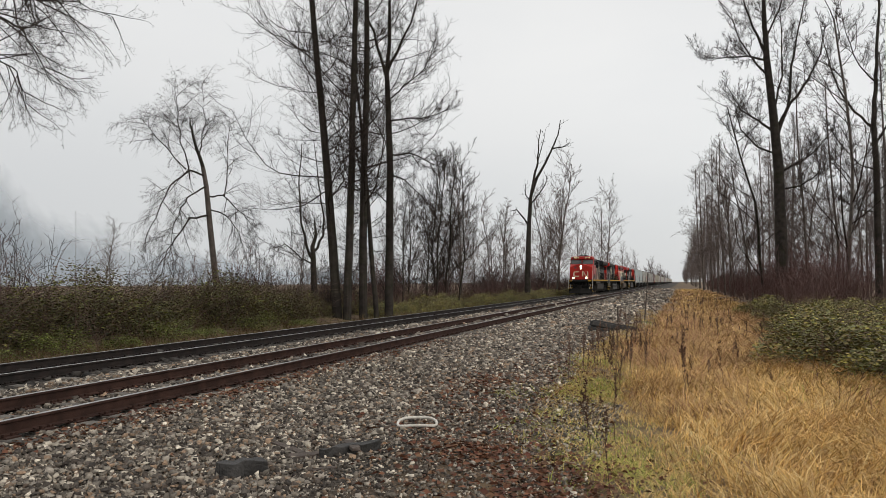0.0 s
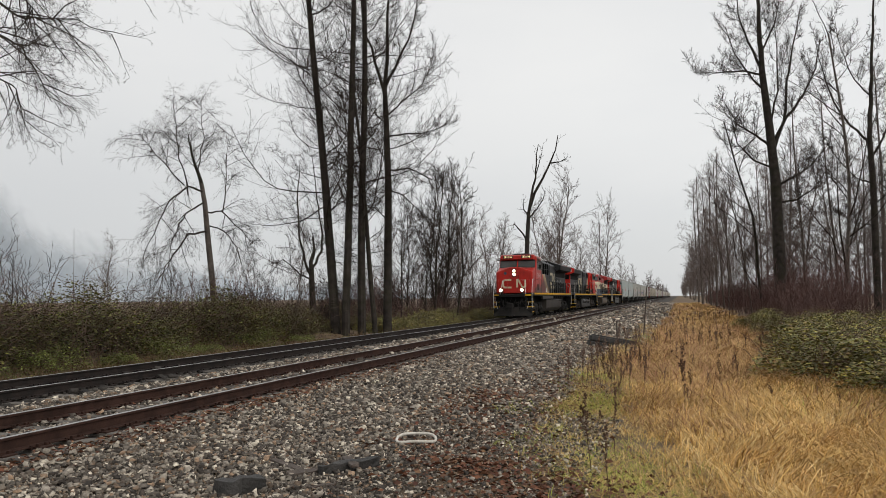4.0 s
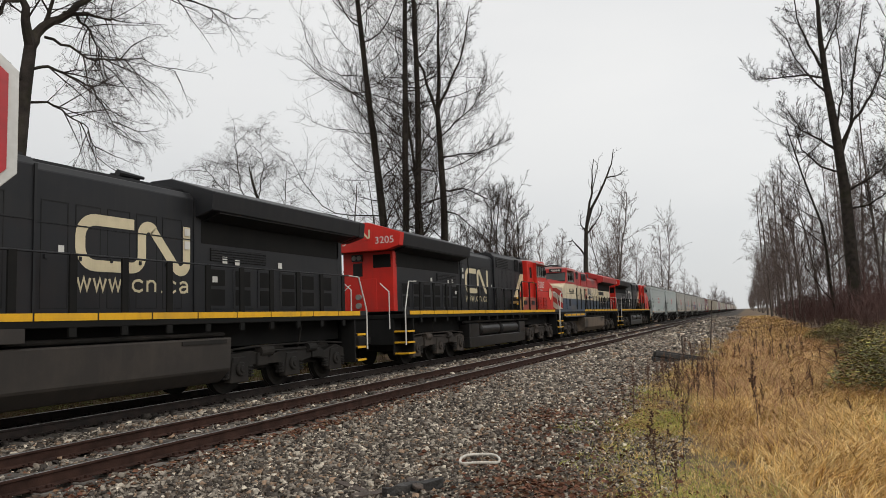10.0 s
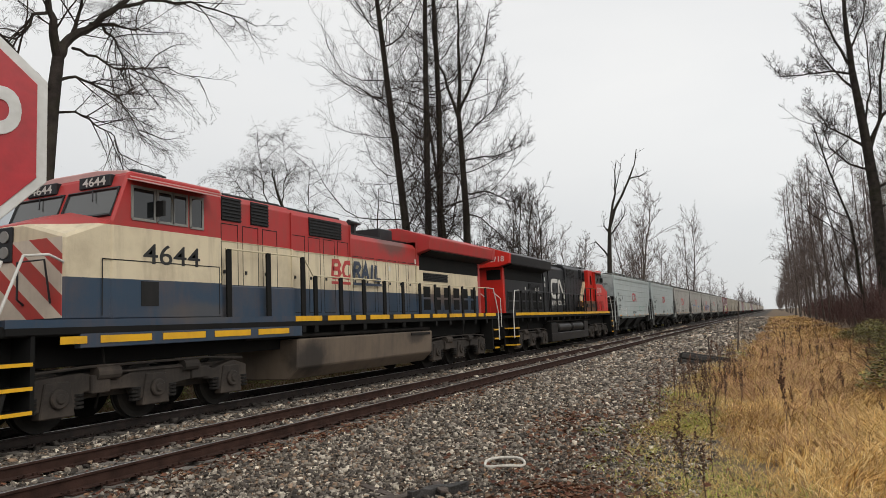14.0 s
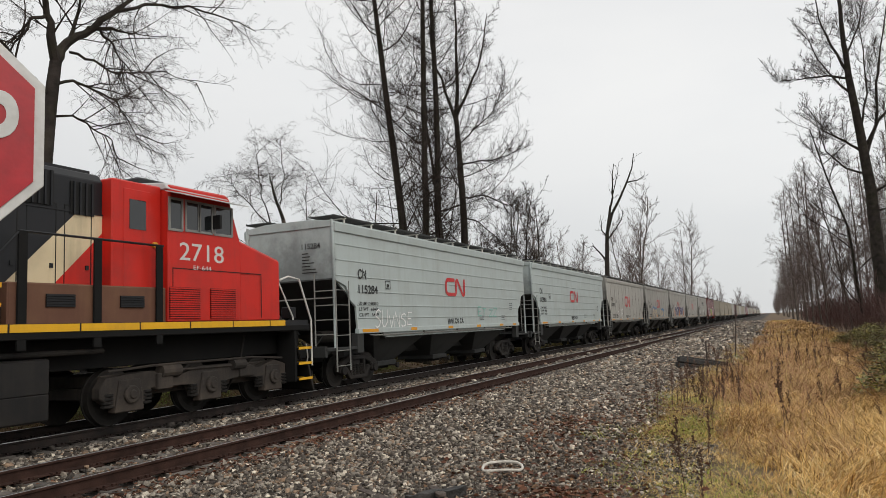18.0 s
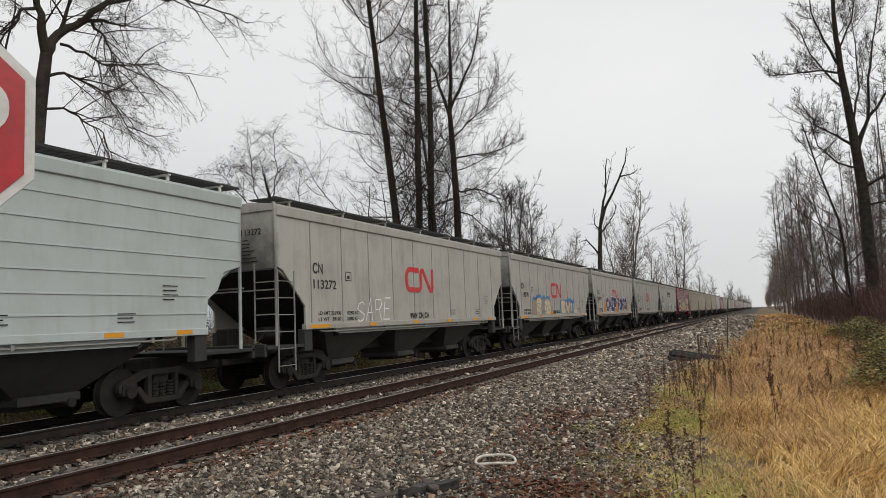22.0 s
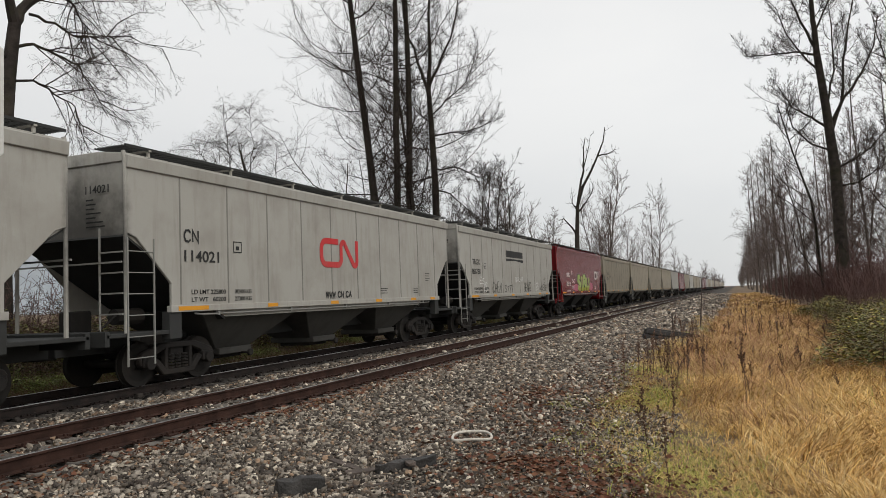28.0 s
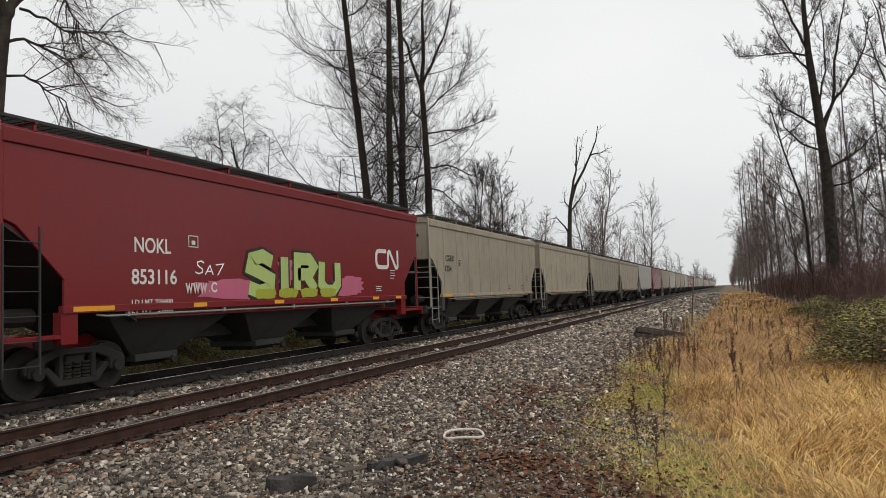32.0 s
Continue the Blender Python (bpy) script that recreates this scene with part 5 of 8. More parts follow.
P_NAVY = paint("blue_marking", (0.04, 0.055, 0.085), (), 0.5)
# car ends darkened: grime plus the shade of the narrow gap, in the colour
END_GRIME_SHADE = lambda col, k: [((0, e, 2.9), (2.6, 0.3, 1.9), col, k) for e in (-0.1, 16.75)]
P_PALE = paint("pale_grey_paint", (0.415, 0.465, 0.455), (), 0.5, dirt=(0.28, 0.275, 0.25), amount=0.4, streak=0.35, stains=END_GRIME_SHADE((0.13, 0.14, 0.14), 0.8))
P_GREY = paint("grey_car_paint", (0.365, 0.355, 0.322), (), 0.5, dirt=(0.18, 0.155, 0.125), amount=0.45, streak=0.45, vary=0.08, stains=END_GRIME_SHADE((0.055, 0.052, 0.048), 0.85))
P_BOX_OCHRE = paint("dusty_locker_livery", (0.30, 0.070, 0.055), [((0, 1, 1.0), 10.42, (0.46, 0.29, 0.12)), ((0, 1, 1.0), 11.3, (0.022, 0.022, 0.023))], 0.7, dirt=(0.20, 0.12, 0.07), amount=0.5)
P_BOX_RUST = paint("rusty_brown_locker", (0.12, 0.055, 0.035), (), 0.75, dirt=(0.20, 0.11, 0.06), amount=0.6, streak=0.4)
P_TAN = paint("tan_car_paint", (0.30, 0.265, 0.20), (), 0.55, dirt=(0.13, 0.105, 0.08), amount=0.5, streak=0.5, vary=0.12)
P_OXIDE = paint("oxide_red_car_paint", (0.15, 0.010, 0.012), (), 0.24, dirt=(0.10, 0.012, 0.015), amount=0.4, streak=0.3)
# bays and chutes: grime and the black shading underneath share one colour
P_BAY = paint("grimy_shaded_bay", (0.035, 0.036, 0.035), (), 0.75, dirt=(0.012, 0.011, 0.010), amount=0.6)
P_CHUTE = paint("dirty_shaded_chute", (0.055, 0.054, 0.049), (), 0.75, dirt=(0.025, 0.022, 0.02), amount=0.75, streak=0.5)
P_SEAM = paint("dirty_weld_seam", (0.20, 0.195, 0.175), (), 0.8, dirt=(0.13, 0.115, 0.10), amount=0.7)
G_LAMP = glow("headlamp_glass", (1.0, 0.80, 0.52), 8.0)
G_BOARD = glow("lit_number_board", (1.0, 0.78, 0.4), 0.9)


def glass_material():
    m = bpy.data.materials.new("tinted_glass")
    m.use_nodes = True
    p = m.node_tree.nodes["Principled BSDF"]
    p.inputs["Base Color"].default_value = (0.012, 0.014, 0.015, 1)
    p.inputs["Roughness"].default_value = 0.06
    p.inputs["Specular IOR Level"].default_value = 0.7
    return m


M_GLASS = glass_material()
# windscreens: greyer base, with the sky's reflection put into the colour
M_SCREEN = glass_material()
M_SCREEN.name = "windscreen_glass"
M_SCREEN.node_tree.nodes["Principled BSDF"].inputs["Base Color"].default_value = (0.06, 0.064, 0.062, 1)


def band(pts, w, x, thick=0.003):
    """A flat painted strip of width w along (y, z) points on the plane x."""
    fm = Form()
    n = len(pts)
    left, right = [], []
    for i in range(n):
        a, b = Vector(pts[max(i - 1, 0)]), Vector(pts[min(i + 1, n - 1)])
        here = Vector(pts[i])
        d1 = (here - a).normalized() if i > 0 else (b - here).normalized()
        d2 = (b - here).normalized() if i < n - 1 else d1
        t = (d1 + d2)
        t = t.normalized() if t.length > 1e-6 else d1
        nn = Vector((-t.y, t.x))
        k = w / 2 / max(0.45, nn.dot(Vector((-d1.y, d1.x))))
        left.append(here + nn * k), right.append(here - nn * k)
    v = []
    for a, b in zip(left, right):
        v += [(x, a.x, a.y), (x + thick, a.x, a.y), (x + thick, b.x, b.y), (x, b.x, b.y)]
    f = [(4 * i + k, 4 * i + (k + 1) % 4, 4 * i + 4 + (k + 1) % 4, 4 * i + 4 + k) for i in range(n - 1) for k in range(4)]
    return fm.add(v, f + [(3, 2, 1, 0), (4 * n - 4, 4 * n - 3, 4 * n - 2, 4 * n - 1)])


def arc(cy, cz, r, a0, a1, n=4):
    return [(cy + r * math.cos(radians(a0 + (a1 - a0) * i / n)), cz + r * math.sin(radians(a0 + (a1 - a0) * i / n))) for i in range(n + 1)]


def emblem(x, y, z, w, h, material, parent, flip=1, name="emblem", label="ribbon-shaped railway emblem"):
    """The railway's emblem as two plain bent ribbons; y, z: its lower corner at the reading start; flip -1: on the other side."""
    k = w / 2.62
    one = [(1.22, 0.9)] + arc(0.4, 0.6, 0.3, 90, 180, 6) + arc(0.4, 0.4, 0.3, 180, 270, 6) + arc(1.17, 0.33, 0.23, -90, 0, 6) + arc(1.56, 0.74, 0.16, 180, 38, 7)
    two = [(1.66, 0.84)] + arc(2.36, 0.26, 0.16, 217, 360, 7) + [(2.52, 1.0)]
    for pts in (one, two):
        part(name, band([(y + flip * p * k, z + q * h) for p, q in pts], 0.2 * h, x), material, parent, label)


STROKES = {
    "w": [[(0, 1), (0.25, 0), (0.5, 1), (0.75, 0), (1, 1)]],
    "c": [[(0.95, 0.82), (0.65, 1), (0.25, 0.92), (0.05, 0.65), (0.05, 0.35), (0.25, 0.08), (0.65, 0), (0.95, 0.18)]],
    "n": [[(0.12, 0), (0.12, 1)], [(0.12, 0.72), (0.35, 0.97), (0.68, 0.97), (0.88, 0.72), (0.88, 0)]],
    "a": [[(0.1, 0.84), (0.35, 1), (0.68, 0.97), (0.88, 0.75), (0.88, 0)], [(0.88, 0.58), (0.35, 0.55), (0.1, 0.32), (0.22, 0.04), (0.58, 0.02), (0.88, 0.28)]],
    "A": [[(0, 0), (0.5, 1), (1, 0)], [(0.2, 0.36), (0.8, 0.36)]],
    "B": [[(0.1, 0), (0.1, 1), (0.7, 1), (0.9, 0.78), (0.7, 0.54), (0.1, 0.52)], [(0.7, 0.54), (0.98, 0.28), (0.75, 0), (0.1, 0)]],
    "C": [[(1, 0.8), (0.7, 1), (0.25, 0.95), (0.04, 0.65), (0.04, 0.35), (0.25, 0.05), (0.7, 0), (1, 0.2)]],
    "E": [[(1, 1), (0.1, 1), (0.1, 0), (1, 0)], [(0.1, 0.5), (0.8, 0.5)]],
    "F": [[(1, 1), (0.1, 1), (0.1, 0)], [(0.1, 0.52), (0.8, 0.52)]],
    "H": [[(0.08, 0), (0.08, 1)], [(0.92, 0), (0.92, 1)], [(0.08, 0.5), (0.92, 0.5)]],
    "I": [[(0.5, 0), (0.5, 1)]],
    "L": [[(0.15, 1), (0.15, 0), (1, 0)]],
    "M": [[(0, 0), (0.1, 1), (0.5, 0.35), (0.9, 1), (1, 0)]],
    "N": [[(0.05, 0), (0.05, 1), (0.95, 0), (0.95, 1)]],
    "O": [[(0.5, 1), (0.12, 0.85), (0, 0.5), (0.12, 0.15), (0.5, 0), (0.88, 0.15), (1, 0.5), (0.88, 0.85), (0.5, 1), (0.12, 0.85)]],
    "P": [[(0.1, 0), (0.1, 1), (0.75, 1), (0.98, 0.75), (0.75, 0.48), (0.1, 0.46)]],
    "R": [[(0.1, 0), (0.1, 1), (0.7, 1), (0.95, 0.77), (0.7, 0.52), (0.1, 0.5)], [(0.5, 0.5), (1, 0)]],
    "S": [[(0.98, 0.85), (0.6, 1), (0.15, 0.9), (0.08, 0.66), (0.5, 0.52), (0.92, 0.36), (0.9, 0.1), (0.45, 0), (0, 0.12)]],
    "T": [[(0, 1), (1, 1)], [(0.5, 1), (0.5, 0)]],
    "U": [[(0.05, 1), (0.05, 0.25), (0.3, 0), (0.7, 0), (0.95, 0.25), (0.95, 1)]],
    "V": [[(0, 1), (0.5, 0), (1, 1)]],
    "W": [[(0, 1), (0.25, 0), (0.5, 0.8), (0.75, 0), (1, 1)]],
    "Z": [[(0, 1), (1, 1), (0, 0), (1, 0)]],
    ".": [[(0.4, 0.02), (0.6, 0.02)]],
    "7": [[(0, 0.9), (1, 1), (0.3, 0)]],
}


def stroked(name, word, y, z, w, h, thick, x, material, parent, flip=1, slant=0.0, wobble=0.0, seed=0, label="", rise=0.0):
    """Shapes drawn as ribbons, one part each, from y on over the width w; wobble: a hand's unevenness."""
    rng = random.Random(seed)
    span = [0.45 if c in "I." else 1.0 for c in word]
    unit = w / (sum(span) + 0.28 * (len(word) - 1))
    at = 0.0
    for i, c in enumerate(word):
        fm = Form()
        wide = span[i] * unit
        zz, hh = z + rng.uniform(-wobble, wobble) * h * 0.4 + rise * i, h * (1 + rng.uniform(-wobble, wobble))
        for k, line in enumerate(STROKES[c]):
            pts = [(y + flip * (at + (p + rng.uniform(-wobble, wobble) * 0.5) * wide + slant * q * h), zz + q * hh) for p, q in line]
            one = band(pts, thick, x + 0.0004 * k)
            fm.add(one.v, one.f)
        part(name, fm, material, parent, label)
        at += wide + 0.28 * unit


def wheelset(name, r, parent, y, gauge=0.75):
    fm = Form()
    fm.disc(-1.02, 1.02, 0, 0, 0.08, 10)
    for s in (-1, 1):
        fm.disc(s * (gauge - 0.07), s * (gauge + 0.07), 0, 0, r, 28)
        fm.disc(s * (gauge - 0.09), s * (gauge - 0.06), 0, 0, r + 0.028, 28)
        fm.disc(s * (gauge + 0.055), s * (gauge + 0.09), 0, 0, r - 0.07, 24, r - 0.16)
        fm.disc(s * (gauge + 0.07), s * (gauge + 0.14), 0, 0, 0.13, 14)
    key = ("wheelset", r)
    if key not in SHARED:
        SHARED[key] = fm.mesh("wheelset", 0, True)
    ob = part(name, SHARED[key], P_GRIME, parent, "dark rolling wheels on their axle")
    ob.location = (0, y, r)
    ROLLING.append((ob, r, y))
    return ob


SHARED, ROLLING, VEHICLES = {}, [], []


def shared(key, build, bev=0.0, smooth=False):
    if key not in SHARED:
        SHARED[key] = build().mesh(key, bev, smooth)
    return SHARED[key]


def coil(fm, x, y, z0, z1, r, turns):
    for i in range(turns):
        z = z0 + (z1 - z0) * (i + 0.5) / turns
        fm.tube([(x, y, z - (z1 - z0) / turns * 0.28), (x, y, z + (z1 - z0) / turns * 0.28)], r, 10)
        fm.tube([(x, y, z0 + (z1 - z0) * i / turns), (x, y, z0 + (z1 - z0) * (i + 0.22) / turns)], r * 0.7, 8)


def car_bogie(parent, y, near=True):
    b = part("bogie", shared("bolster", lambda: Form().box(-1.0, 1.0, -0.2, 0.2, 0.5, 0.82).box(-0.35, 0.35, -0.35, 0.35, 0.8, 1.0), 0.02), P_BOGIE, parent, "two-axle cast-steel bogie")
    b.location = (0, y, 0)
    for s in (-1, 1):
        def frame_form():
            fm = Form()
            x0, x1 = (0.93, 1.07)
            fm.side([(-1.12, 0.58), (-1.05, 0.68), (-0.5, 0.86), (0.5, 0.86), (1.05, 0.68), (1.12, 0.58), (1.1, 0.44), (0.74, 0.44), (0.70, 0.62), (0.38, 0.74), (-0.38, 0.74), (-0.70, 0.62), (-0.74, 0.44), (-1.1, 0.44)], x0, x1)
            fm.side([(-0.74, 0.50), (-0.62, 0.56), (-0.36, 0.30), (0.36, 0.30), (0.62, 0.56), (0.74, 0.50), (0.45, 0.18), (-0.45, 0.18)], x0, x1)
            for q in (-1, 1):
                fm.box(x0, x1, q * 0.36 - 0.05, q * 0.36 + 0.05, 0.28, 0.78)
            return fm
        sf = part("side_frame", shared("side_frame", frame_form, 0.02), P_BOGIE, b)
        sf.rotation_euler = (0, 0, 0 if s > 0 else math.pi)

        def springs():
            fm = Form()
            for q in (-0.2, 0.0, 0.2):
                coil(fm, 1.0, q, 0.3, 0.62, 0.085, 5)
            return fm
        if not near:
            continue
        sp = part("spring_nest", shared("spring_nest", springs), P_GRIME, b)
        sp.rotation_euler = (0, 0, 0 if s > 0 else math.pi)
        for q in (-0.89, 0.89):
            ab = part("axle_box", shared("axle_box", lambda: Form().disc(0.98, 1.16, 0, 0.46, 0.125, 14).box(0.92, 1.1, -0.17, 0.17, 0.4, 0.6), 0.01), P_BOGIE, b)
            ab.location, ab.rotation_euler = (0, q, 0), (0, 0, 0 if s > 0 else math.pi)
    for q in (-0.89, 0.89):
        wheelset("wheelset", 0.46, b, q)
    return b


def ladder(y0, y1, z0, z1, x, rungs, r=0.012):
    fm = Form()
    for y in (y0, y1):
        fm.box(x - 0.01, x + 0.02, y - 0.016, y + 0.016, z0, z1)
    for i in range(rungs):
        z = z0 + (z1 - z0) * (i + 0.35) / rungs
        fm.tube([(x + 0.01, y0, z), (x + 0.01, y1, z)], r, 5)
    return fm


CAR = 16.65


def hopper(m, kind, colour, label, number="", mark="", logo=None, lines=(), extra=None, near=True):
    """A covered hopper car. kind "ribs": upright weld seams; "rails": lengthwise ridges; "plain": smooth sides."""
    t = thing("hopper_car", m, label, "freight car", "hopper cars of the train")
    L = CAR
    cut = [(0, 3.08), (0.22, 3.0), (1.15, 2.1), (1.15, 1.62)] if kind != "rails" else [(0, 3.0), (0.55, 2.85), (0.75, 2.45), (1.05, 2.25), (1.12, 1.62)]
    low = [(L - y, z) for y, z in reversed(cut)]
    for s in (1, -1):
        part("side_sheet", shared("side_%s_%d" % (kind, s), lambda: Form().side([(0, 4.38)] + cut + low + [(L, 4.38)], s * 1.46, s * 1.53), 0.012), colour, t)
        part("top_chord", shared("top_chord_%d" % s, lambda: Form().along([(s * 1.42, 4.36), (s * 1.58, 4.36), (s * 1.60, 4.60), (s * 1.42, 4.66)], -0.03, L + 0.03), 0.012), colour, t)
        part("side_sill", shared("side_sill_%d" % s, lambda: Form().along([(s * 1.44, 1.5), (s * 1.57, 1.5), (s * 1.57, 1.64), (s * 1.44, 1.64)], 1.1, L - 1.1), 0.008), colour, t)
    core = [(0.02, 3.05), (0.02, 4.5), (L - 0.02, 4.5), (L - 0.02, 3.05), (L - 2.9, 1.35), (2.9, 1.35)]
    part("hold", shared("hold", lambda: Form().side(core, -1.46, 1.46)), colour, t)
    for e in (0, 1):
        ob = part("slope_sheet", shared("slope_sheet", lambda: Form().side([(0.012, 3.06), (2.9, 1.33), (2.88, 1.29), (-0.01, 3.02)], -1.455, 1.455)), P_BAY, t, "near-black sloping end sheet")
        if e:
            ob.location, ob.rotation_euler = (0, L, 0), (0, 0, math.pi)
        post = part("corner_post", shared("corner_post", lambda: Form().tube([(1.49, -0.02, 1.14), (1.49, -0.02, 4.55), (1.45, -0.02, 4.70)], 0.04, 8)), colour, t)
        post2 = part("corner_post", shared("corner_post_left", lambda: Form().tube([(-1.49, -0.02, 1.14), (-1.49, -0.02, 4.55), (-1.45, -0.02, 4.70)], 0.04, 8)), colour, t)
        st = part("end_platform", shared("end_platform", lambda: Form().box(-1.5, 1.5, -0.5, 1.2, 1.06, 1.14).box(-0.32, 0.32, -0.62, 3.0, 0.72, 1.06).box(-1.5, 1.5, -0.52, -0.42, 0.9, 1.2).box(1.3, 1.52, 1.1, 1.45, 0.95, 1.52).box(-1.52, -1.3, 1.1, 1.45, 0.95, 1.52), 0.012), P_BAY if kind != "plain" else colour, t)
        ld = part("side_ladder", shared("side_ladder", lambda: ladder(-0.02, 0.66, 0.5, 3.0, 1.53, 6)), P_GALV if kind != "plain" else P_BAY, t)
        el = part("end_ladder", shared("end_ladder", lambda: Form().tube([(0.9, -0.1, 1.1), (0.9, -0.1, 3.2)], 0.022, 5).box(0.9, 1.5, -0.12, -0.09, 1.5, 1.53).box(0.9, 1.5, -0.12, -0.09, 1.9, 1.93).box(0.9, 1.5, -0.12, -0.09, 2.3, 2.33).box(0.9, 1.5, -0.12, -0.09, 2.7, 2.73).box(-1.5, 1.5, -0.14, -0.11, 2.5, 2.535)), P_GALV, t)
        cp = part("coupler", shared("coupler", lambda: Form().box(-0.1, 0.1, -0.72, 0.2, 0.72, 0.98).box(-0.17, 0.17, -0.74, -0.45, 0.68, 1.02), 0.02), P_GRIME, t)
        if e:
            for ob in (post, post2, st, ld, el, cp):
                ob.location, ob.rotation_euler = (0, L, 0), (0, 0, math.pi)
            ld.location = (0, L, 0)
        car_bogie(t, 1.85 if not e else L - 1.85, near)
    if near:
        part("brake_reservoir", shared("brake_reservoir", lambda: Form().tube([(0.5, 0.6, 1.45), (0.5, 1.3, 1.45)], 0.17, 10)), P_GRIME, t)
        part("brake_valve", shared("brake_valve", lambda: Form().box(-0.7, -0.3, 0.3, 0.8, 1.14, 1.6), 0.03), P_GRIME, t)
        part("brake_pipe", shared("brake_pipe", lambda: Form().tube([(0.9, -0.2, 1.14), (0.9, 0.3, 1.5), (0.3, 0.8, 1.4)], 0.02, 5)), P_GRIME, t)
    part("centre_sill", shared("centre_sill", lambda: Form().box(-0.3, 0.3, 2.6, L - 2.6, 0.78, 1.1), 0.01), P_BAY, t)
    for i in range(3):
        def bay():
            fm = Form()
            v = [(sx * 1.44, sy * 2.05, 1.52) for sy in (-1, 1) for sx in (-1, 1)] + [(sx * 0.62, sy * 0.62, 0.55) for sy in (-1, 1) for sx in (-1, 1)]
            fm.add(v, [(0, 1, 3, 2), (4, 6, 7, 5), (0, 4, 5, 1), (1, 5, 7, 3), (3, 7, 6, 2), (2, 6, 4, 0)])
            return fm.box(-0.75, 0.75, -0.62, 0.62, 0.42, 0.58)
        ob = part("hopper_bay", shared("hopper_bay", bay, 0.015), P_CHUTE if kind == "ribs" else P_BAY, t, "tapering discharge bay, grime and underside shade in its colour")
        ob.location = (0, L / 2 + (i - 1) * 4.15, 0)
        if not near:
            continue
        gt = part("outlet_gate", shared("outlet_gate", lambda: Form().box(-0.5, 0.5, -0.5, 0.5, 0.32, 0.43).tube([(0.4, 0.2, 0.42), (1.05, 0.2, 0.42)], 0.03, 6).disc(0.98, 1.06, 0.2, 0.42, 0.09, 8), 0.01), P_GRIME, t)
        gt.location = (0, L / 2 + (i - 1) * 4.15, 0)
    part("roof", shared("roof", lambda: Form().along([(-1.5, 4.5), (1.5, 4.5), (1.5, 4.66), (0.8, 4.75), (-0.8, 4.75), (-1.5, 4.66)], -0.02, L + 0.02), 0.01), colour, t)
    part("hatch", shared("hatch", lambda: Form().box(-0.32, 0.32, 0.8, L - 0.8, 4.74, 4.87), 0.02), colour, t)
    for s in (1, -1):
        def board():
            fm = Form()
            for q in range(12):
                x = 0.70 + q * 0.07
                fm.box(s * x, s * (x + 0.016), -0.02, L + 0.02, 4.80, 4.83)
            for q in range(84):
                y = 0.1 + (L - 0.2) * q / 83
                fm.box(s * 0.70, s * 1.5, y - 0.012, y + 0.012, 4.802, 4.828)
            return fm.box(s * 1.49, s * 1.52, -0.02, L + 0.02, 4.785, 4.84)
        part("running_board", shared("running_board_%d" % s, board), P_BAY, t, "dark grated roof walkway")
        for q in range((11 if kind == "rails" else 7) if near else 0):
            br = part("walkway_bracket", shared("walkway_bracket_%d" % s, lambda: Form().box(s * 0.7, s * 1.54, -0.03, 0.03, 4.765, 4.80).box(s * 1.46, s * 1.5, -0.03, 0.03, 4.6, 4.80)), P_WHITE if kind == "rails" else colour, t)
            br.location = (0, 0.6 + (L - 1.2) * q / (10 if kind == "rails" else 6), 0)
    if kind == "ribs":
        for i in range(10 if near else 0):
            y = 1.42 + i * 1.535
            z0 = 1.66 if 1.3 < y < L - 1.3 else 2.2
            sm = part("weld_seam", shared("weld_seam", lambda: Form().box(1.5305, 1.536, -0.02, 0.02, 1.66, 4.34)), P_SEAM, t)
            sm.location = (0, y, 0)
    elif kind == "rails":
        for i, z in enumerate((1.95, 2.32, 2.72, 3.14, 3.58, 4.02)):
            z0 = 0.0 if z > 2.95 else 1.1
            fm = Form().along([(1.52, z - 0.02), (1.55, z - 0.012), (1.55, z + 0.012), (1.52, z + 0.02)], z0 + 0.02, L - z0 - 0.02)
            part("side_ridge", shared("side_ridge_%d" % i, lambda: fm), colour, t)
    for y in (1.3, 4.4, 7.4, 10.2, 12.9, L - 2.0) if near else ():
        ob = part("reflector_strip", shared("reflector_strip", lambda: Form().box(1.571, 1.576, 0, 0.42, 1.53, 1.62)), P_ORANGE, t, "orange reflective strip")
        ob.location = (0, y, 0)
        if y == 1.3:
            ob.scale = (1, 2.2, 1)
    if near:
        part("sill_pipe", shared("sill_pipe", lambda: Form().tube([(1.46, 1.9, 1.46), (1.52, 2.1, 1.43), (1.52, L - 2.1, 1.43), (1.46, L - 1.9, 1.46)], 0.022, 6)), P_GALV, t, "thin pipe below the side sill")
        for q in range(5):
            cl = part("pipe_clip", shared("pipe_clip", lambda: Form().box(1.49, 1.55, -0.03, 0.03, 1.40, 1.5)), P_GALV, t)
            cl.location = (0, 2.6 + q * (L - 5.2) / 4, 0)
    if number:
        ink = P_WHITE if kind == "plain" else P_INK
        x = 1.54 if kind != "rails" else 1.5525
        a, zm, zn, zl, hh = {"rails": (1.18, 3.1, 2.66, 2.42, 0.25), "ribs": (1.53, 3.0, 2.57, 1.97, 0.25), "plain": (2.68, 2.68, 2.02, 1.72, 0.31)}[kind]
        w = 0.185 * len(number) * (1.12 if kind == "plain" else 1.0)
        if mark:
            lettering("reporting_mark", mark, (0.25 * len(mark), hh), (x, a + 0.08 + 0.125 * len(mark), zm + 0.13), "right", ink, t, 0.012)
        else:
            stroked("reporting_mark", "CN", a, zm, 0.44, hh, 0.045, x, ink, t)
        lettering("car_number", number, (w, hh), (x, a + w / 2, zn + hh / 2), "right", ink, t, 0.016)
        for i, (one, two) in enumerate(lines):
            lettering("weight_line", one, (1.12, 0.1), (x, a + 0.2 * (kind == "ribs") + 0.56, zl - 0.05 - i * 0.165), "right", ink, t, 0.01)
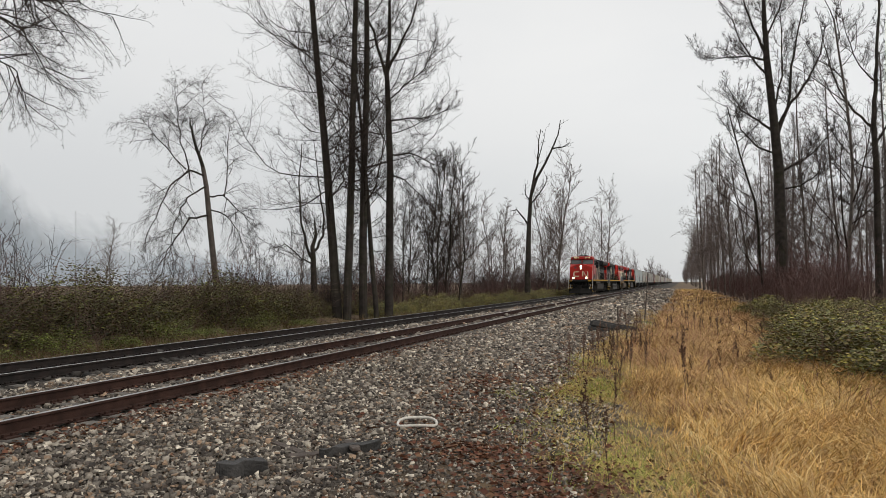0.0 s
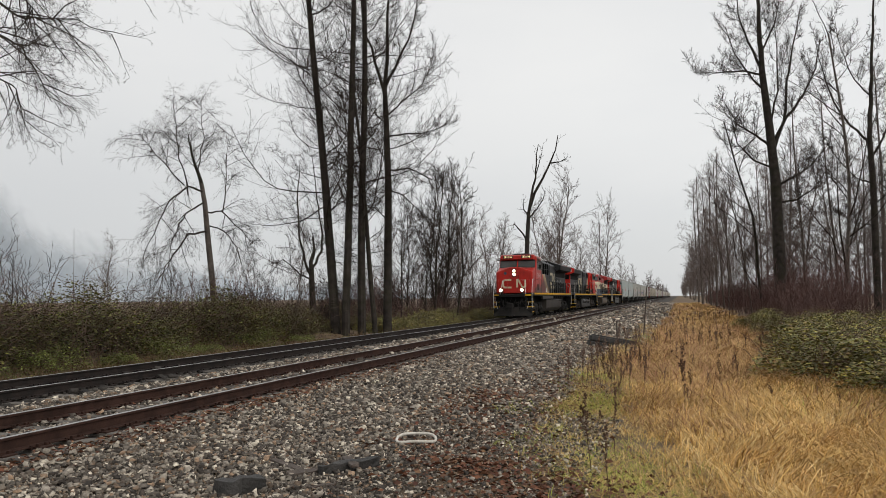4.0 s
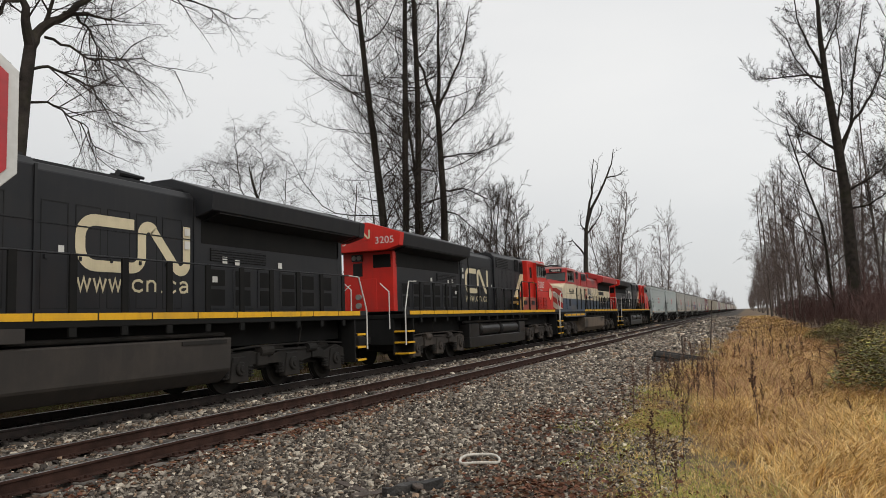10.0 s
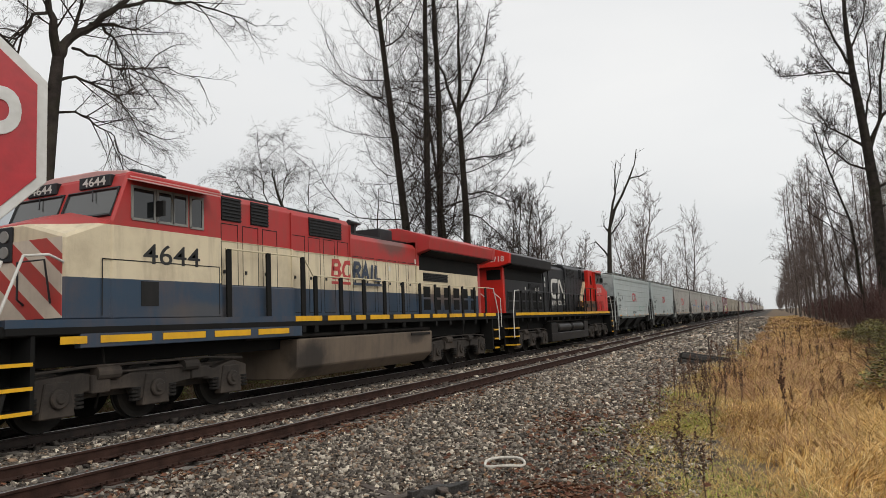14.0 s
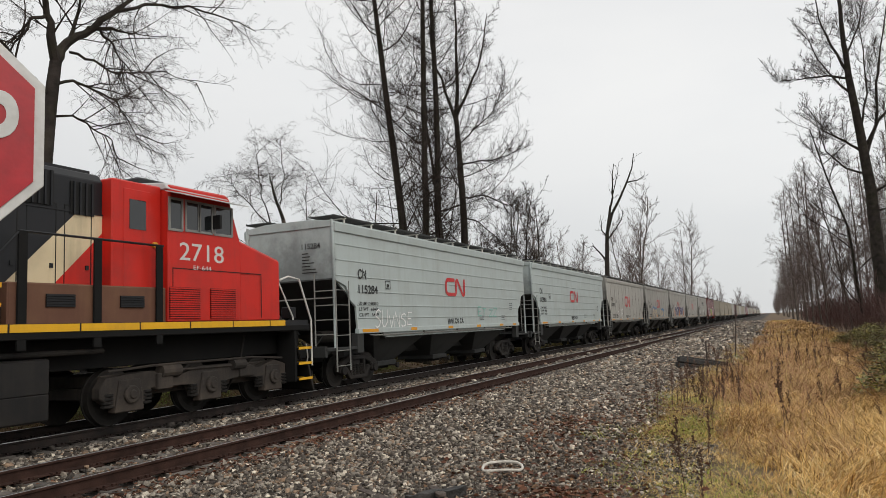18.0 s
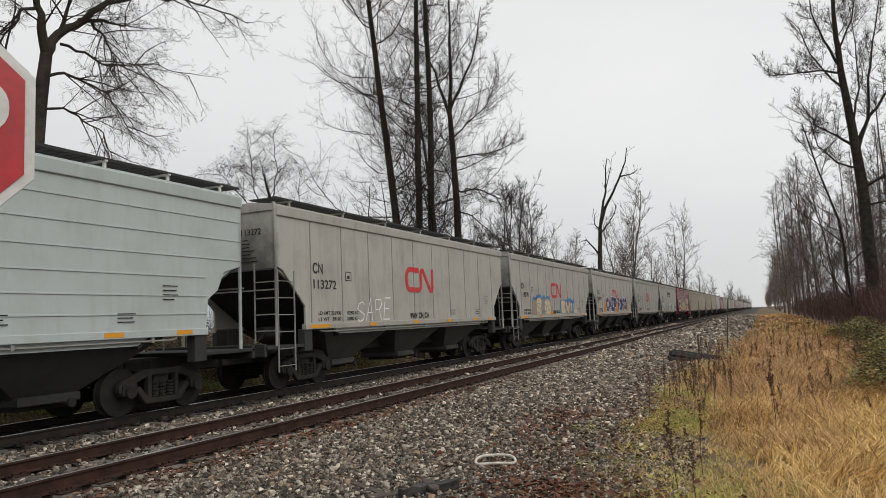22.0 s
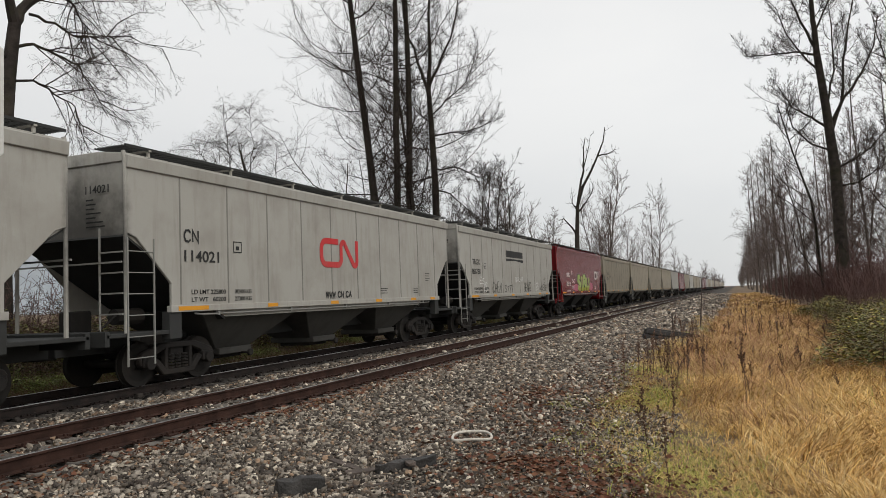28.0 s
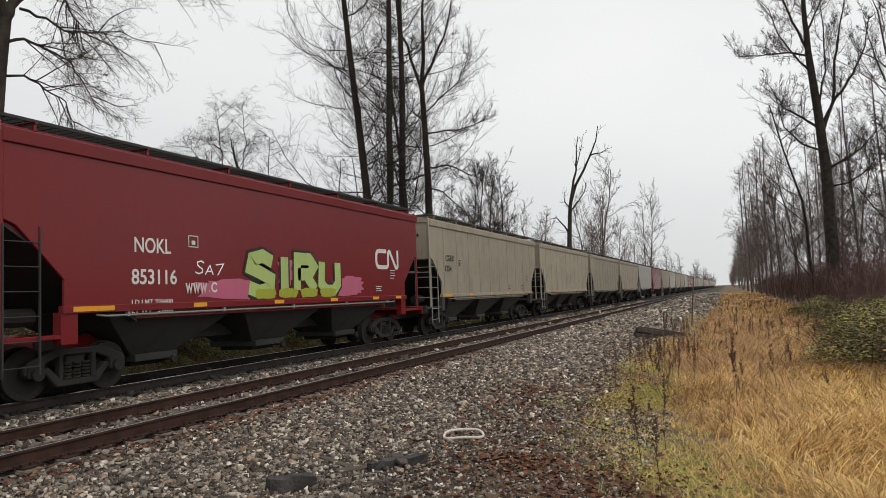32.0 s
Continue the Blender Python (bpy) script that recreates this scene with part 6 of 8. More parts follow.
            if two:
                lettering("weight_line", two, (0.62, 0.1), (x, a + 1.95, zl - 0.05 - i * 0.165), "right", ink, t, 0.01)
        bars("stencil_lines", (x, 10.6, 1.95), "right", [0.5, 0.42, 0.5], 0.02, 0.075, P_GRIME if kind != "plain" else ink, t)
        bars("stencil_lines", (x, 13.2, 1.95), "right", [0.42, 0.36, 0.4], 0.02, 0.075, P_GRIME if kind != "plain" else ink, t)
        bars("stencil_lines", (x, 14.3, 2.5), "right", [0.4, 0.36, 0.4, 0.3], 0.02, 0.09, P_GRIME if kind != "plain" else ink, t)
        b = a + 1.62
        part("consignment_stencil", band([(b, 2.84), (b + 0.29, 2.84), (b + 0.29, 3.08), (b, 3.08), (b, 2.84)], 0.02, x).box(x, x + 0.003, b + 0.09, b + 0.2, 2.89, 2.98), ink, t, "small framed stencil")
        lettering("end_number", number, (0.62, 0.16), (0.75, -0.012, 4.0), "front", ink, t, 0.012)
        bars("end_lines", (0.45, -0.012, 3.78), "front", [0.2, 0.26, 0.23, 0.4, 0.26, 0.45, 0.5], 0.03, 0.09, ink, t)
    if extra:
        extra(t)
    VEHICLES.append((t, m.translation.y, 1))
    return t


def blob(t, seed, y0, y1, z0, z1, colour, x, sharp=0.6, jag=0.14, name="graffiti_field", label="sprayed colour field"):
    """One bulging sprayed shape with an uneven edge."""
    rng = random.Random(seed)
    cy, cz, ry, rz = (y0 + y1) / 2, (z0 + z1) / 2, (y1 - y0) / 2, (z1 - z0) / 2
    pts = []
    for k in range(26):
        an = 2 * math.pi * k / 26
        q = rng.uniform(1 - jag, 1 + jag * 0.5)
        pts.append((cy + ry * q * math.copysign(abs(math.cos(an)) ** sharp, math.cos(an)), max(1.655, cz + rz * q * math.copysign(abs(math.sin(an)) ** sharp, math.sin(an)))))
    fm = Form()
    k = len(pts)
    fm.add([(x + d, cy, cz) for d in (0, 0.002)] + [(x, *p) for p in pts] + [(x + 0.002, *p) for p in pts],
           [(0, 2 + (i + 1) % k, 2 + i) for i in range(k)] + [(1, 2 + k + i, 2 + k + (i + 1) % k) for i in range(k)] + [(2 + i, 2 + (i + 1) % k, 2 + k + (i + 1) % k, 2 + k + i) for i in range(k)])
    part(name, fm, colour, t, label)


def sprayed(t, word, seed, y0, y1, z0, z1, fat, fill, outline, edge, x=1.540, slant=0.0):
    """A row of fat sprayed shapes with an outline of the width edge all round."""
    inner = fat / 2
    stroked("graffiti_outline", word, y0 + inner, z0 + inner, y1 - y0 - fat, z1 - z0 - fat, fat + 2 * edge, x, outline, t, 1, slant, 0.06, seed, "sprayed outline")
    stroked("graffiti_fill", word, y0 + inner, z0 + inner, y1 - y0 - fat, z1 - z0 - fat, fat, x + 0.004, fill, t, 1, slant, 0.06, seed, "sprayed colour")


def scrawl(t, word, seed, y0, y1, z0, z1, colour, thick=0.03, x=1.541):
    stroked("scrawled_tag", word, y0, z0, y1 - y0, z1 - z0, thick, x, colour, t, 1, 0.15, 0.22, seed, "hand-scrawled paint tag")


def train_cars():
    first = 180.7
    pitch = 18.03
    at = lambda i: pose(-4, first + pitch * i, 0)
    G = {c: paint("spray_" + c, v, (), 0.5, amount=0.15) for c, v in dict(teal=(0.22, 0.44, 0.38), white=(0.80, 0.80, 0.78), blue=(0.06, 0.19, 0.40), peach=(0.56, 0.45, 0.28), taupe=(0.27, 0.235, 0.20), navy=(0.035, 0.03, 0.12), orange=(0.6, 0.22, 0.02), green=(0.36, 0.46, 0.15), olive=(0.30, 0.32, 0.03), pink=(0.42, 0.10, 0.17), black=(0.012, 0.012, 0.012)).items()}

    def url(t, y, x=1.541):
        stroked("web_line", "WWW.CN.CA", y, 1.71, 1.45, 0.17, 0.04, x, P_INK, t)

    def one(t):
        emblem(1.552, 7.3, 2.71, 1.87, 0.68, P_LOGO, t)
        url(t, 7.46, 1.535)
        scrawl(t, "ET.ZZ", 2, 10.4, 12.6, 1.95, 2.25, G["teal"], 0.05, 1.5535)
        scrawl(t, "SUVNSE", 1, 2.05, 4.45, 1.68, 2.15, G["white"], 0.04, 1.553)
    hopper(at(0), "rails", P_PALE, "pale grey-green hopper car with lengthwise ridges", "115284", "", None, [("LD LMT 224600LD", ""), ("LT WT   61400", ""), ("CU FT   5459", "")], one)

    def two(t):
        emblem(1.552, 7.3, 2.71, 1.87, 0.68, P_LOGO, t)
        url(t, 7.46, 1.535)
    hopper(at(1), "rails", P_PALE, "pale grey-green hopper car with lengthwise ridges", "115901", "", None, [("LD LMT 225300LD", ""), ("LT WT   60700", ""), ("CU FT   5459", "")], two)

    def three(t):
        emblem(1.541, 6.92, 2.58, 2.22, 0.85, P_LOGO, t)
        url(t, 7.2)
        scrawl(t, "SARE", 3, 3.7, 5.7, 1.68, 2.25, G["white"], 0.035)
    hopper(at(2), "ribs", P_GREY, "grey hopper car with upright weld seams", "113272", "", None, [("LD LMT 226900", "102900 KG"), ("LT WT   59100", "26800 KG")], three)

    def four(t):
        emblem(1.541, 6.92, 2.58, 2.22, 0.85, P_LOGO, t)
        url(t, 7.2)
        # bulging fields, blue behind, taupe and peach in turn, then thin blue lines
        for i, (a, b, h) in enumerate(((3.2, 4.2, 2.62), (3.95, 5.0, 2.75), (4.85, 5.75, 2.7), (5.5, 6.7, 2.68))):
            blob(t, 40 + i, a, b, 1.66, h, G["blue"], 1.5405, 0.5, 0.16)
        for i, (a, b, h, c) in enumerate(((3.15, 4.1, 2.45, "taupe"), (3.95, 4.95, 2.55, "peach"), (4.9, 5.6, 2.52, "taupe"), (5.45, 6.55, 2.5, "peach"), (6.55, 7.2, 2.15, "taupe"), (6.0, 6.7, 2.2, "peach"))):
            blob(t, 50 + i, a, b, 1.66, h, G[c], 1.543 + 0.0012 * i, 0.55, 0.10)
        blob(t, 60, 6.5, 7.15, 1.66, 1.80, G["orange"], 1.5505, 0.6)
        stroked("graffiti_line", "SCSO", 4.05, 1.8, 2.5, 0.6, 0.035, 1.552, G["blue"], t, 1, 0.1, 0.2, 4, "thin sprayed line")
        for i, (a, b, h) in enumerate(((8.7, 9.75, 2.5), (9.6, 10.7, 2.55), (10.5, 11.6, 2.6), (11.4, 12.3, 2.55))):
            blob(t, 70 + i, a, b, 1.66, h, G["blue"], 1.5405, 0.4, 0.12)
        for i, (a, b) in enumerate(((9.5, 10.3), (10.6, 11.3))):
            blob(t, 80 + i, a, b, 1.66, 2.42, G["taupe"], 1.543, 0.6, 0.12)
        sprayed(t, "EVIL", 5, 8.85, 12.9, 1.68, 2.42, 0.24, G["peach"], G["blue"], 0.035, 1.545)
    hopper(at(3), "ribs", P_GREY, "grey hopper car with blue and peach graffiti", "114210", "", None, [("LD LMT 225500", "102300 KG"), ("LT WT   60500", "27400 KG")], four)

    def five(t):
        emblem(1.541, 6.92, 2.58, 2.22, 0.85, P_LOGO, t)
        blob(t, 90, 3.5, 4.8, 1.66, 2.55, G["orange"], 1.5405, 0.6, 0.2)
        blob(t, 91, 8.0, 9.4, 1.66, 2.4, G["orange"], 1.5405, 0.6, 0.2)
        blob(t, 92, 12.9, 13.9, 1.66, 2.4, G["orange"], 1.5405, 0.6, 0.2)
        sprayed(t, "CHZP", 7, 4.2, 8.5, 1.7, 2.85, 0.36, G["navy"], G["white"], 0.045, 1.542)
        sprayed(t, "FONTO", 8, 9.0, 13.2, 1.7, 2.8, 0.32, G["navy"], G["white"], 0.045, 1.542)
        scrawl(t, "RU", 10, 0.75, 1.5, 2.35, 2.75, G["black"], 0.035)
    hopper(at(4), "ribs", P_GREY, "grey hopper car with purple and orange graffiti", "113719", "", None, [("LD LMT 226000", ""), ("LT WT   59900", "")], five)

    def six(t):
        emblem(1.541, 6.92, 2.58, 2.22, 0.85, P_LOGO, t)
        url(t, 7.2)
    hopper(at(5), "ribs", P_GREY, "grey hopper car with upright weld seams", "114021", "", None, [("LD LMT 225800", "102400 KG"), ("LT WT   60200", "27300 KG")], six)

    def seven(t):
        part("owner_name", Form().side([(6.72, 3.86), (9.8, 3.86), (9.8, 3.52), (6.72, 3.52)], 1.541, 1.545).side([(6.7, 3.44), (9.85, 3.44), (9.85, 3.28), (8.3, 3.37), (6.7, 3.3)], 1.541, 1.545), P_INK, t, "dark plain bars in place of an owner's name")
        scrawl(t, "CHEM", 11, 4.3, 5.7, 1.72, 2.2, G["black"])
        scrawl(t, "S777", 12, 6.3, 7.7, 1.72, 2.05, G["black"])
        scrawl(t, "HEMZS", 13, 9.9, 11.2, 1.72, 2.2, G["black"])
        scrawl(t, "UNICOR", 14, 8.2, 9.6, 2.25, 2.5, G["white"], 0.03)
        scrawl(t, "SENZ", 15, 13.6, 15.0, 1.75, 2.1, G["black"])
        scrawl(t, "ES", 16, 2.45, 3.1, 2.15, 2.45, G["white"], 0.025)
        scrawl(t, "VS", 17, 3.0, 3.5, 1.75, 2.15, G["white"], 0.025)
        scrawl(t, "SO", 18, 12.3, 12.9, 1.8, 2.2, G["white"], 0.025)
    hopper(at(6), "ribs", P_GREY, "weathered grey hopper car with scrawled tags", "856758", "TRGX", None, [("LD LMT 225700", "102350 KG"), ("LT WT   60300", "27350 KG")], seven)

    def eight(t):
        emblem(1.541, 13.2, 2.54, 1.8, 0.68, P_WHITE, t)
        blob(t, 100, 4.5, 6.9, 1.66, 2.15, G["pink"], 1.5405, 0.6, 0.25)
        blob(t, 101, 7.6, 8.3, 1.9, 2.75, G["pink"], 1.5405, 0.7, 0.25)
        blob(t, 102, 10.4, 12.4, 1.66, 2.3, G["pink"], 1.5405, 0.7, 0.3)
        sprayed(t, "SIRU", 18, 6.2, 10.9, 1.68, 2.9, 0.34, G["green"], G["black"], 0.07, 1.543)
        for i in range(4):
            blob(t, 105 + i, 6.6 + i * 1.02, 7.5 + i * 1.02, 1.66, 1.92, G["olive"], 1.5485 + 0.001 * i, 0.5, 0.12)
        scrawl(t, "SA7", 19, 4.5, 5.4, 2.25, 2.5, G["white"], 0.03)
        stroked("web_line", "WWW.C", 4.2, 1.86, 1.0, 0.19, 0.045, 1.5465, P_WHITE, t)
    hopper(at(7), "plain", P_OXIDE, "dark red hopper car with green graffiti", "853116", "NOKL", None, [("LD LMT 226400", ""), ("LT WT   59600", "")], eight)
    tan = None
    for i in range(8, 46):
        if i == 8:
            tan = hopper(at(i), "ribs", P_TAN, "dusty tan hopper car with upright weld seams", "1254", "CGEX")
        elif i == 9:
            grey = hopper(at(i), "ribs", P_TAN, "dusty tan hopper car further along the train", near=True)
        elif i == 14:
            far = hopper(at(i), "ribs", P_TAN, "dusty tan hopper car far down the train", near=False)
        elif i == 13:
            dark = hopper(at(i), "plain", P_OXIDE, "plain dark red hopper car far down the train", near=False)
        elif i == 12:
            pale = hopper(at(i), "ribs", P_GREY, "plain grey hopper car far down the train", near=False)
        else:
            src = grey if i < 12 else (dark if i in (19, 20, 27, 33) else pale if i % 3 == 0 else far)
            c = copy_thing(src, at(i))
            VEHICLES.append((c, first + pitch * i, 1))


train_cars()
# ---- the engines ----
def engine_bogie(parent, y, steel):
    b = part("bogie", shared("engine_bolster", lambda: Form().box(-0.9, 0.9, -2.5, 2.5, 0.72, 0.95).box(-0.9, 0.9, -2.6, 2.6, 0.5, 0.72).box(-0.6, 0.6, -2.2, -1.9, 0.4, 0.8).box(-0.6, 0.6, 0.9, 1.2, 0.4, 0.8), 0.02), steel, parent, "three-axle bogie of dusty cast steel")
    b.location = (0, y, 0)
    for s in (-1, 1):
        def frame_form():
            fm = Form()
            fm.side([(-2.75, 0.72), (-2.6, 0.92), (-1.6, 0.98), (-0.9, 0.80), (-0.3, 0.98), (1.2, 0.98), (1.7, 0.82), (2.3, 0.98), (2.75, 0.85), (2.75, 0.60), (2.62, 0.38), (1.82, 0.38), (1.66, 0.60), (1.05, 0.66), (0.55, 0.60), (0.45, 0.38), (-0.38, 0.38), (-0.5, 0.62), (-1.55, 0.64), (-1.72, 0.38), (-2.5, 0.38), (-2.75, 0.55)], 0.97, 1.19).box(1.0, 1.26, -1.45, -1.05, 0.60, 0.92).box(1.0, 1.24, 1.0, 1.5, 0.66, 0.9).tube([(1.22, -2.6, 1.03), (1.24, -1.6, 1.08), (1.24, 1.4, 1.08), (1.2, 2.6, 1.0)], 0.03, 6)
            return fm
        sf = part("side_frame", shared("engine_side_frame", frame_form, 0.03), steel, b)
        sf.rotation_euler = (0, 0, 0 if s > 0 else math.pi)
        for q in (-2.1, 0.05, 2.2):
            ab = part("axle_box", shared("engine_axle_box", lambda: Form().side([(-0.34, 0.26), (-0.24, 0.86), (0.24, 0.86), (0.34, 0.26)], 1.02, 1.24).disc(1.18, 1.31, 0, 0.58, 0.17, 16).disc(1.28, 1.34, 0, 0.58, 0.09, 12), 0.02), steel, b, "axle box with a round bearing cap")
            ab.location, ab.rotation_euler = (0, q * s, 0), (0, 0, 0 if s > 0 else math.pi)
            for e in (-0.45, 0.45):
                sp = part("coil_spring", shared("engine_spring", lambda: (lambda fm: (coil(fm, 1.14, 0, 0.36, 0.64, 0.11, 4), fm)[1])(Form())), P_GRIME, b)
                sp.location, sp.rotation_euler = (0, (q + e) * s, 0), (0, 0, 0 if s > 0 else math.pi)
        bc = part("brake_cylinder", shared("brake_cylinder", lambda: Form().tube([(1.2, -1.35, 0.95), (1.2, -0.85, 0.95)], 0.13, 12).tube([(1.2, 0.75, 0.95), (1.2, 1.15, 0.95)], 0.12, 12).tube([(1.2, -0.85, 0.95), (1.2, 0.75, 0.93)], 0.025, 6)), steel, b)
        bc.rotation_euler = (0, 0, 0 if s > 0 else math.pi)
    for q in (-2.12, 0.0, 2.18):
        wheelset("wheelset", 0.53, b, q)
    return b


def windows(parent, panes, x, s):
    """Side windows of a cab: panes of (y0, y1, z0, z1), each glass in its frame."""
    for y0, y1, z0, z1 in panes:
        fr = part("window_frame", band([(y0, z0), (y1, z0), (y1, z1), (y0, z1), (y0, z0)], 0.05, s * x - (0 if s > 0 else 0.02), 0.02), P_GALV, parent, "metal window frame")
        part("pane", Form().box(s * x - 0.004, s * x + 0.006, y0, y1, z0, z1), M_GLASS, fr)


def louvre(parent, x0, y0, y1, z0, z1, s, slats=6, upright=False, material=None):
    bk = part("louvre", Form().box(s * x0 - 0.002, s * x0 + s * 0.012, y0, y1, z0, z1), P_DARK, parent, "dark slatted air intake")
    fm = Form()
    for i in range(slats):
        if upright:
            y = y0 + (y1 - y0) * (i + 0.5) / slats
            fm.box(s * (x0 + 0.004), s * (x0 + 0.05), y - 0.016, y + 0.016, z0, z1)
        else:
            z = z0 + (z1 - z0) * (i + 0.5) / slats
            fm.box(s * (x0 + 0.004), s * (x0 + 0.035), y0, y1, z - 0.014, z + 0.014)
    part("slats", fm, material or P_BLACK, bk)


def hand_rail(parent, pts, posts, s, x, base, colour, post=None):
    """A walkway rail along (y, z) points with its posts."""
    part("handrail", Form().tube([(s * x, y, z) for y, z in pts], 0.022, 6), colour, parent)
    for y, z in posts:
        part("stanchion", Form().box(s * x - 0.022, s * x + 0.022, y - 0.075, y + 0.075, base - 0.4, z), post or P_PIT, parent)


def engine(label, m, d, turned, y_base):
    """A diesel-electric engine, nose towards -y in its own space; d: its measures and paints."""
    t = thing("locomotive", m, label, "locomotive", "engines of the train")
    body, nose_y, cab_f, cab_r, raised = d["body"], d["nose_y"], d["cab_front"], d["cab_rear"], d["high"]
    end = d["end"]
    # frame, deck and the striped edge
    # the underframe's near-black holds the shade below the deck
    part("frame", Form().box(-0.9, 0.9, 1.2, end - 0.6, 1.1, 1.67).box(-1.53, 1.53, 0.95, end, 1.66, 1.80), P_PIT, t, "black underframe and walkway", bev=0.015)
    for s in (1, -1):
        y = 1.9
        k = 0
        while y < end - 0.6:
            w = d["stripe"] if k % 7 else d["stripe"] * 0.45
            z = 1.50 if y + w < d["low_stripe"] else 1.785
            part("sill_stripe", Form().box(s * 1.53, s * 1.542, y, min(y + w, end - 0.3), z, z + 0.13), P_YELLOW, t, "yellow stripe along the sill")
            y += w + d["gap"]
            k += 1
        part("walkway_edge", Form().box(s * 1.40, s * 1.528, 0.95, max(0.96, d["low_stripe"]), 1.78, 1.92), d["skirt"][2] or P_BLACK, t)
        part("walkway_edge", Form().box(s * 1.40, s * 1.528, max(0.96, d["low_stripe"]), end, 1.78, 1.92), P_BLACK, t)
    # nose and cab
    front = [(-1.48, 1.90), (1.48, 1.90), (1.48, 3.36), (0.42, 3.66), (-0.42, 3.66), (-1.48, 3.36)]
    back = [(-1.48, 1.90), (1.48, 1.90), (1.48, 3.74), (0.42, 3.98), (-0.42, 3.98), (-1.48, 3.74)]
    if raised:
        front = [(-1.46, 1.90), (1.46, 1.90), (1.46, 3.56), (0.34, 3.95), (-0.34, 3.95), (-1.46, 3.56)]
        back = [(-1.48, 1.90), (1.48, 1.90), (1.48, 3.95), (0.42, 3.97), (-0.42, 3.97), (-1.48, 3.95)]
    part("nose", Form().along(front, nose_y, cab_f - 0.02, back), d["nose"], t, "broad nose with a raised middle", bev=0.045)
    cab = [(cab_f - 0.05, 1.90), (cab_f - 0.05, 3.72), (cab_f + 0.22, 4.42 + raised), (cab_f + 0.30, 4.66 + raised), (cab_f + 0.42, 4.72 + raised), (cab_r, 4.70 + raised), (cab_r, 1.90)]
    cb = part("cab", Form().side(cab, -1.50, 1.50), d["cab_paint"], t, "driver's cab", bev=0.04)
    part("cab_roof", Form().along([(-1.52, 4.60 + raised), (1.52, 4.60 + raised), (1.40, 4.74 + raised), (0.6, 4.82 + raised), (-0.6, 4.82 + raised), (-1.40, 4.74 + raised)], cab_f + 0.35, cab_r + 0.03), d["roof"], t, bev=0.02)
    part("cooling_unit", Form().box(-0.55, 0.75, cab_f + 1.1, cab_f + 2.0, 4.8 + raised, 4.97 + raised).box(-0.5, 0.7, cab_f + 1.15, cab_f + 1.95, 4.97 + raised, 5.0 + raised), P_BLACK, t, "black cooling unit on the cab roof", bev=0.03)
    if raised:
        part("brow", Form().side([(cab_f - 0.03, 4.63), (cab_f - 0.03, 4.93), (cab_f + 0.12, 5.0), (cab_f + 0.6, 5.0), (cab_f + 0.6, 4.6), (cab_f + 0.2, 4.6)], -1.36, 1.36), d["cab_paint"], t, "red brow that carries the number boards", bev=0.03)
    for x0, x1 in ((-1.42, -0.07), (0.07, 1.42)):
        v = []
        for z in (3.84 + 0.6 * raised, 4.37 + raised):
            y = cab_f - 0.05 + 0.27 * (z - 3.72) / (0.70 + raised) - 0.012
            v += [(x0, y, z), (x1, y, z)]
        fr = part("windscreen_frame", Form().tube([v[0], v[1], v[3], v[2], v[0]], 0.035, 5), P_BLACK, t, "black windscreen surround")
        part("windscreen", Form().add([v[0], v[1], v[3], v[2], (x0, v[0][1] + 0.03, v[0][2]), (x1, v[1][1] + 0.03, v[1][2]), (x1, v[3][1] + 0.03, v[3][2]), (x0, v[2][1] + 0.03, v[2][2])], [(0, 1, 2, 3), (7, 6, 5, 4), (0, 4, 5, 1), (1, 5, 6, 2), (2, 6, 7, 3), (3, 7, 4, 0)]), M_SCREEN, fr)
        part("wiper", Form().tube([((x0 + x1) / 2, v[2][1] - 0.03, v[2][2] + 0.04), ((x0 + x1) / 2 + 0.12, (v[0][1] + v[2][1]) / 2 - 0.03, 4.15 + 0.8 * raised)], 0.012, 4), P_BLACK, fr)
        bd = part("number_board", Form().box((x0 + x1) / 2 - 0.42, (x0 + x1) / 2 + 0.42, cab_f + 0.19 - 1.4 * raised, cab_f + 0.4, 4.44 + 1.6 * raised, 4.67 + 1.6 * raised), P_BLACK, t, "black board with the lit engine number", bev=0.015)
        lettering("board_number", d["number"], (0.62, 0.165), ((x0 + x1) / 2, cab_f + 0.185 - 1.4 * raised, 4.555 + 1.6 * raised), "front", G_BOARD if d["lit"] else P_WHITE, bd, 0.015)
    for s in (1, -1):
        y0 = d["win"]
        windows(t, [(y0, y0 + 0.55, 3.80, 4.42 + 0.6 * raised), (y0 + 0.62, y0 + 1.0, 3.80, 4.42 + 0.6 * raised), (y0 + 1.02, y0 + 1.40, 3.80, 4.42 + 0.6 * raised), (y0 + 1.50, y0 + 1.85, 3.78, 4.42 + 0.6 * raised)], 1.502, s)
        k0, k1, skirt = d["skirt"]
        if skirt:
            part("side_skirt", Form().box(s * 1.36, s * 1.525, k0, k1, 1.42, 1.783), skirt, t, "dusty skirt below the walkway edge", bev=0.012)
        part("sunshade", Form().add([(s * x, y0 + y, z + raised) for x, y, z in ((1.50, -0.1, 4.56), (1.50, 1.95, 4.56), (1.92, 1.95, 4.46), (1.92, -0.1, 4.46), (1.50, -0.1, 4.54), (1.50, 1.95, 4.54), (1.92, 1.95, 4.435), (1.92, -0.1, 4.435))], [(0, 1, 2, 3), (7, 6, 5, 4), (0, 4, 5, 1), (1, 5, 6, 2), (2, 6, 7, 3), (3, 7, 4, 0)]), d["shade"], t, "metal sunshade above the side windows")
        part("mirror", Form().box(s * 1.52, s * 1.72, y0 + 0.56, y0 + 0.62, 3.9, 4.2), P_DARK, t)
        face = "right" if s > 0 else "left"
